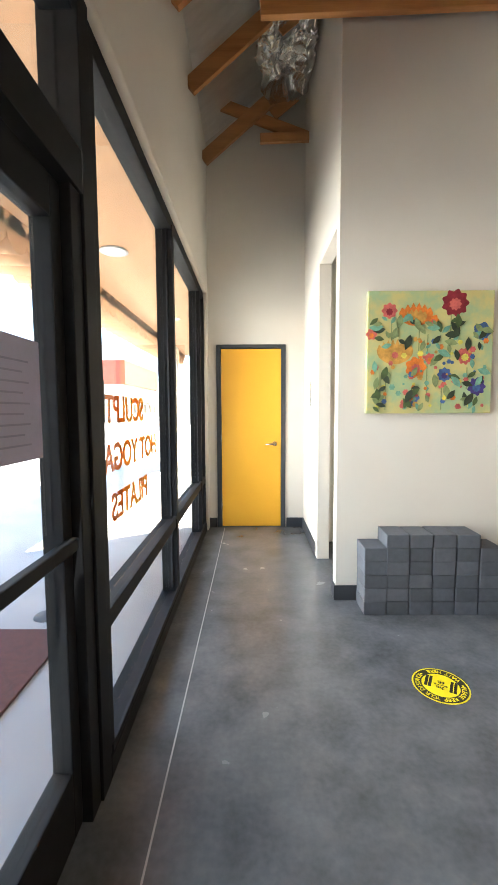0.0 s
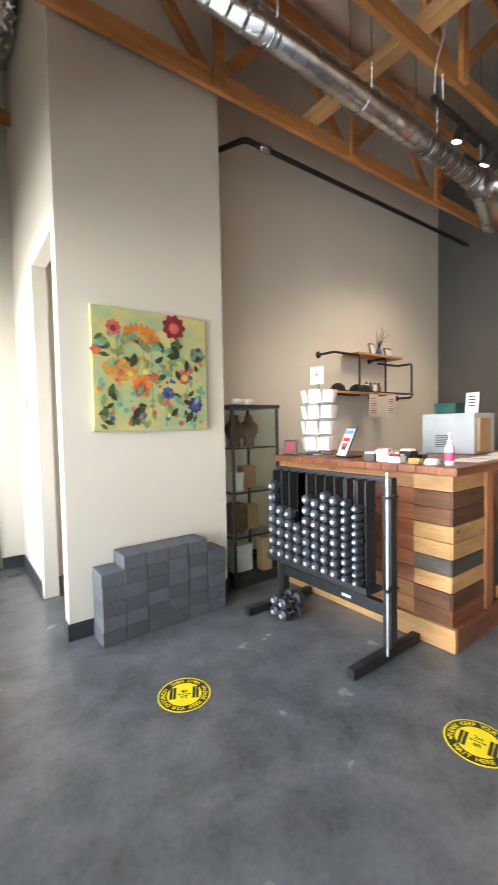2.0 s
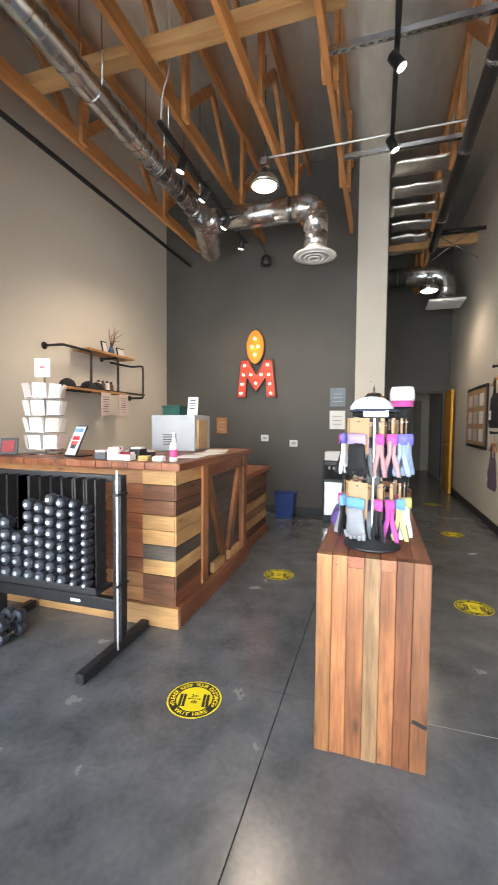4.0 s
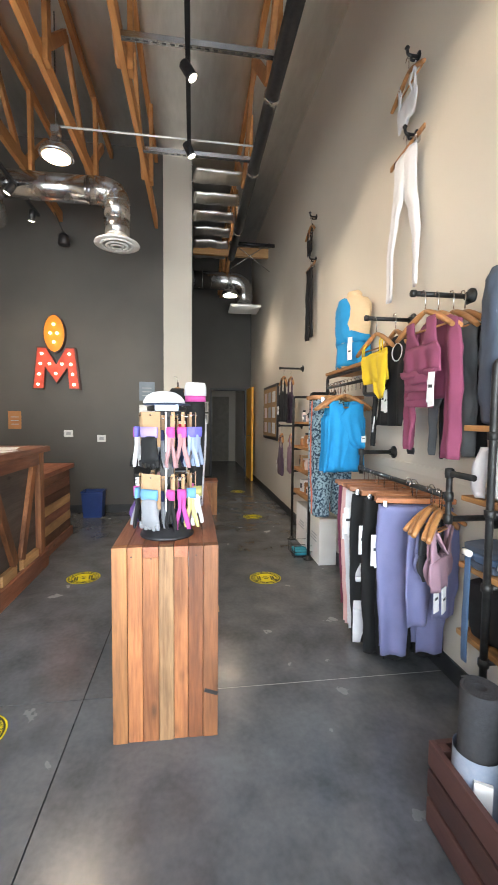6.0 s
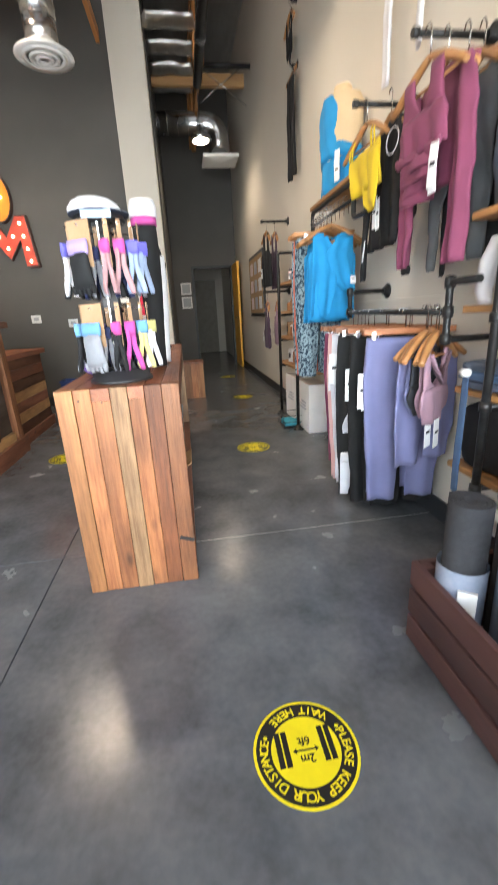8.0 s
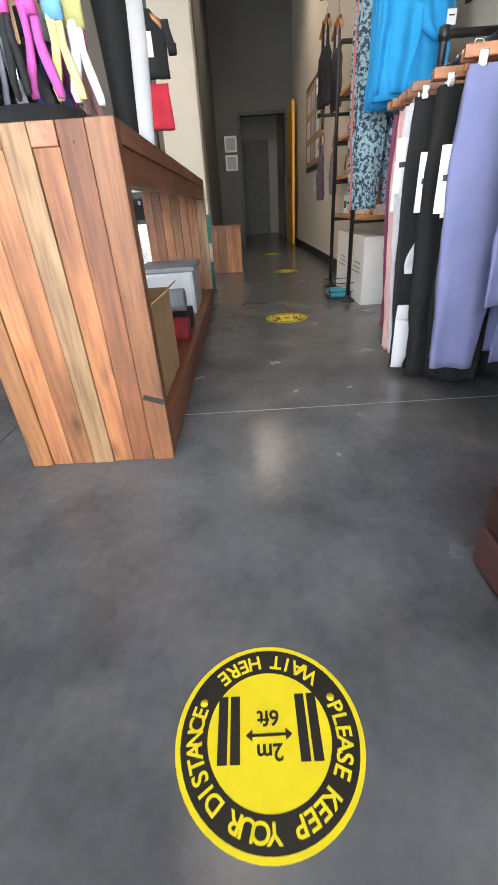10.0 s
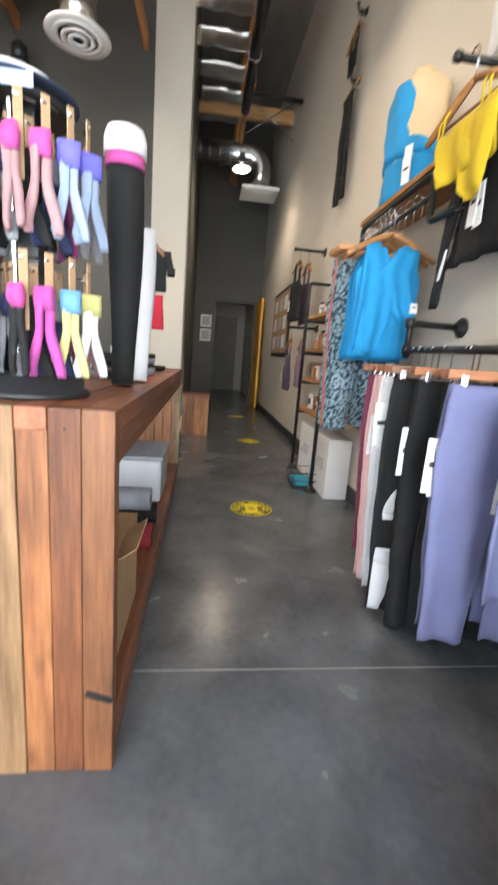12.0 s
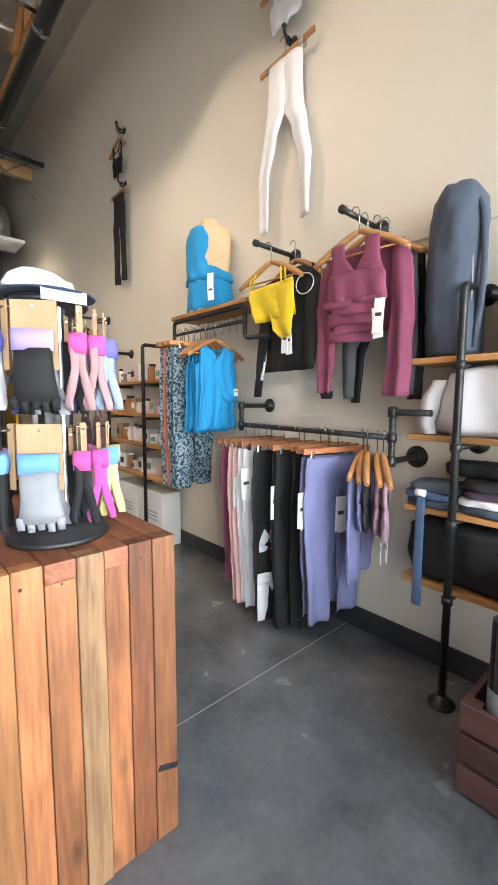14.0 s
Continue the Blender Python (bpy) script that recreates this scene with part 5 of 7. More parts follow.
part("leaf_rim", prism(bmesh.new(), offset_shape(L_, 1.06), pose(XM - 0.04, 1.835, 2.27, 0, 0, -90), 0.08), SIGN_EDGE, ms)
lfc = part("leaf_face", prism(bmesh.new(), L_, pose(XM - 0.08, 1.835, 2.27, 0, 0, -90), 0.012), SIGN_ORANGE, ms)
BULB_HOT = material("marquee_bulb", (1.0, 0.75, 0.45, 1), (1.0, 0.75, 0.45, 1), 0.5, glow=0.9, bump=0)
for u, v in ((-0.235, 0.05), (-0.22, 0.19), (-0.2, 0.33), (-0.18, 0.47), (-0.08, 0.33), (0, 0.2), (0.08, 0.33), (0.18, 0.47), (0.2, 0.33), (0.22, 0.19), (0.235, 0.05)):
    part("bulb", lathe(bmesh.new(), [(0.008, 0), (0.017, 0.012), (0.018, 0.022), (0.008, 0.034)], (XM - 0.086, 1.815 - u, 1.77 + v), "-x", 14), BULB_HOT, lm)
for u, v in ((0, 0.13), (-0.045, 0.25), (0.045, 0.25), (0, 0.37)):
    part("bulb", lathe(bmesh.new(), [(0.008, 0), (0.017, 0.012), (0.018, 0.022), (0.008, 0.034)], (XM - 0.086, 1.835 - u, 2.27 + v), "-x", 14), BULB_HOT, lfc)
for y, z, w in ((1.69, 1.14, 0.12), (1.24, 1.07, 0.12)):
    o = thing("wall_outlet", (XM, y, z), "white wall plate on the grey wall", "outlet", "wall outlets")
    part("plate", bx(XM - 0.008, y - w / 2, z - 0.05, XM, y + w / 2, z + 0.05, 0.003), WHITE, o)
    part("socket", bx(XM - 0.010, y - 0.03, z - 0.02, XM - 0.0085, y + 0.03, z + 0.02, 0.0005), GREYPLASTIC, o)
for y, z, w, h, c in ((2.40, 1.20, 0.17, 0.25, material("orange_kraft", (0.45, 0.2, 0.07, 1), bump=0.03)), (0.60, 1.62, 0.22, 0.27, material("blue_grey_sheet", (0.2, 0.24, 0.29, 1), bump=0.02)), (0.60, 1.29, 0.22, 0.27, PAPER)):
    w_ = thing("wall_notice", (XM, y, z), "paper notice pinned to the grey wall", "notice", "wall notices")
    part("sheet", bx(XM - 0.004, y - w / 2, z, XM - 0.001, y + w / 2, z + h), c, w_)
    for k in range(3):
        part("print_bar", bx(XM - 0.0055, y - w * 0.3, z + h * (0.25 + 0.2 * k), XM - 0.0045, y + w * 0.3, z + h * (0.29 + 0.2 * k)), GREYPLASTIC, w_)
BLUEBIN = material("blue_plastic", (0.012, 0.035, 0.16, 1), (0.016, 0.045, 0.19, 1), 0.4, bump=0.04)
bn = thing("waste_bin", (5.75, 1.30, 0), "blue plastic waste bin against the grey wall", "waste bin")
bm = bmesh.new()
a_ = [(-0.11, -0.14), (0.11, -0.14), (0.11, 0.14), (-0.11, 0.14)]
ringz = ((0.85, 0.0), (1.0, 0.34), (1.06, 0.345), (1.06, 0.365), (0.95, 0.365), (0.82, 0.02))
rg = [[bm.verts.new((5.80 + x * s, 1.30 + y * s, z)) for x, y in a_] for s, z in ringz]
for r_, s_ in zip(rg, rg[1:]):
    for i in range(4):
        bm.faces.new((r_[i], r_[(i + 1) % 4], s_[(i + 1) % 4], s_[i]))
bm.faces.new(rg[0]), bm.faces.new(rg[-1])
part("tub", bm, BLUEBIN, bn)
wd = thing("water_dispenser", (5.82, 0.60, 0), "black and silver water dispenser with a white box on top", "water dispenser")
part("cabinet", bx(5.68, 0.46, 0.0, 5.99, 0.75, 0.86, 0.015), BLACK, wd)
part("front_panel", bx(5.672, 0.485, 0.10, 5.681, 0.725, 0.56, 0.004), CHROME, wd, "silver front panel")
part("tap_bay", bx(5.672, 0.485, 0.60, 5.681, 0.725, 0.80, 0.004), DARKCLOTH, wd)
for y in (0.55, 0.60, 0.66):
    part("tap", bx(5.645, y - 0.012, 0.74, 5.675, y + 0.012, 0.78, 0.004), GREYPLASTIC, wd)
bxx = thing("cup_box", (5.83, 0.60, 0.86), "white carton on the water dispenser", "carton")
part("carton", bx(5.70, 0.48, 0.86, 5.95, 0.73, 0.98, 0.004), PAPER, bxx)

# ---- cloth helpers ----
def fabric(name, r, g, b, dark=0.75, vary=0.0, sheen=0.04):
    return material(name, (r, g, b, 1), (r * dark, g * dark, b * dark, 1), 0.82, scale=9, fine=320, bump=0.07, vary=vary, sheen=sheen)


def leg_rows(s, w, h, leg, c):
    """One half of a pair of leggings, from waist to ankle; c is the ankle's middle."""
    hip, a, b = w * 0.53, c - leg * 0.52, c + leg * 0.54
    rows = [(0, -0.004, w * 0.5), (-0.06, -0.004, w * 0.51), (-0.26 * h, -0.004, hip), (-0.31 * h, 0.0, hip + 0.1 * (b - hip)), (-0.45 * h, 0.5 * a, hip + 0.5 * (b - hip)), (-0.66 * h, a, b), (-0.85 * h, c - leg * 0.45, c + leg * 0.46), (-h, c - leg * 0.42, c + leg * 0.44)]
    return [(z, p, q) if s > 0 else (z, -q, -p) for z, p, q in rows]


def add_leggings(parent, mat, m, w, h, leg, c, t=0.011, seed=0.0, fold=0.008, label=""):
    for s in (-1, 1):
        part("trouser_leg", cloth(bmesh.new(), leg_rows(s, w, h + 0.008 * s, leg, c), m @ pose(0, 0.002 * s, 0), t, fold, 36, seed + 0.7 * s, 3.0), mat, parent, label)


def top_shape(m, w, h, strap=0.1, t=0.022, seed=0.0, fold=0.008, low=1.0):
    """A sleeveless top with two straps, hung from the origin of m."""
    bm = cloth(bmesh.new(), [(-0.31 * h, -w * 0.33, w * 0.33), (-0.36 * h, -w * 0.37, w * 0.37), (-0.42 * h, -w * 0.49, w * 0.49), (-0.75 * h, -w * 0.5, w * 0.5), (-h, -w * 0.5 * low, w * 0.5 * low)], m, t, fold, 30, seed=seed, freq=3.2)
    for s in (-1, 1):
        c = s * (w * 0.33 - strap / 2)
        cloth(bm, [(0, c - strap * 0.4, c + strap * 0.4), (-0.14 * h, c - strap * 0.45, c + strap * 0.45), (-0.26 * h, c - strap * 0.52, c + strap * 0.52), (-0.36 * h, c - strap * 0.75, c + strap * 0.6)], m, t * 0.45, 0.001, n=12, seed=seed)
    return bm


def sleeved_shape(m, w, h, sleeve, t=0.022, seed=0.0, fold=0.008):
    bm = cloth(bmesh.new(), [(0, -w * 0.2, w * 0.2), (-0.07, -w * 0.48, w * 0.48), (-0.25, -w * 0.46, w * 0.46), (-h, -w * 0.47, w * 0.47)], m, t, fold, seed=seed)
    for s in (-1, 1):
        a, b = sorted((s * w * 0.38, s * w * 0.56))
        cloth(bm, [(-0.05, a, b - 0.02 if s > 0 else b), (-0.2, a + s * 0.03, b + s * 0.03), (-sleeve, a + s * 0.035 + 0.004, b + s * 0.035 - 0.004)], m @ pose(0, 0.012, 0), t * 0.8, fold * 0.5, n=14, seed=seed + s)
    return bm


def hook_wire(m, up=0.07):
    return tube(bmesh.new(), [m @ Vector(p) for p in ((0, 0, 0.0), (0, 0, up), (0.012, 0, up + 0.018), (0.03, 0, up + 0.02), (0.036, 0, up + 0.004))], 0.0025, 6)


def shoulder_hanger(parent, m, w=0.42):
    bm = bmesh.new()
    for s in (-1, 1):
        pts = [m @ Vector((s * w / 2 * q, 0.014 * q * q, -0.012 - 0.105 * q ** 1.25)) for q in (0, 0.15, 0.35, 0.6, 0.85, 1.0)]
        tube(bm, pts, lambda q: 0.010 + 0.005 * math.sin(3.0 * q), 8)
    h = part("hanger", bm, HANGER_WOOD, parent, "honey-coloured wooden hanger")
    part("hook", hook_wire(m), CHROME, h)
    part("bar", tube(bmesh.new(), [m @ Vector((-w * 0.44, 0, -0.10)), m @ Vector((w * 0.44, 0, -0.10))], 0.005, 8), HANGER_WOOD, h)
    return h


def clip_hanger(parent, m, w=0.40):
    h = part("hanger", obox(bmesh.new(), m @ pose(0, 0, -0.012), w, 0.014, 0.028, 0.004), HANGER_WOOD, parent, "wooden clip hanger")
    part("hook", hook_wire(m), CHROME, h)
    for s in (-1, 1):
        part("clip", obox(bmesh.new(), m @ pose(s * w * 0.3, 0, -0.03), 0.03, 0.03, 0.04, 0.004), CHROME, h)
    return h


TAGCARD = material("white_tag", (0.82, 0.82, 0.82, 1), (0.78, 0.78, 0.78, 1), 0.6, bump=0)


def swing_tag(parent, m, w=0.045, h=0.10):
    t_ = part("price_tag", obox(bmesh.new(), m, w, 0.003, h, 0.0008), TAGCARD, parent, "white price tag")
    part("print_bar", obox(bmesh.new(), m @ pose(0, 0, 0.005), w * 0.6, 0.0045, h * 0.10), INK, t_)


# ---- plank display table ----
TX0, TX1, TY0, TY1, TH = 1.665, 4.0, -0.165, 0.275, 0.84
tb = thing("display_table", (2.8, 0.06, 0), "waterfall-sided table of reclaimed redwood planks", "table")
wid = (0.065, 0.062, 0.06, 0.062, 0.066, 0.062, 0.063)
mats = (RED_Z, DEEP_Z, RED_Z, TAN_KNOTTY, RED_Z, RED_Z, TAN_Z)
y = TY0
for k in range(7):
    cap = 0.004 * (k % 3)
    part("end_plank", bx(TX0 + cap * 0.5, y + 0.0008, 0.0, TX0 + 0.045, y + wid[k] - 0.0008, TH - (0.045 if k in (2, 4) else 0.0), 0.003), mats[k], tb)
    part("end_plank", bx(TX1 - 0.045, y + 0.0008, 0.0, TX1, y + wid[k] - 0.0008, TH - 0.05, 0.003), mats[(k + 3) % 7], tb)
    x = TX0 + (0.046 if k not in (2, 4) else 0.0)
    part("top_plank", bx(x, y + 0.0008, TH - 0.045, TX1, y + wid[k] - 0.0008, TH - 0.001 * (k % 2), 0.003), RED_X, tb)
    part("shelf_plank", bx(TX0 + 0.046, y + 0.0008, 0.085, TX1 - 0.046, y + wid[k] - 0.0008, 0.12, 0.003), RED_X, tb)
    y += wid[k]
part("front_rail", bx(TX0 + 0.046, TY0 + 0.005, TH - 0.12, TX1 - 0.046, TY0 + 0.03, TH - 0.046, 0.003), RED_X, tb)
part("front_rail", bx(TX0 + 0.046, TY0 + 0.005, 0.0, TX1 - 0.046, TY0 + 0.03, 0.084, 0.003), RED_X, tb)
part("knot_mark", obox(bmesh.new(), pose(TX0 - 0.0005, TY0 + 0.03, 0.20, 20, 0, 0), 0.003, 0.06, 0.016, 0.0005), BLACK_STEEL, tb, "dark strap mark on the end plank")
for dy, dz in ((0.03, 0.79), (0.095, 0.80), (0.215, 0.80), (0.28, 0.79), (0.36, 0.80), (0.41, 0.79)):
    part("nail", lathe(bmesh.new(), [(0.004, 0), (0.003, 0.001)], (TX0 + 0.003, TY0 + dy, dz), "-x", 8), BLACK_STEEL, tb)

KRAFT2 = material("kraft_backing", (0.40, 0.25, 0.14, 1), (0.34, 0.21, 0.11, 1), 0.8, scale=12, bump=0.04)
F_BLACK, F_WHITE, F_LILAC, F_PINK = fabric("black_knit", 0.008, 0.008, 0.009, 0.75, 0.0, 0.0), fabric("white_knit", 0.70, 0.70, 0.73, 0.9), fabric("lilac_band", 0.33, 0.25, 0.55), fabric("hot_pink_band", 0.50, 0.07, 0.29)
F_BLUE, F_SKY, F_GREY, F_DUSTY = fabric("violet_blue_band", 0.14, 0.13, 0.60), fabric("sky_band", 0.13, 0.32, 0.58), fabric("grey_knit", 0.26, 0.27, 0.30), fabric("dusty_pink_knit", 0.36, 0.20, 0.21)
F_PALEBLUE, F_YELLOW, F_MAG = fabric("pale_blue_knit", 0.26, 0.33, 0.47), fabric("lemon_knit", 0.55, 0.53, 0.20), fabric("magenta_knit", 0.40, 0.06, 0.27)
st = thing("sock_stand", (1.86, 0.06, TH), "black spinning stand hung with packs of grip socks", "sock stand")
SX, SY = 1.86, 0.06
part("base", lathe(bmesh.new(), [(0.12, 0), (0.122, 0.006), (0.118, 0.014), (0.11, 0.016), (0.11, 0.045), (0.02, 0.05)], (SX, SY, TH), n=36), BLACK, st)
part("column", bx(SX - 0.03, SY - 0.03, TH + 0.05, SX + 0.03, SY + 0.03, 1.42, 0.004), BLACK, st)
part("top_disc", lathe(bmesh.new(), [(0.085, 0), (0.09, 0.008), (0.085, 0.02), (0.03, 0.024)], (SX, SY, 1.405), n=36), BLACK, st)
part("edge_strip", bx(SX - 0.075, SY - 0.004, TH + 0.05, SX - 0.06, SY + 0.004, 1.40, 0.002), CHROME, st)


def sock_pack(ang, r, z, card, band, sock, ln, wide, skew=0.0):
    a = radians(ang)
    cx, cy = SX + r * math.cos(a), SY + r * math.sin(a)
    m = pose(cx, cy, z, 0, 0, ang + 90 - skew)
    p = thing("sock_pack", (cx, cy, z), "pack of grip socks on a kraft card with a coloured band", "socks", "hanging sock packs")
    part("card", obox(bmesh.new(), m @ pose(0, 0.016, -0.06, 0, 0, 55 if card < 0.08 else 0), card * (0.95 if card > 0.08 else 0.36), 0.003, 0.15, 0.0008), KRAFT2, p)
    part("hook", tube(bmesh.new(), [m @ Vector((0, 0.006, 0.0)), m @ Vector((0, 0.05, 0.004))], 0.003, 6), CHROME, p)
    part("band", cloth(bmesh.new(), [(-0.05, -wide * 0.52, wide * 0.52), (-0.095, -wide * 0.52, wide * 0.52)], m, 0.014, 0.001, 16), band, p)
    bm = bmesh.new()
    if card > 0.08:
        cloth(bm, [(-0.09, -wide * 0.46, wide * 0.46), (-0.15, -wide * 0.5, wide * 0.5), (-ln, -wide * 0.6, wide * 0.6)], m, 0.013, 0.005, 18, seed=ang)
        for k in range(5):
            c = wide * (0.25 * k - 0.5)
            cloth(bm, [(-ln + 0.012, c - 0.010, c + 0.010), (-ln - 0.018 - 0.005 * (k % 2), c - 0.008, c + 0.008)], m, 0.010, 0.002, 8)
    for s in (-1, 1) if card <= 0.08 else ():
        c, e = s * wide * 0.16, s * wide * 0.62
        cloth(bm, [(-0.06, c - wide * 0.25, c + wide * 0.25), (-0.13, c - wide * 0.22, c + wide * 0.22), (-0.17, (c + e) / 2 - wide * 0.27, (c + e) / 2 + wide * 0.27), (-ln, e - wide * 0.24, e + wide * 0.26), (-ln - 0.02, e - wide * 0.10, e + wide * 0.30)], m @ pose(0, 0.004 * s, 0), 0.007, 0.006, 18, seed=ang + s)
    part("sock", bm, sock, p)


for tier, z in ((0, 1.385), (1, 1.115)):
    sets = (((148, 0.105, F_LILAC, F_BLACK, 0.10, 0.085), (190, 0.10, F_PINK, F_DUSTY, 0.045, 0.04), (212, 0.105, F_PINK, F_DUSTY, 0.045, 0.04), (234, 0.11, F_BLUE, F_PALEBLUE, 0.045, 0.042), (256, 0.115, F_BLUE, F_PALEBLUE, 0.045, 0.045), (110, 0.105, F_BLUE, F_WHITE, 0.05, 0.045), (75, 0.11, F_MAG, F_BLACK, 0.06, 0.05), (30, 0.11, F_SKY, F_GREY, 0.06, 0.05), (-15, 0.11, F_PINK, F_MAG, 0.05, 0.045), (-55, 0.11, F_LILAC, F_GREY, 0.05, 0.045)),
            ((148, 0.105, F_SKY, F_GREY, 0.10, 0.085), (190, 0.10, F_PINK, F_BLACK, 0.045, 0.04), (212, 0.105, F_MAG, F_MAG, 0.045, 0.04), (234, 0.11, F_SKY, F_YELLOW, 0.045, 0.04), (256, 0.115, F_YELLOW, F_WHITE, 0.045, 0.045), (110, 0.105, F_SKY, F_BLACK, 0.05, 0.045), (75, 0.11, F_PINK, F_GREY, 0.06, 0.05), (30, 0.11, F_LILAC, F_BLACK, 0.06, 0.05), (-15, 0.11, F_MAG, F_MAG, 0.05, 0.045), (-55, 0.11, F_PINK, F_DUSTY, 0.05, 0.045)))[tier]
    for ang, r, band, sock, card, wide in sets:
        sock_pack(ang, r + 0.025, z - 0.006 * ((ang // 7) % 3), card, band, sock, 0.205, wide, 0.0 if card > 0.08 else 48.0)
F_NAVY = fabric("navy_knit", 0.02, 0.03, 0.10)
for k in range(8):
    for z in (1.37, 1.10):
        sock_pack(20 + 45 * k, 0.062, z, 0.05, (F_NAVY, F_BLACK, F_GREY)[k % 3], (F_BLACK, F_NAVY, F_BLACK, F_GREY)[k % 4], 0.20, 0.05, 30.0)
hat = thing("sun_visor", (SX, SY, 1.43), "white rounded cap on top of the sock stand", "cap")
bm = lathe(bmesh.new(), [(0.098, 0), (0.097, 0.012), (0.082, 0.034), (0.055, 0.050), (0.02, 0.057), (0.003, 0.058)], n=30)
turned(bm, pose(SX + 0.015, SY + 0.012, 1.4385, 0, 0, 30) @ Matrix.Diagonal((0.62, 1.02, 1.0, 1.0)), bm.verts)
part("crown", bm, F_WHITE, hat)
part("brim", lathe(bmesh.new(), [(0.104, 0.0), (0.106, 0.004), (0.09, 0.009)], (SX - 0.005, SY, 1.4295), n=36), fabric("navy_visor", 0.02, 0.035, 0.075), hat, "glossy navy brim")
part("band", bx(SX - 0.10, SY - 0.055, 1.405, SX - 0.098, SY + 0.045, 1.432, 0.0008), fabric("pale_blue_felt", 0.45, 0.56, 0.70), hat, "pale blue label band")

for x, y, sock, sleeve in ((2.22, -0.07, F_BLACK, True), (2.42, -0.085, F_WHITE, False)):
    lg = thing("leg_form", (x, y, TH), "upturned leg form wearing a long grip sock", "sock display", "leg forms")
    top = 1.57 if sleeve else 1.47
    part("sock", tube(bmesh.new(), [(x + 0.03 * math.sin(3 * s), y, TH + 0.005 + (top - TH - 0.11) * s) for s in [k / 12 for k in range(13)]], lambda s: 0.034 + 0.02 * math.sin(1.9 * s) ** 2, 20), sock, lg)
    if sleeve:
        part("cuff_band", tube(bmesh.new(), [(x + 0.004, y, 1.462), (x + 0.004, y, 1.495)], 0.056, 20), F_PINK, lg, "pink cuff stripe")
        part("cuff", tube(bmesh.new(), [(x + 0.004, y, 1.495), (x + 0.003, y, 1.54), (x + 0.002, y, 1.565)], lambda s: 0.06 - 0.018 * max(0, s - 0.5), 20), F_WHITE, lg, "white cuff")
pb = thing("foam_roller", (2.2, 0.24, TH), "purple rolled cloth at the table's edge", "roll")
part("roll", tube(bmesh.new(), [(2.08, 0.215, TH + 0.05), (2.09, 0.215, TH + 0.05), (2.3, 0.22, TH + 0.05), (2.31, 0.22, TH + 0.05)], lambda s: 0.04 if s in (0, 1) else 0.05, 18), fabric("purple_cloth", 0.12, 0.06, 0.26), pb)
rng = random.Random(12)
for k in range(9):
    x = 2.5 + 0.15 * k
    y = 0.08 + 0.09 * ((k * 5) % 3 - 1)
    f = thing("folded_garment", (x, y, TH), "folded piece of sportswear lying on the table", "clothes", "folded clothes")
    for j in range(1 + k % 3):
        part("fold", obox(bmesh.new(), pose(x, y, TH + 0.017 + 0.032 * j, 0, 0, rng.uniform(-8, 8)), 0.13, 0.15, 0.03, 0.012), rng.choice((F_BLACK, F_GREY, F_WHITE, F_DUSTY, F_BLACK)), f)
ts = thing("tee_display", (3.7, 0.08, TH), "black printed tee on a hanger stand over red shorts", "shirt display")
part("stand", tube(bmesh.new(), [(3.8, 0.08, TH), (3.8, 0.08, 1.70)], 0.008, 8), BLACK_STEEL, ts)
part("foot", lathe(bmesh.new(), [(0.09, 0), (0.09, 0.01), (0.012, 0.016)], (3.8, 0.08, TH), n=20), BLACK_STEEL, ts)
shoulder_hanger(ts, pose(3.78, 0.08, 1.66, 0, 0, 92), 0.28)
part("tee", sleeved_shape(pose(3.78, 0.08, 1.645, 0, 0, 92), 0.27, 0.30, 0.15, 0.022, 3, 0.006), F_BLACK, ts)
part("tee_print", obox(bmesh.new(), pose(3.744, 0.08, 1.49, 0, 0, 2), 0.003, 0.10, 0.11), material("tee_print", (0.42, 0.55, 0.42, 1), (0.7, 0.7, 0.6, 1), 0.7, scale=18, bump=0, mid=(0.45, 0.55)), ts, "pale printed square")
part("shorts", cloth(bmesh.new(), [(1.32, -0.08, 0.08), (1.10, -0.09, 0.09)], pose(3.77, 0.05, 0, 0, 0, 92), 0.03, 0.008), fabric("red_knit", 0.55, 0.02, 0.05), ts, "red folded shorts")
# inside the table
cb = thing("cardboard_box", (2.0, -0.02, 0.12), "open brown cardboard box on the low shelf", "box")
part("box", bx(1.84, -0.13, 0.12, 2.20, 0.18, 0.42, 0.004), KRAFT, cb)
part("flap", obox(bmesh.new(), pose(1.96, -0.14, 0.43, -35, 0, 0), 0.2, 0.1, 0.004), KRAFT, cb)
for x, y, z, c in ((2.55, -0.06, 0.175, P_RED), (2.66, 0.0, 0.175, F_BLACK), (2.80, -0.05, 0.175, F_BLACK), (2.73, -0.03, 0.275, F_GREY)):
    r_ = thing("rolled_mat", (x, y, 0.12), "rolled mat lying inside the table", "rolled mat", "mats in the table")
    bm = tube(bmesh.new(), [(x, y - 0.08, z), (x, y + 0.22, z)], 0.054, 20)
    part("roll", bm, c, r_)
    part("core", lathe(bmesh.new(), [(0.02, 0), (0.018, 0.003)], (x, y - 0.0805, z), "-y", 14), BLACK, r_)
gb = thing("storage_tub", (3.3, 0.05, 0.12), "grey plastic tub on the low shelf", "tub")
part("tub", bx(3.1, -0.12, 0.12, 3.5, 0.2, 0.36, 0.02), GREYPLASTIC, gb)
part("lid", bx(3.09, -0.13, 0.36, 3.51, 0.21, 0.385, 0.006), F_GREY, gb)
tl = thing("yoga_mat_roll", (4.15, -0.05, 0), "teal rolled mat standing beyond the table", "rolled mat")
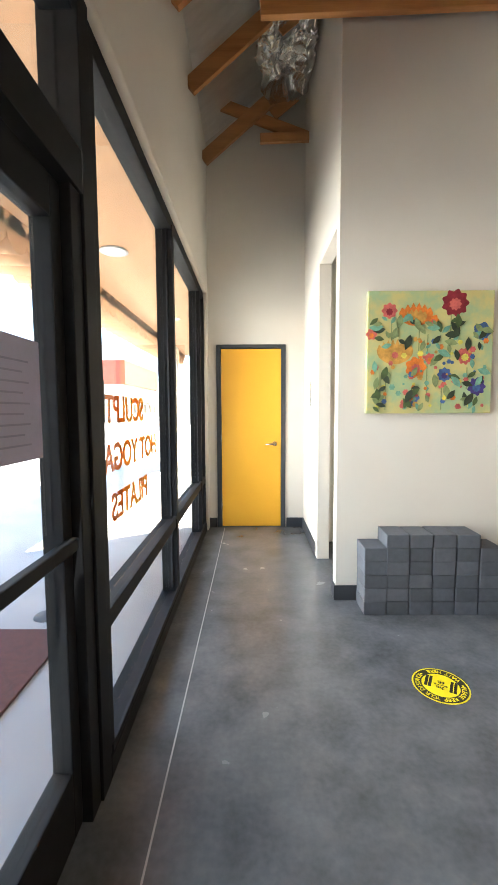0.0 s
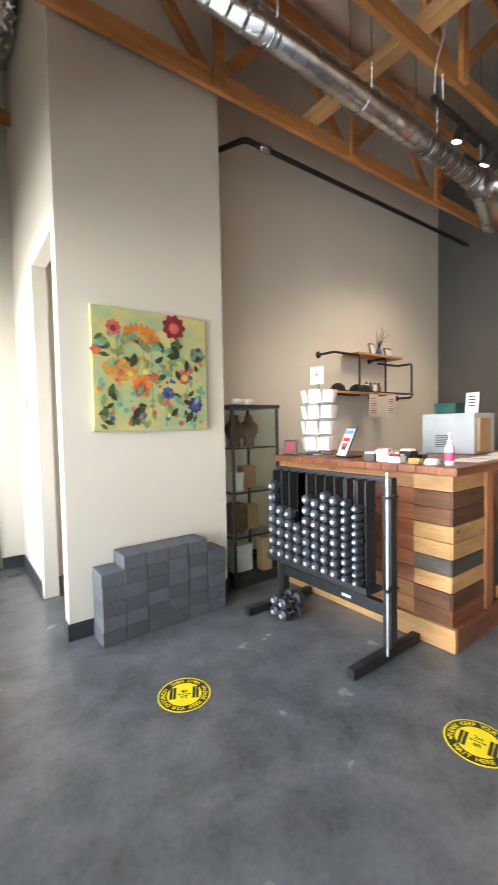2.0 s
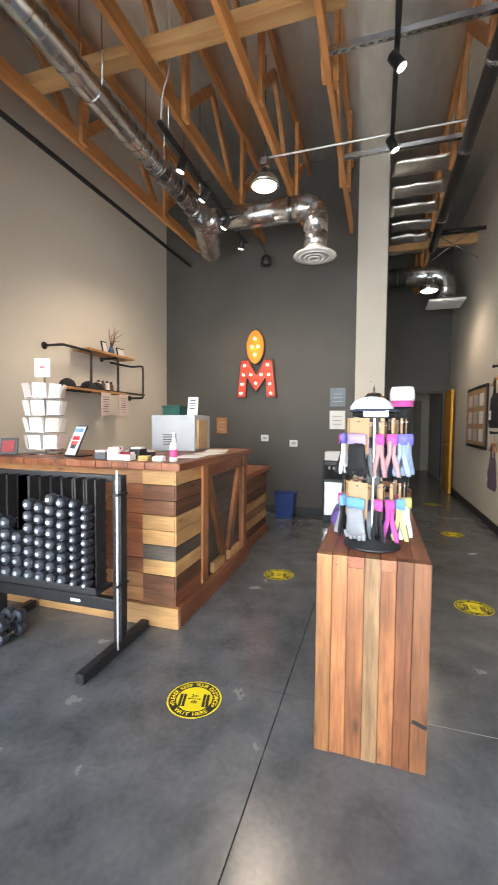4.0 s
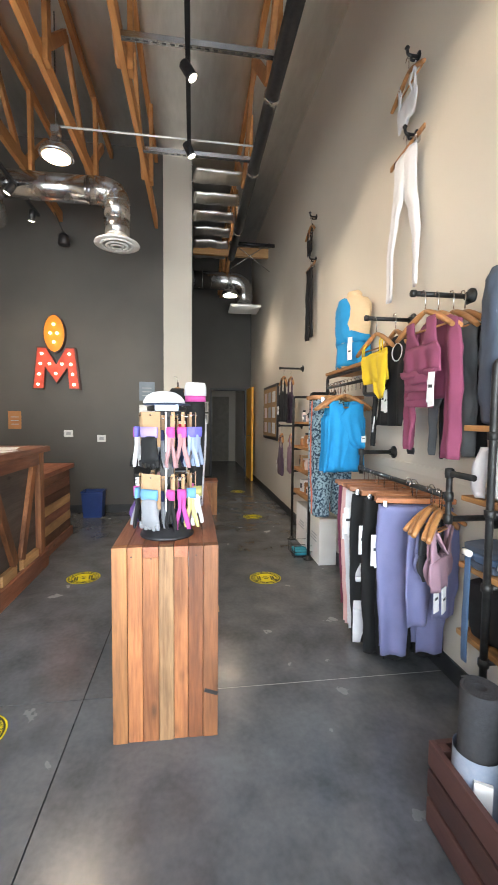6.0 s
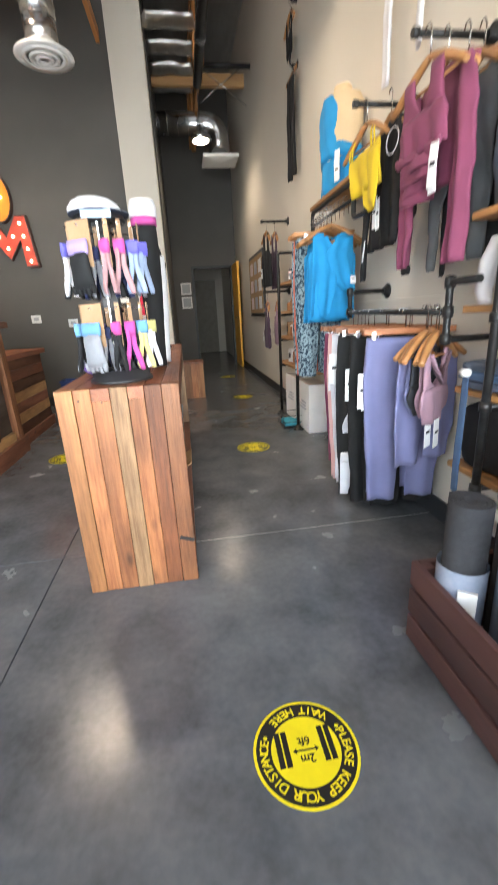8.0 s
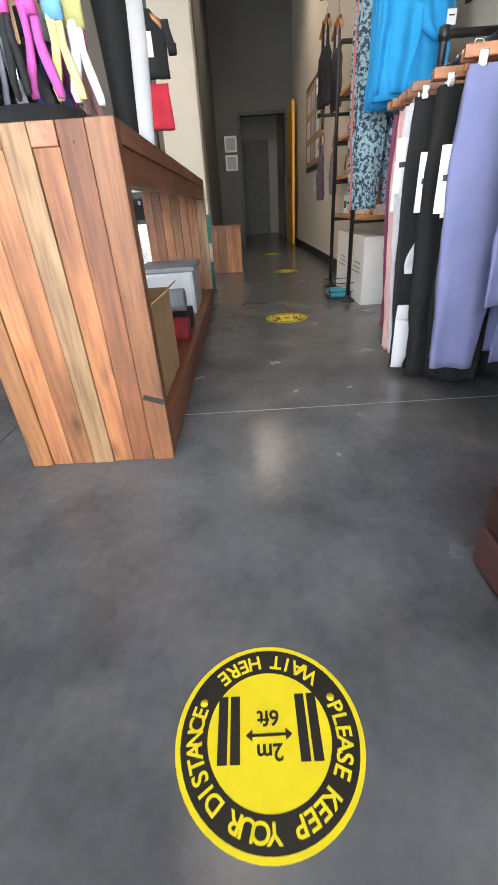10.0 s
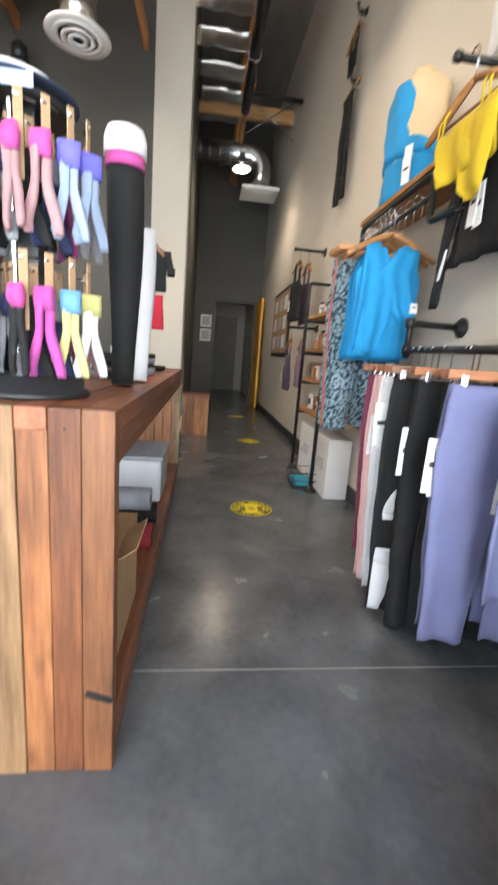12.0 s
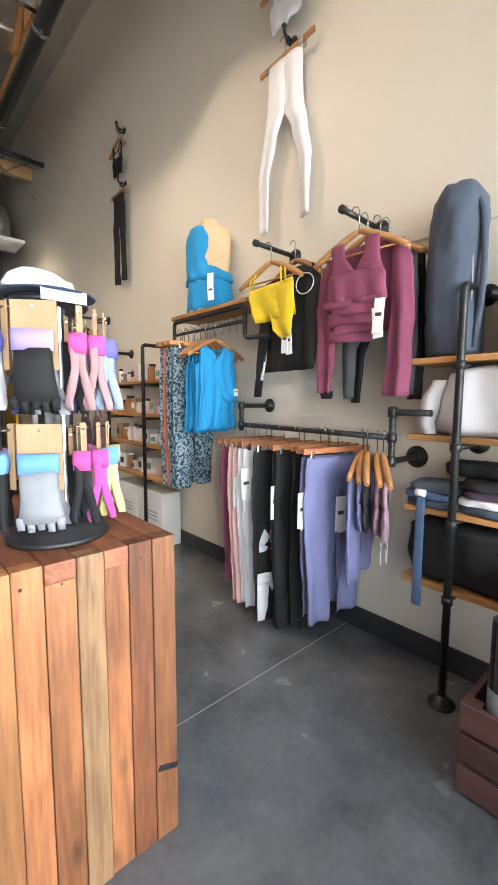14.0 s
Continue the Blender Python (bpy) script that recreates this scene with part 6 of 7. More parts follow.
part("roll", tube(bmesh.new(), [(4.6, -0.08, 0), (4.6, -0.08, 0.62)], 0.065, 20), fabric("teal_foam", 0.02, 0.30, 0.30), tl)
part("wrap", tube(bmesh.new(), [(4.6, -0.08, 0.25), (4.6, -0.08, 0.4)], 0.0665, 20), PAPER, tl, "white paper wrap")
cr = thing("plank_box", (5.9, -0.25, 0), "low reclaimed plank box by the pilaster", "wooden box")
for k in range(4):
    part("plank", bx(5.72, -0.40 + 0.085 * k, 0.0, 5.745, -0.318 + 0.085 * k, 0.46, 0.003), (TAN_Z, RED_Z)[k % 2], cr)
    part("plank", bx(5.745 + 0.07 * k, -0.40, 0.0, 5.812 + 0.07 * k, -0.375, 0.46, 0.003), (RED_Z, TAN_Z)[k % 2], cr)
part("lid", bx(5.71, -0.41, 0.46, 6.01, -0.055, 0.49, 0.004), RED_X, cr)
part("back", bx(5.745, -0.375, 0.0, 6.0, -0.06, 0.46), BROWN_X, cr)

# ---- clothes wall ----
led = tagged(new("trim"), "painted rail boards along the shop wall", kind="structure")
part("rail_board", bx(0.6, YS, 1.885, 3.2, YS + 0.012, 1.95, 0.003), WALL, led)
part("rail_board", bx(0.6, YS, 1.045, 3.2, YS + 0.012, 1.105, 0.003), WALL, led)
F_TEAL, F_PLUM, F_SUN, F_SLATE = fabric("turquoise_jersey", 0.007, 0.245, 0.52, 0.85), fabric("raspberry_jersey", 0.205, 0.042, 0.092, 0.85), fabric("yellow_jersey", 0.66, 0.46, 0.012, 0.9), fabric("slate_blue_cloth", 0.062, 0.082, 0.120, 0.8)
F_LAV, F_ROSE, F_MAUVE, F_PALE = fabric("periwinkle_jersey", 0.165, 0.175, 0.325, 0.88), fabric("pale_rose_jersey", 0.70, 0.44, 0.42, 0.9), fabric("mauve_jersey", 0.30, 0.18, 0.23, 0.85), fabric("off_white_cloth", 0.56, 0.54, 0.55, 0.85)
F_PRINT = material("leaf_print_jersey", (0.02, 0.045, 0.075, 1), (0.26, 0.36, 0.40, 1), 0.85, scale=62, fine=200, bump=0.05, mid=(0.46, 0.52))
F_DENIM, F_AUB, F_COAL = fabric("blue_strap", 0.07, 0.13, 0.24), fabric("aubergine_jersey", 0.075, 0.04, 0.07), fabric("charcoal_knit", 0.10, 0.105, 0.11)
F_MESH = fabric("black_mesh", 0.02, 0.021, 0.026, 0.6)


def wall_flange(parent, x, z, r=0.042):
    part("flange", lathe(bmesh.new(), [(r, 0.0), (r, 0.008), (r * 0.55, 0.014), (r * 0.5, 0.03)], (x, YS, z), "y", 18), PIPE, parent)


def peg(x, z, y1, group="pipe pegs"):
    p = thing("pipe_peg", (x, YS, z), "dark iron pipe peg on a round wall flange", "pipe peg", group)
    wall_flange(p, x, z)
    part("pipe", tube(bmesh.new(), [(x, YS + 0.02, z), (x, y1, z)], 0.0125, 12), PIPE, p)
    part("cap", tube(bmesh.new(), [(x, y1 - 0.01, z), (x, y1 - 0.008, z), (x, y1 + 0.012, z), (x, y1 + 0.015, z)], lambda s: 0.0175 if 0.05 < s < 0.95 else 0.0145, 12), PIPE, p)


peg(1.855, 1.985, -1.115)
peg(2.39, 1.995, -1.115)
peg(4.96, 2.00, -1.13)


def wall_hook(x, z):
    h = thing("wall_hook", (x, YS, z), "small black iron wall hook", "wall hook", "wall hooks")
    bm = lathe(bmesh.new(), [(0.03, 0), (0.03, 0.006), (0.012, 0.012)], (x, YS, z), "y", 14)
    tube(bm, rounded([(x, YS + 0.01, z), (x, YS + 0.07, z), (x, YS + 0.075, z + 0.035)], 0.02), 0.009, 8)
    tube(bm, rounded([(x, YS + 0.01, z - 0.02), (x, YS + 0.045, z - 0.03), (x, YS + 0.05, z - 0.01)], 0.02), 0.008, 8)
    part("hook", bm, BLACK_STEEL, h)
    part("ball", lathe(bmesh.new(), [(0.004, -0.016), (0.016, 0), (0.004, 0.016)], (x, YS + 0.075, z + 0.04), n=12), BLACK_STEEL, h)


def tank(m, w, h, strap, scoop, t=0.010, seed=0.0, fold=0.006, hem=1.0):
    """A scoop-necked sleeveless top: two shoulder pieces that meet below the neckline, and a body."""
    bm = bmesh.new()
    o = w * 0.42
    for s in (-1, 1):
        rows = [(0.0, o - strap, o), (-scoop * 0.45, o - strap * 1.02, o - 0.004), (-scoop * 0.8, o - strap * 1.5, o), (-scoop, 0.0, o + 0.006)]
        cloth(bm, [(z, a, b) if s > 0 else (z, -b, -a) for z, a, b in rows], m, t * 0.7, fold * 0.3, 16, seed + s)
    return cloth(bm, [(-scoop * 0.96, -o - 0.004, o + 0.004), (-scoop * 1.25, -w / 2, w / 2), (-h * 0.75, -w * 0.49, w * 0.49), (-h, -w * 0.5 * hem, w * 0.5 * hem)], m, t, fold, 40, seed=seed, freq=3.4)


def wall_outfit(x, z_top, z_mid, z_end, cloth_mat, w, label, turn, legs):
    wall_hook(x, z_top)
    wall_hook(x, z_mid)
    a = thing("sports_top", (x, YS, z_top - 0.4), label[0], "top", "wall outfits")
    m = pose(x, YS + 0.06, z_top - 0.085, 0, turn, 0)
    shoulder_hanger(a, m, w * 0.95)
    bm = tank(m @ pose(0, 0.012, -0.05), w * 0.62, 0.27, 0.016, 0.13, 0.011, 2, 0.006, 0.9)
    for s in (-1, 1):
        tube(bm, [m @ Vector((s * w * 0.24, 0.01, -0.03)), m @ Vector((s * w * 0.12, 0.022, -0.12)), m @ Vector((s * w * 0.2, 0.022, -0.2))], 0.005, 6)
    part("body", bm, cloth_mat, a)
    b = thing("leggings", (x, YS, z_end), label[1], "leggings", "wall outfits")
    m = pose(x, YS + 0.06, z_mid - 0.08, 0, turn, 0)
    clip_hanger(b, m, w)
    h = z_mid - 0.115 - z_end
    add_leggings(b, cloth_mat, m @ pose(0, 0.008, -0.03, 0, -turn), w * 0.58, h, 0.082, legs, 0.012, x, 0.006)


wall_outfit(2.43, 3.59, 3.13, 2.155, F_WHITE, 0.40, ("white strappy sports top on a wooden hanger high up", "white leggings on a clip hanger high on the wall"), 3, 0.15)
wall_outfit(4.50, 3.62, 3.16, 2.27, F_BLACK, 0.36, ("black strappy sports top on a hanger high up", "black leggings on a clip hanger high on the wall"), 0, 0.07)

# yellow crop top over a black long-sleeved top
g = thing("sports_top", (2.29, -1.13, 1.5), "bright yellow cropped top on a wooden hanger", "top", "peg clothes")
m = pose(2.30, -1.135, 1.895, 0, 0, 4)
shoulder_hanger(g, m, 0.42)
bm = cloth(bmesh.new(), [(-0.125, -0.145, 0.135), (-0.15, -0.152, 0.145), (-0.24, -0.15, 0.125), (-0.305, -0.155, 0.10)], m @ pose(0, 0.016, 0, 0, 4, 0), 0.010, 0.008, 44, 1.0, 2.0, 0.5)
cloth(bm, [(-0.15, -0.150, -0.02), (-0.27, -0.150, 0.0), (-0.36, -0.14, -0.015), (-0.405, -0.13, -0.06)], m @ pose(0, 0.028, 0, 0, 4, 0), 0.005, 0.007, 36, 2.4, 2.5, 0.5)
for c, top in ((-0.115, -0.045), (-0.085, -0.04), (0.105, -0.05), (0.13, -0.062)):
    tube(bm, [m @ Vector((c * 0.85, 0.006, top)), m @ Vector((c * 0.95, 0.022, top - 0.03)), m @ Vector((c, 0.02, -0.135))], 0.0045, 6)
part("body", bm, F_SUN, g)
g = thing("sports_top", (2.22, -1.2, 1.3), "black long-sleeved top on a wooden hanger", "top", "peg clothes")
m = pose(2.20, -1.205, 1.895, 0, 0, -5)
shoulder_hanger(g, m, 0.40)
bm = cloth(bmesh.new(), [(-0.055, -0.13, 0.05), (-0.09, -0.19, 0.12), (-0.3, -0.175, 0.18), (-0.5, -0.165, 0.2), (-0.555, -0.15, 0.215)], m @ pose(0, 0.012, 0), 0.014, 0.008, 40, 2.0)
cloth(bm, [(-0.09, 0.11, 0.20), (-0.30, 0.15, 0.245), (-0.52, 0.20, 0.275), (-0.69, 0.235, 0.30)], m @ pose(0, 0.026, 0), 0.012, 0.006, 20, 3.0)
part("body", bm, F_BLACK, g)
part("white_stripe", cloth(bmesh.new(), [(-0.50, 0.17, 0.185), (-0.60, 0.19, 0.215)], m @ pose(0, 0.045, 0), 0.003, 0.001, 10), F_WHITE, g, "white sleeve stripe")
part("cord", tube(bmesh.new(), [(2.10 + 0.055 * math.cos(a), -1.165, 1.745 + 0.048 * math.sin(a)) for a in [math.pi * k / 8 for k in range(17)]], 0.003, 6), F_WHITE, g, "thin pale cord")
swing_tag(g, m @ pose(0.0, 0.062, -0.405, 0, -3), 0.046, 0.135)
swing_tag(g, m @ pose(-0.02, 0.055, -0.415, 0, 5), 0.046, 0.13)

# raspberry set
g = thing("sports_top", (1.79, -1.13, 1.45), "raspberry cropped sports top on a wooden hanger", "top", "peg clothes")
m = pose(1.785, -1.135, 1.895, 0, 0, 4)
shoulder_hanger(g, m, 0.42)
bm = tank(m @ pose(0.01, 0.015, -0.052, 0, 2, 0), 0.27, 0.255, 0.066, 0.125, 0.014, 1.5, 0.007, 1.04)
cloth(bm, [(-0.285, -0.138, 0.14), (-0.305, -0.142, 0.142), (-0.318, -0.136, 0.134)], m @ pose(0.01, 0.022, 0), 0.008, 0.006, 36, 5.0, 1.5)
part("body", bm, F_PLUM, g)
for j in range(4):
    rows = [(-0.30 - 0.036 * j, -0.098, 0.10), (-0.332 - 0.036 * j, -0.104, 0.106), (-0.352 - 0.036 * j, -0.10, 0.103)]
    part("ruche", cloth(bmesh.new(), rows, m @ pose(0.012, 0.004 + 0.006 * (3 - j), 0, 0, 2 - 4 * (j % 2), 0), 0.006, 0.007, 40, j * 1.7, 1.3), F_PLUM, g)
swing_tag(g, m @ pose(-0.122, 0.046, -0.375, 0, -4), 0.044, 0.135)
swing_tag(g, m @ pose(-0.115, 0.040, -0.40, 0, 5), 0.042, 0.12)
g = thing("sports_top", (1.78, -1.21, 1.2), "raspberry long-sleeved top hanging behind the cropped one", "top", "peg clothes")
m = pose(1.79, -1.205, 1.895, 0, 0, -3)
shoulder_hanger(g, m, 0.41)
bm = cloth(bmesh.new(), [(-0.05, -0.12, 0.12), (-0.085, -0.20, 0.195), (-0.2, -0.165, 0.165), (-0.42, -0.16, 0.16)], m @ pose(0, 0.01, 0), 0.014, 0.007, 40, 2.5)
for s, drop in ((-1, 0.69), (1, 0.675)):
    rows = [(-0.075, 0.12, 0.19), (-0.16, 0.135, 0.225), (-0.35, 0.145, 0.24), (-0.55, 0.135, 0.235), (-drop, 0.12 if s < 0 else 0.155, 0.225)]
    cloth(bm, [(z, p, q) if s > 0 else (z, -q, -p) for z, p, q in rows], m @ pose(0, 0.028, 0), 0.014, 0.011, 28, 2.5 + s, 4.0)
part("body", bm, F_PLUM, g)
part("cuff", cloth(bmesh.new(), [(-0.665, 0.15, 0.225), (-0.70, 0.155, 0.215)], m @ pose(0, 0.02, 0), 0.010, 0.003, 20), F_BLACK, g, "black cuff")
for k, (mat, lab) in enumerate(((F_COAL, "grey leggings hanging at the back of the peg"), (F_BLACK, "black leggings hanging at the back of the peg"))):
    g = thing("leggings", (1.76, -1.27 - 0.05 * k, 1.2), lab, "leggings", "peg clothes")
    m = pose(1.765 - 0.012 * k, -1.265 - 0.05 * k, 1.895, 0, 0, -2)
    shoulder_hanger(g, m, 0.40)
    add_leggings(g, mat, m @ pose(0, 0, -0.09), 0.34, 0.60 + 0.02 * k, 0.075, 0.145, 0.010, k)

# the hanging rail of trousers
HANGER_RED = wood("red_hanger_wood", (0.40, 0.155, 0.06, 1), (0.27, 0.095, 0.035, 1), 1, 0.2, 0.4)
RAIL_Y = -1.185
rl = thing("clothes_rail", (2.1, RAIL_Y, 0.95), "dark pipe clothes rail bracketed to the wall", "clothes rail")
part("rail", tube(bmesh.new(), [(2.585, RAIL_Y, 1.045), (1.63, RAIL_Y, 1.035)], 0.0135, 12), PIPE, rl)
part("left_bracket", tube(bmesh.new(), rounded([(2.585, YS, 1.155), (2.585, RAIL_Y, 1.155), (2.585, RAIL_Y, 1.01)], 0.03), 0.0135, 12), PIPE, rl)
part("right_bracket", tube(bmesh.new(), rounded([(1.47, RAIL_Y, 1.14), (1.63, RAIL_Y, 1.14), (1.63, RAIL_Y, 0.935), (1.63, YS, 0.935)], 0.03), 0.0135, 12), PIPE, rl)
for p_ in ((2.585, RAIL_Y, 1.155), (1.63, RAIL_Y, 1.14), (1.63, RAIL_Y, 0.935), (2.585, RAIL_Y, 1.045), (1.63, RAIL_Y, 1.035)):
    part("elbow", lathe(bmesh.new(), [(0.008, -0.024), (0.019, -0.020), (0.021, 0.0), (0.019, 0.020), (0.008, 0.024)], p_, n=12), PIPE, rl)
wall_flange(rl, 2.585, 1.155)
wall_flange(rl, 1.63, 0.935, 0.05)


def rail_leggings(x, mat, z_end, w, leg, label, turn=0.0, shift=0.0, gap=0.0, seed=0.0):
    """Leggings clipped by the waist across the rail, both legs hanging flat."""
    g = thing("leggings", (x, RAIL_Y, z_end), label, "leggings", "leggings on the rail")
    m = pose(x, RAIL_Y + shift - 0.015, 0.972, 0, 0, 90 + turn)
    h_ = part("hanger", obox(bmesh.new(), m @ pose(0, 0, -0.012), 0.40, 0.013, 0.027, 0.004), HANGER_RED, g, "reddish wooden clip hanger")
    part("hook", hook_wire(m, 0.062), CHROME, h_)
    for s in (-1, 1):
        part("clip", obox(bmesh.new(), m @ pose(s * w * 0.42, 0, -0.03), 0.022, 0.024, 0.036, 0.004), CHROME, h_)
    h = 0.93 - z_end
    b = m @ pose(0, 0, -0.04)
    add_leggings(g, mat, b, w, h, leg, leg * 0.52 + gap, 0.012, seed, 0.009)
    return g, m


def tags(g, m, u, v, spin=0.0):
    swing_tag(g, m @ pose(u, 0.030, v, 0, spin), 0.060, 0.165)
    swing_tag(g, m @ pose(u - 0.012, 0.024, v - 0.018, 0, spin + 5), 0.052, 0.15)


row = ((2.56, F_PLUM, 0.13, 0.34, 0.15, "raspberry leggings"), (2.485, F_ROSE, 0.05, 0.34, 0.15, "pale rose leggings"), (2.455, F_ROSE, 0.05, 0.36, 0.16, "pale rose leggings"), (2.385, F_WHITE, 0.07, 0.36, 0.16, "white leggings"), (2.35, F_WHITE, 0.06, 0.37, 0.17, "white leggings"), (2.235, F_BLACK, 0.03, 0.37, 0.17, "black and white panelled leggings"),
       (2.145, F_BLACK, 0.04, 0.36, 0.17, "black leggings"), (2.11, F_BLACK, 0.045, 0.36, 0.17, "black leggings"), (2.05, F_BLACK, 0.06, 0.36, 0.17, "black leggings"), (2.01, F_BLACK, 0.06, 0.36, 0.17, "black leggings"), (1.955, F_LAV, 0.17, 0.36, 0.16, "periwinkle blue leggings"), (1.9, F_LAV, 0.15, 0.37, 0.16, "periwinkle blue leggings"))
for k, (x, mat, z_end, w, leg, lab) in enumerate(row):
    g, m = rail_leggings(x, mat, z_end, w, leg, lab + " clipped to a hanger on the rail", (-5, -9, -4, -10, -6, -13, -6, -8, -5, -6, -8, -12)[k], (0.0, 0.004, -0.006, 0.005, 0.0, 0.02, 0.0, 0.005, -0.05, -0.06, 0.0, 0.012)[k], 0.004 * (k % 3), 1.3 * k)
    if k == 5:
        b = m @ pose(0, 0, -0.04)
        for z0, z1, p, q in ((-0.20, -0.50, (0.02, 0.05), (-0.03, 0.16)), (-0.50, -0.53, (-0.03, 0.16), (-0.02, 0.155)), (-0.645, -0.70, (-0.02, 0.165), (0.05, 0.168)), (-0.70, -0.90, (0.05, 0.168), (0.12, 0.165))):
            part("white_panel", cloth(bmesh.new(), [(z0, *p), ((z0 + z1) / 2, (p[0] + q[0]) / 2 + 0.006, (p[1] + q[1]) / 2), (z1, *q)], b @ pose(0, 0.018, 0), 0.004, 0.003, 24, 6.5), F_WHITE, g, "white contrast panel")
    if k in (2, 4, 6, 10, 11):
        tags(g, m, {2: 0.17, 4: 0.19, 6: 0.18, 10: 0.19, 11: 0.0}[k], -0.22 - 0.03 * (k % 4), 2 - k % 4)
g = thing("leggings", (1.79, RAIL_Y, 0.36), "periwinkle blue capri leggings on a wooden hanger", "leggings", "tops on the rail")
m = pose(1.78, RAIL_Y - 0.03, 0.975, 0, 0, 100)
shoulder_hanger(g, m, 0.36)
add_leggings(g, F_LAV, m @ pose(0, 0, -0.10), 0.30, 0.49, 0.15, 0.08, 0.011, 1.0)
for k, (x, mat, lab) in enumerate(((1.765, F_LAV, "periwinkle blue bra top"), (1.735, F_MESH, "black mesh bra top"), (1.695, F_MAUVE, "mauve bra top"), (1.66, F_MAUVE, "mauve strappy bra top with a tag"))):
    g = thing("sports_top", (x, RAIL_Y, 0.6), lab + " on a wooden hanger", "top", "tops on the rail")
    m = pose(x, RAIL_Y + 0.012 * (k % 2), 0.972, 0, 0, 114 + 4 * k)
    shoulder_hanger(g, m, 0.34)
    part("body", tank(m @ pose(0.0, 0.004, -0.075), 0.25 - 0.02 * (k == 1), 0.27 + 0.02 * (k == 3), 0.035, 0.15, 0.015, k, 0.007, 0.7), mat, g)
    if k > 1:
        part("strap", tube(bmesh.new(), [m @ Vector((-0.09, 0.02, -0.09)), m @ Vector((0.0, 0.03, -0.2)), m @ Vector((0.09, 0.02, -0.09))], 0.007, 6), mat, g)
        swing_tag(g, m @ pose(0.06 - 0.05 * (k - 2), 0.028, -0.41, 0, 4), 0.048, 0.12)

# right-hand pipe shelving with bags
su = thing("pipe_shelving", (1.1, -1.3, 0), "floor-standing pipe shelving with pine boards", "shelving")
part("post", tube(bmesh.new(), rounded([(1.375, -1.185, 0.0), (1.375, -1.185, 1.60), (1.375, YS, 1.60)], 0.03), 0.0145, 12), PIPE, su)
part("post", tube(bmesh.new(), rounded([(0.45, -1.185, 0.0), (0.45, -1.185, 1.60), (0.45, YS, 1.60)], 0.03), 0.0145, 12), PIPE, su)
for x in (1.375, 0.45):
    part("floor_flange", lathe(bmesh.new(), [(0.05, 0), (0.05, 0.008), (0.028, 0.014), (0.022, 0.04)], (x, -1.185, 0), n=18), PIPE, su)
    for z in (0.44, 0.74, 1.03, 1.33):
        part("joint", lathe(bmesh.new(), [(0.015, -0.03), (0.021, -0.028), (0.021, 0.0), (0.015, 0.002)], (x, -1.185, z), n=12), PIPE, su)
        part("bracket", tube(bmesh.new(), [(x, -1.185, z - 0.014), (x, YS, z - 0.014)], 0.0125, 10), PIPE, su)
    wall_flange(su, x, 1.60)
    wall_flange(su, x, 1.03 - 0.014)
for z in (0.44, 0.74, 1.03, 1.33):
    part("board", bx(0.3, YS + 0.014, z, 1.575, -1.205, z + 0.024, 0.004), SHELF_WOOD, su)
sb = thing("mat_bag", (1.455, -1.30, 1.355), "tall slate blue zipped mat bag standing on the shelf", "bag")
part("body", cloth(bmesh.new(), [(0.64, -0.03, 0.035), (0.625, -0.065, 0.06), (0.58, -0.095, 0.085), (0.48, -0.105, 0.098), (0.3, -0.098, 0.102), (0.12, -0.104, 0.100), (0.02, -0.102, 0.10), (0.0, -0.095, 0.095)], pose(1.455, -1.305, 1.356), 0.085, 0.017, 56, 1.0, 1.0), F_SLATE, sb)
part("zip", tube(bmesh.new(), [(1.375, -1.25, 1.40), (1.372, -1.24, 1.6), (1.376, -1.24, 1.75), (1.40, -1.24, 1.93)], 0.004, 6), F_GREY, sb, "pale zip")
part("strap", tube(bmesh.new(), rounded([(1.385, -1.27, 1.93), (1.345, -1.25, 1.86), (1.335, -1.25, 1.6), (1.36, -1.25, 1.385)], 0.1), 0.012, 8), F_SLATE, sb)
part("pull", obox(bmesh.new(), pose(1.44, -1.213, 1.665, 0, 30, 0), 0.034, 0.006, 0.010, 0.002), WHITE, sb)
wb = thing("tote_bag", (1.2, -1.3, 1.055), "slumped off-white canvas bag on the shelf", "bag")
part("body", cloth(bmesh.new(), [(0.26, -0.28, 0.10), (0.235, -0.33, 0.19), (0.15, -0.35, 0.235), (0.05, -0.36, 0.27), (0.0, -0.35, 0.27)], pose(1.25, -1.312, 1.055), 0.095, 0.016, 56, 2, 1.2, 0.45), F_PALE, wb)
part("strap", cloth(bmesh.new(), [(0.21, -0.02, 0.03), (0.12, 0.0, 0.075), (0.05, 0.02, 0.10), (0.0, 0.01, 0.09)], pose(1.46, -1.235, 1.056), 0.014, 0.012, 30, 1.0, 3.0), F_PALE, wb)
part("button", lathe(bmesh.new(), [(0.012, 0), (0.009, 0.004)], (1.22, -1.212, 1.12), "y", 12), BLACK, wb)
for x, mats_ in ((1.47, (F_SLATE, F_DENIM, F_SLATE)), (1.26, (F_SLATE, F_WHITE, F_AUB, F_BLACK)), (1.0, (F_BLACK, F_BLACK, F_BLACK)), (0.75, (F_GREY, F_BLACK))):
    f = thing("folded_stack", (x, -1.3, 0.764), "stack of folded sportswear on a pine shelf", "clothes", "folded stacks")
    for j, mt in enumerate(mats_):
        part("fold", cloth(bmesh.new(), [(0.034, -0.09, 0.09), (0.026, -0.105, 0.105), (0.010, -0.108, 0.107), (0.0, -0.105, 0.105)], pose(x + 0.012 * (j % 2), -1.305, 0.7655 + 0.030 * j, 0, 0, 7 * j - 6), 0.10, 0.005, 48, j + x, 2.5, 0.3), mt, f)
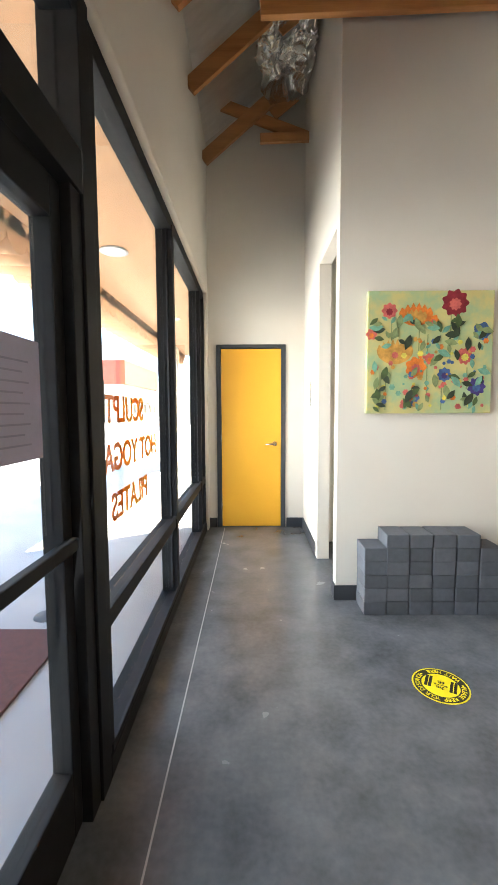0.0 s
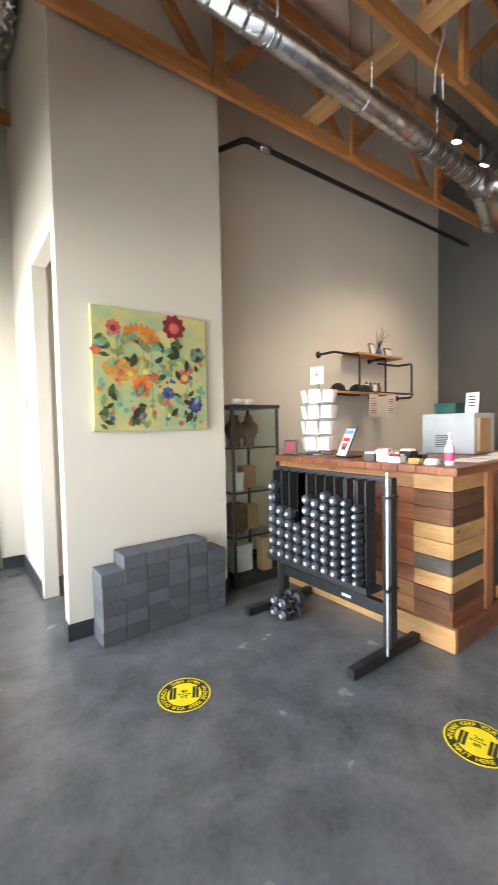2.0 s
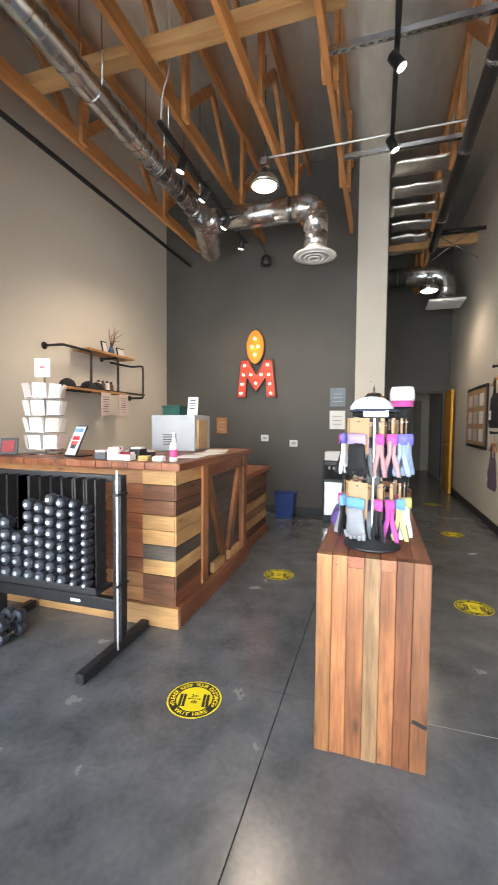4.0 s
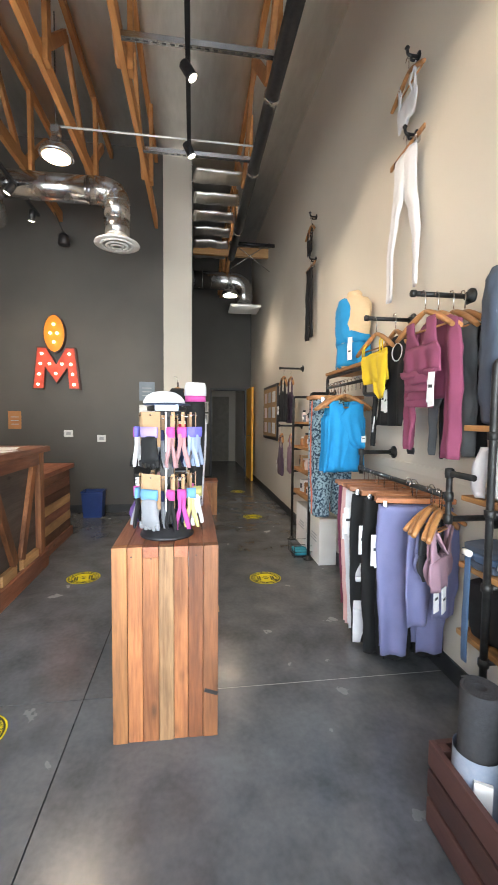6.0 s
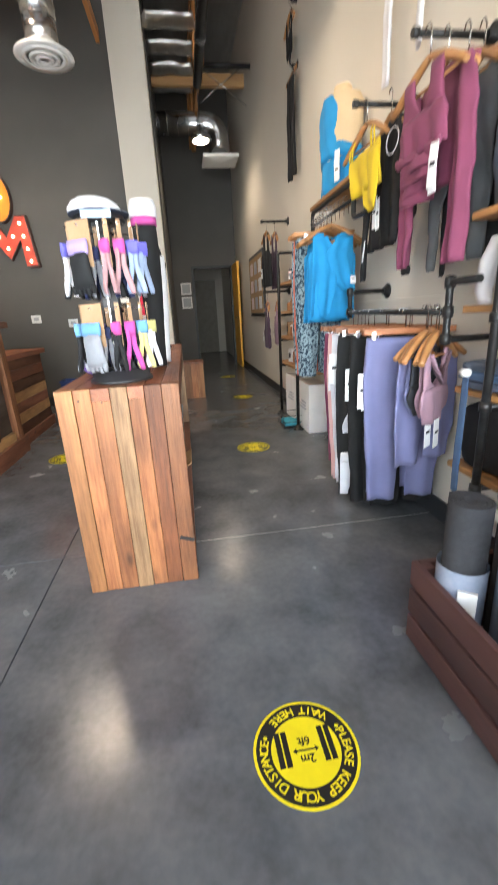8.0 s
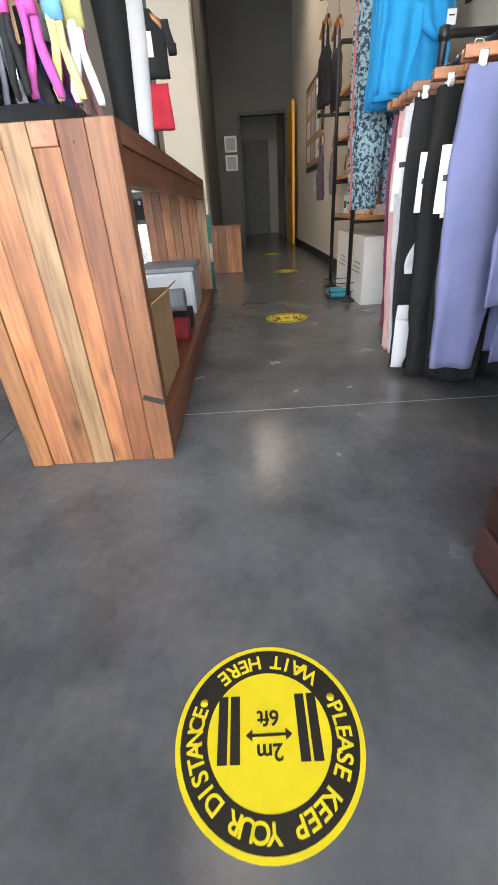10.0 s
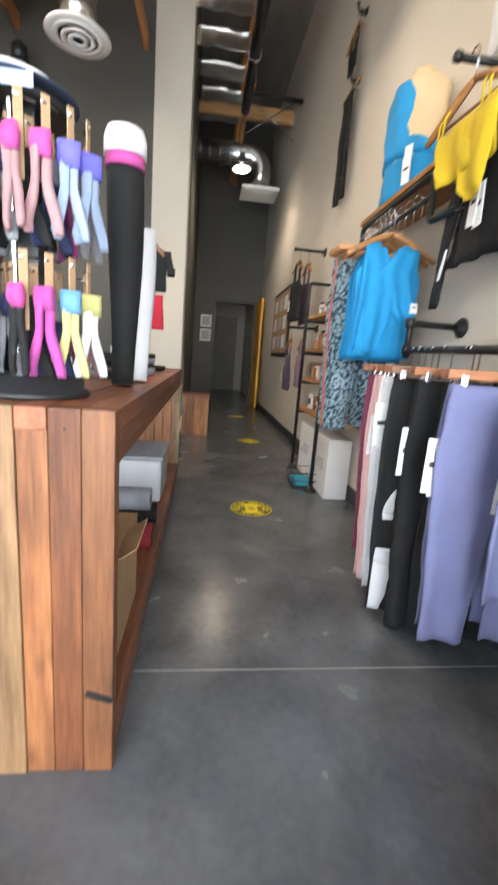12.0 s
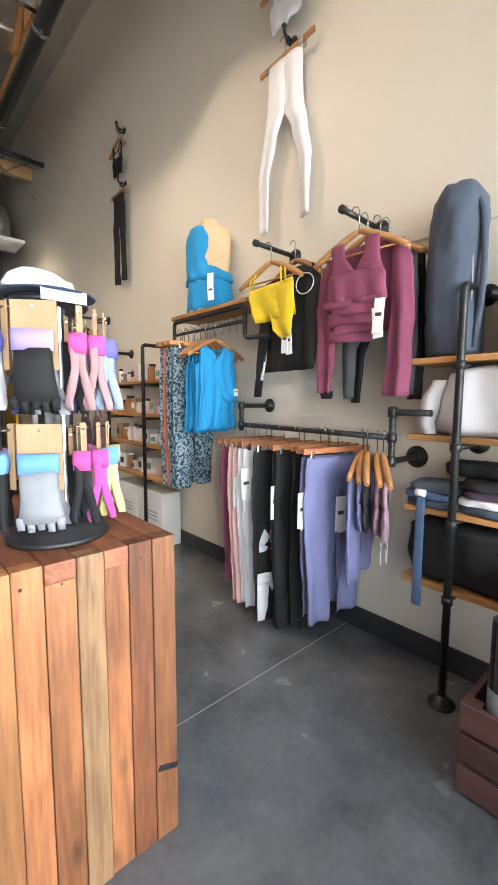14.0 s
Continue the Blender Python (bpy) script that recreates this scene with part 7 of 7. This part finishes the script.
f = thing("folded_stack", (1.35, -1.33, 0.86), "black folded garment at the back of the shelf", "clothes", "folded stacks")
part("fold", cloth(bmesh.new(), [(0.06, -0.14, 0.14), (0.045, -0.16, 0.16), (0.0, -0.155, 0.155)], pose(1.30, -1.34, 0.892), 0.065, 0.006, 44, 3, 2.5, 0.35), F_BLACK, f)
bs = thing("yoga_strap", (1.5, -1.19, 0.4), "blue woven strap hanging over the shelf edge", "strap")
part("strap", cloth(bmesh.new(), [(0.0, -0.017, 0.017), (-0.2, -0.018, 0.018), (-0.46, -0.020, 0.019)], pose(1.50, -1.192, 0.82), 0.004, 0.003, 12), F_DENIM, bs)
part("buckle", tube(bmesh.new(), [(1.482, -1.188, 0.825), (1.518, -1.188, 0.825)], 0.014, 12), PAPER, bs)
bg = thing("duffel_bag", (1.25, -1.3, 0.464), "black soft bag filling the lowest shelf", "bag")
part("body", cloth(bmesh.new(), [(0.245, -0.30, 0.27), (0.215, -0.33, 0.32), (0.1, -0.33, 0.335), (0.0, -0.31, 0.31)], pose(1.25, -1.312, 0.464), 0.095, 0.012, 56, 1, 1.2, 0.4), F_BLACK, bg)
part("handle", tube(bmesh.new(), rounded([(1.05, -1.225, 0.60), (1.10, -1.215, 0.66), (1.2, -1.215, 0.67), (1.26, -1.225, 0.60)], 0.05), 0.012, 8), F_BLACK, bg)
wbx = thing("storage_box", (1.1, -1.32, 1.354), "plain pine box on the top shelf", "box")
part("box", bx(0.98, -1.40, 1.354, 1.27, -1.24, 1.62, 0.004), SHELF_WOOD, wbx)

# middle unit: shelf with the torso and turquoise tops
mu = thing("pipe_shelf", (2.9, -1.3, 1.5), "dark pipe wall shelf with a pine board and rail", "wall shelf")
part("board", bx(2.52, YS + 0.014, 1.735, 3.32, -1.165, 1.76, 0.004), SHELF_WOOD, mu)
part("front_pipe", tube(bmesh.new(), rounded([(3.30, YS, 1.48), (3.30, -1.18, 1.48), (3.30, -1.18, 1.72), (2.55, -1.18, 1.72), (2.55, -1.18, 1.54), (2.36, -1.18, 1.53), (2.36, YS, 1.53)], 0.03), 0.0135, 12), PIPE, mu)
part("rail", tube(bmesh.new(), [(3.30, -1.18, 1.635), (2.55, -1.18, 1.635)], 0.011, 10), PIPE, mu)
for k in range(9):
    part("hook", hook_wire(pose(2.62 + 0.072 * k, -1.18, 1.58, 0, 0, 90), 0.062), CHROME, mu)
wall_flange(mu, 3.30, 1.48)
wall_flange(mu, 2.36, 1.53)
SKIN = material("torso_linen", (0.62, 0.46, 0.27, 1), (0.56, 0.41, 0.24, 1), 0.7, bump=0.05)
tf = thing("torso_form", (3.04, -1.30, 1.76), "linen torso form in a turquoise tank top", "dress form")
tm = pose(3.04, -1.295, 1.76, 0, 0, 22)
bm = cloth(bmesh.new(), [(0.60, -0.045, 0.045), (0.585, -0.055, 0.055), (0.555, -0.06, 0.06), (0.53, -0.125, 0.125), (0.48, -0.16, 0.16), (0.36, -0.155, 0.155), (0.2, -0.135, 0.135), (0.0, -0.165, 0.165)], tm, 0.085, 0.0, 30, soft=1.0)
part("form", bm, SKIN, tf)
bm = cloth(bmesh.new(), [(0.565, -0.03, 0.075), (0.53, -0.055, 0.135), (0.46, -0.085, 0.165), (0.36, -0.092, 0.168), (0.29, -0.105, 0.168), (0.235, -0.16, 0.17), (0.19, -0.178, 0.182)], tm, 0.098, 0.006, 44, 1, 3.0, soft=1.0)
part("tank_top", bm, F_TEAL, tf, "turquoise tank top")
part("shorts", cloth(bmesh.new(), [(0.22, -0.15, 0.15), (0.1, -0.165, 0.165), (0.005, -0.172, 0.172)], tm, 0.094, 0.006, 40, 2, 3.0, soft=1.0), F_TEAL, tf, "turquoise shorts")
swing_tag(tf, tm @ pose(-0.07, 0.105, 0.17), 0.045, 0.12)
swing_tag(tf, tm @ pose(-0.075, 0.112, 0.12, 0, 4), 0.045, 0.12)
for k in range(4):
    x = 2.77 + 0.05 * k
    g = thing("sports_top", (x, -1.13, 0.97), "turquoise long tank top on a wooden hanger", "top", "turquoise tops")
    m = pose(x, -1.135, 1.56, 0, 0, 96 + 5 * (k - 1))
    shoulder_hanger(g, m, 0.42)
    b = m @ pose(0.0, 0.008, -0.055)
    bm = tank(b, 0.30, 0.50 + 0.015 * (k % 2), 0.075, 0.10, 0.012, k * 1.9, 0.011, 1.02)
    if k == 0:
        cloth(bm, [(-0.02, -0.125, -0.02), (-0.13, -0.13, 0.05), (-0.27, -0.135, 0.0), (-0.33, -0.14, -0.06)], b @ pose(0, 0.022, 0), 0.010, 0.010, 36, 4.0, 4.0)
        cloth(bm, [(-0.02, 0.03, 0.125), (-0.14, -0.05, 0.135), (-0.26, -0.02, 0.14), (-0.48, 0.02, 0.15)], b @ pose(0, 0.018, 0), 0.009, 0.012, 36, 1.0, 4.0)
    part("body", bm, F_TEAL, g)
    if k == 0:
        swing_tag(g, b @ pose(-0.12, 0.045, -0.27), 0.035, 0.045)
F_STRIPE = fabric("coral_jersey", 0.60, 0.16, 0.10)
for k in range(5):
    x = 3.0 + 0.05 * k
    g = thing("leggings", (x, -1.16, 0.6), "dark leaf-print leggings on a clip hanger" if k != 3 else "coral leggings on a clip hanger", "leggings", "printed leggings")
    m = pose(x, -1.165, 1.555, 0, 0, 90 + 3 * (k - 2))
    clip_hanger(g, m, 0.40)
    add_leggings(g, F_PRINT if k != 3 else F_STRIPE, m @ pose(0.03, 0, -0.035), 0.28, 0.90, 0.13, 0.075, 0.011, k)

# far shelving unit
fu = thing("pipe_shelving", (4.1, -1.38, 0), "tall pipe shelving with small goods on pine boards", "shelving")
for x in (3.78, 4.46):
    part("post", tube(bmesh.new(), rounded([(x, -1.18, 0.0), (x, -1.18, 1.62), (x, YS, 1.62)], 0.03), 0.0145, 12), PIPE, fu)
    part("floor_flange", lathe(bmesh.new(), [(0.05, 0), (0.05, 0.008), (0.028, 0.014), (0.022, 0.04)], (x, -1.18, 0), n=18), PIPE, fu)
    wall_flange(fu, x, 1.62)
for z in (0.54, 0.80, 1.05, 1.32):
    part("board", bx(3.52, YS + 0.004, z, 4.62, -1.2, z + 0.024, 0.004), SHELF_WOOD, fu)
    for x in (3.78, 4.46):
        part("bracket", tube(bmesh.new(), [(x, -1.18, z - 0.014), (x, YS, z - 0.014)], 0.0125, 10), PIPE, fu)
rng = random.Random(21)
AMBER = material("amber_jar", (0.35, 0.16, 0.06, 1), (0.28, 0.12, 0.05, 1), 0.3, bump=0.02)
for z in (0.564, 0.824, 1.074, 1.344):
    x = 3.55
    while x < 4.5:
        w = rng.uniform(0.05, 0.11)
        h = rng.uniform(0.07, 0.16)
        if rng.random() < 0.5:
            j = thing("jar", (x, -1.3, z), "small jar with a lid on the shelf", "jar", "shelf goods")
            part("body", lathe(bmesh.new(), [(w * 0.4, 0), (w * 0.45, 0.008), (w * 0.45, h * 0.75), (w * 0.3, h * 0.85)], (x, -1.3, z), n=16), rng.choice((AMBER, PAPER, CARD_PINK)), j)
            part("lid", lathe(bmesh.new(), [(w * 0.32, h * 0.85), (w * 0.33, h * 0.98), (w * 0.28, h)], (x, -1.3, z), n=16), rng.choice((PAPER, BLACK)), j)
        else:
            j = thing("gift_box", (x, -1.3, z), "small boxed item on the shelf", "gift box", "shelf goods")
            part("box", obox(bmesh.new(), pose(x, -1.315, z + h / 2, 0, 0, rng.uniform(-9, 9)), w, 0.10, h, 0.003), rng.choice((PAPER, CARD_PINK, KRAFT, F_GREY)), j)
            part("label", obox(bmesh.new(), pose(x, -1.262, z + h / 2), w * 0.6, 0.006, h * 0.4), rng.choice((INK, P_TEAL, PAPER)), j)
        x += w + rng.uniform(0.015, 0.06)
for x in (3.80, 4.25):
    wbx = thing("carton", (x, -1.3, 0), "white printed carton standing under the shelf", "carton", "white cartons")
    part("box", bx(x - 0.2, -1.40, 0.0, x + 0.2, -1.23, 0.44, 0.004), PAPER, wbx)
    for k in range(3):
        part("print_bar", bx(x - 0.12, -1.229, 0.20 + 0.03 * k, x + 0.1 - 0.03 * k, -1.227, 0.213 + 0.03 * k), GREYPLASTIC, wbx)
bk = thing("wire_basket", (3.95, -1.12, 0), "wire basket of blue bottles on the floor", "basket")
bm = bmesh.new()
for k in range(7):
    tube(bm, [(3.82 + 0.04 * k, -1.25, 0.005), (3.82 + 0.04 * k, -1.05, 0.005)], 0.003, 6)
for z in (0.006, 0.06, 0.12):
    tube(bm, [(3.82, -1.25, z), (4.06, -1.25, z), (4.06, -1.05, z), (3.82, -1.05, z), (3.82, -1.25, z)], 0.003, 6)
for x, y in ((3.82, -1.25), (4.06, -1.25), (4.06, -1.05), (3.82, -1.05)):
    tube(bm, [(x, y, 0.005), (x, y, 0.12)], 0.003, 6)
part("wire", bm, BLACK_STEEL, bk)
for k in range(3):
    b_ = thing("water_bottle", (3.87 + 0.07 * k, -1.15, 0.01), "small blue bottle lying in the basket", "bottle", "basket bottles")
    part("body", lathe(bmesh.new(), [(0.02, 0), (0.027, 0.01), (0.027, 0.11), (0.012, 0.14), (0.012, 0.155)], (3.87 + 0.07 * k, -1.07, 0.036), "-y", 14), fabric("aqua_plastic", 0.03, 0.28, 0.36) if k == 0 else bpy.data.materials["aqua_plastic"], b_)

# clothes near the corridor
for k, (x, mat, z, w, h) in enumerate(((4.93, F_BLACK, 1.91, 0.26, 0.54), (4.97, F_AUB, 1.91, 0.30, 0.56), (5.0, F_AUB, 1.20, 0.30, 0.50), (4.92, F_MAUVE, 1.20, 0.32, 0.46))):
    g = thing("sports_top", (x, -1.3, z - h), ("black", "aubergine", "aubergine", "mauve")[k] + " top hanging near the corridor", "top", "corridor tops")
    m = pose(x, -1.17 - 0.10 * (k % 2), z, 0, 0, 8 - 5 * k)
    shoulder_hanger(g, m, w)
    part("body", top_shape(m @ pose(0, 0.01, -0.03), w, h, 0.05, 0.018, k, 0.010, 1.0), mat, g)
    swing_tag(g, m @ pose(0.03, 0.06, -h * 0.8), 0.04, 0.10)
peg(4.97, 1.29, -1.13)
cbd = thing("notice_board", (7.0, YS, 1.1), "framed pinboard of photographs on the wall", "notice board")
part("frame", bx(6.37, YS, 1.02, 7.63, YS + 0.03, 1.95, 0.006), BLACK, cbd)
part("cork", bx(6.42, YS + 0.03, 1.07, 7.58, YS + 0.034, 1.90), KRAFT, cbd)
for k in range(9):
    x, z = 6.50 + 0.36 * (k % 3), 1.13 + 0.26 * (k // 3)
    part("photo", bx(x, YS + 0.0345, z, x + 0.24, YS + 0.037, z + 0.18), (PAPER, GREYPLASTIC, CARD_PINK)[k % 3], cbd)
od = tagged(new("door_3"), "open yellow door folded back in the corridor", kind="structure")
ol = part("leaf", bx(8.72, -1.36, 0.012, 9.57, -1.315, 2.06, 0.003), YELLOW_DOOR, od)
part("door_handle", tube(bmesh.new(), rounded([(8.80, -1.315, 1.0), (8.80, -1.26, 1.0), (8.92, -1.26, 1.0)], 0.02), 0.01, 8), CHROME, ol, "satin chrome lever handle")
dfm = tagged(new("trim"), "dark frame of the corridor doorway", kind="structure")
part("frame_side", bx(XE - 0.02, -0.50, 0, XE + 0.13, -0.45, 2.08, 0.003), BASE, dfm)
part("frame_side", bx(XE - 0.02, -1.33, 0, XE + 0.13, -1.28, 2.08, 0.003), BASE, dfm)
part("frame_head", bx(XE - 0.02, -1.28, 2.03, XE + 0.13, -0.50, 2.08, 0.003), BASE, dfm)
for z in (1.24, 1.52):
    sgn = thing("framed_sign", (XE, -0.30, z), "small framed white sign beside the doorway", "sign", "doorway signs")
    part("frame", bx(XE - 0.02, -0.42, z, XE, -0.20, z + 0.24, 0.004), PAPER, sgn)
    part("print", bx(XE - 0.023, -0.39, z + 0.03, XE - 0.0205, -0.23, z + 0.21), GREYPLASTIC, sgn)
bd = tagged(new("door_4"), "closed grey-beige door in the back room", kind="structure")
part("leaf", bx(13.0, -1.2, 0.01, 13.05, -0.35, 2.06, 0.004), material("beige_door_paint", (0.30, 0.27, 0.22, 1), bump=0.03), bd)
structure("wall_back_door", bx(13.06, YS, 0, 13.16, 0.3, 2.7), WALL, "plain back room wall")

# ---- crate of rolled mats ----
CRATE = material("dark_stained_crate", (0.075, 0.032, 0.028, 1), (0.05, 0.022, 0.02, 1), 0.6, scale=4, stretch=(0.4, 4, 4), fine=26, bump=0.1, vary=0.2)
ck = thing("crate", (0.92, -1.04, 0), "dark-stained slatted crate on the floor", "crate")
for z in (0.012, 0.112, 0.212):
    part("slat", bx(0.66, -0.865, z, 1.19, -0.845, z + 0.085, 0.003), CRATE, ck)
    part("slat", bx(0.66, -1.245, z, 1.19, -1.225, z + 0.085, 0.003), CRATE, ck)
    part("slat", bx(1.17, -1.225, z, 1.19, -0.866, z + 0.085, 0.003), CRATE, ck)
    part("slat", bx(0.66, -1.225, z, 0.68, -0.866, z + 0.085, 0.003), CRATE, ck)
for x in (0.68, 1.14):
    for y in (-1.22, -0.896):
        part("corner_post", bx(x, y, 0.012, x + 0.03, y + 0.03, 0.297, 0.003), CRATE, ck)
part("floor_board", bx(0.68, -1.225, 0.0, 1.17, -0.866, 0.012), CRATE, ck)
MATC = material("dark_mat_foam", (0.022, 0.023, 0.027, 1), (0.032, 0.033, 0.038, 1), 0.85, scale=60, fine=260, bump=0.12)
MATB = material("blue_grey_mat", (0.10, 0.12, 0.17, 1), (0.08, 0.10, 0.14, 1), 0.8, scale=60, bump=0.1)
WRAP = material("glossy_wrap", (0.24, 0.28, 0.36, 1), (0.34, 0.37, 0.43, 1), 0.25, scale=6, bump=0.04)


def mat_roll(x, y, h, r, lean, band):
    g = thing("yoga_mat_roll", (x, y, 0.013), "dark rolled yoga mat with a pale wrapper in the crate", "rolled mat", "mats in the crate")
    m = pose(x, y, 0.013, lean, 0, 20 * x)
    prof = [(r, 0), (r, h - 0.004), (r - 0.004, h)]
    bm = bmesh.new()
    turns, steps = 4.0, 120
    outer, inner = [], []
    for k in range(steps + 1):
        a = 2 * math.pi * turns * k / steps
        rad = 0.022 + (r - 0.022) * k / steps
        for lst, dr in ((inner, 0.0), (outer, 0.0085)):
            lst.append([bm.verts.new(m @ Vector(((rad - dr) * math.cos(a), (rad - dr) * math.sin(a), z))) for z in (0.0, h)])
    for k in range(steps):
        for q in (inner, outer):
            f = bm.faces.new((q[k][0], q[k + 1][0], q[k + 1][1], q[k][1]))
            f.smooth = True
        bm.faces.new((inner[k][1], inner[k + 1][1], outer[k + 1][1], outer[k][1]))
    bm.faces.new((inner[-1][0], outer[-1][0], outer[-1][1], inner[-1][1]))
    part("roll", bm, MATC, g)
    for z0, z1, mt, lab in band:
        b_ = part("wrapper", tube(bmesh.new(), [m @ Vector((0, 0, z0)), m @ Vector((0, 0, z1))], r + 0.003, 32, False), mt, g, lab)
    part("label", obox(bmesh.new(), m @ pose(-0.055, r * 0.78, (band[0][0] + band[0][1]) / 2, 0, 0, 36), 0.05, 0.012, 0.14, 0.001), PAPER, g, "white paper label")


mat_roll(1.075, -0.93, 0.535, 0.066, 1, ((0.10, 0.34, WRAP, "pale blue-grey wrapper"),))
mat_roll(0.985, -1.065, 0.56, 0.066, -1, ((0.10, 0.36, WRAP, "pale blue-grey wrapper"), (0.47, 0.485, PAPER, "white band")))
mat_roll(1.115, -1.14, 0.60, 0.064, 0, ((0.42, 0.46, PAPER, "white band"), (0.49, 0.51, WRAP, "pale band")))
mat_roll(0.83, -0.95, 0.54, 0.064, 1, ((0.10, 0.34, WRAP, "pale blue-grey wrapper"),))

# ---- round floor stickers ----
STK_Y = material("yellow_vinyl", (0.80, 0.66, 0.01, 1), (0.74, 0.60, 0.01, 1), 0.4, scale=20, bump=0.02)
STK_K = material("black_vinyl", (0.012, 0.012, 0.012, 1), rough=0.4, bump=0.01)


def ring_text(text, r, size, mid, inward, gap):
    """Letters set round a circle, as one mesh."""
    bm = bmesh.new()
    step = radians(gap)
    for i, ch in enumerate(text):
        if ch == " ":
            continue
        off = (i - (len(text) - 1) / 2) * step
        me = letters(ch, size, 0.0003)
        a = radians(mid) + (off if inward else -off)
        rot = math.degrees(a) + (90 if inward else -90)
        rr = r + size * 0.32 if inward else r - size * 0.36
        me.transform(pose(rr * math.cos(a), rr * math.sin(a), 0.0016, 0, 0, rot))
        bm.from_mesh(me)
        bpy.data.meshes.remove(me)
    return bm


def disc(r0, r1, z0, z1, n=64):
    bm = bmesh.new()
    q = [[bm.verts.new((r * math.cos(2 * math.pi * k / n), r * math.sin(2 * math.pi * k / n), z)) for k in range(n)] for r, z in ((r0, z0), (r0, z1), (r1, z1), (r1, z0))]
    for a, b in zip(q, q[1:]):
        for k in range(n):
            bm.faces.new((a[k], a[(k + 1) % n], b[(k + 1) % n], b[k]))
    return bm


S_ = 0.135
sticker = thing("floor_sticker", (0, 0, 0), "round yellow and black keep-your-distance floor sticker", "floor sticker", "floor stickers")
part("disc", lathe(bmesh.new(), [(S_, 0.0002), (S_, 0.0008), (0.002, 0.0009)], n=56, smooth=False), STK_Y, sticker)
part("ring", disc(S_ * 0.66, S_ * 0.945, 0.0009, 0.0012), STK_K, sticker)
part("lettering", ring_text("PLEASE KEEP YOUR DISTANCE", S_ * 0.80, 0.031, 90, False, 9.0), STK_Y, sticker)
part("lettering", ring_text("WAIT HERE", S_ * 0.80, 0.031, 270, True, 9.6), STK_Y, sticker)
for a in (206, 334):
    part("dot", lathe(bmesh.new(), [(0.006, 0.0013), (0.006, 0.0016), (0.001, 0.0017)], (S_ * 0.80 * math.cos(radians(a)), S_ * 0.80 * math.sin(radians(a)), 0), n=12), STK_Y, sticker)
for s in (-1, 1):
    bm = box(bmesh.new(), s * 0.058 - 0.016, -0.055, 0.0009, s * 0.058 - 0.002, 0.035, 0.0013)
    box(bm, s * 0.058 + 0.002, -0.055, 0.0009, s * 0.058 + 0.016, 0.035, 0.0013)
    part("pictogram", bm, STK_K, sticker, "plain black upright bars")
bm = box(bmesh.new(), -0.026, -0.002, 0.0009, 0.026, 0.002, 0.0013)
for s in (-1, 1):
    vs = [bm.verts.new(p) for p in ((s * 0.034, 0, 0.0013), (s * 0.024, 0.008, 0.0013), (s * 0.024, -0.008, 0.0013))]
    bm.faces.new(vs)
part("arrow", bm, STK_K, sticker)
lettering("2m", 0.03, pose(0, 0.012, 0.0012), STK_K, sticker, depth=0.0003)
lettering("6ft", 0.03, pose(0, -0.032, 0.0012), STK_K, sticker, depth=0.0003)
places = ((0.89, -0.41, 90), (0.94, 1.95, 150), (1.79, 0.885, -75), (3.55, 0.87, -80), (3.37, -0.68, -90), (5.56, -0.89, -90), (7.53, -0.89, -90))
for x, y, a in places[1:]:
    copy_thing(sticker, pose(x, y, 0, 0, 0, a))
sticker.matrix_basis = pose(places[0][0], places[0][1], 0, 0, 0, places[0][2])
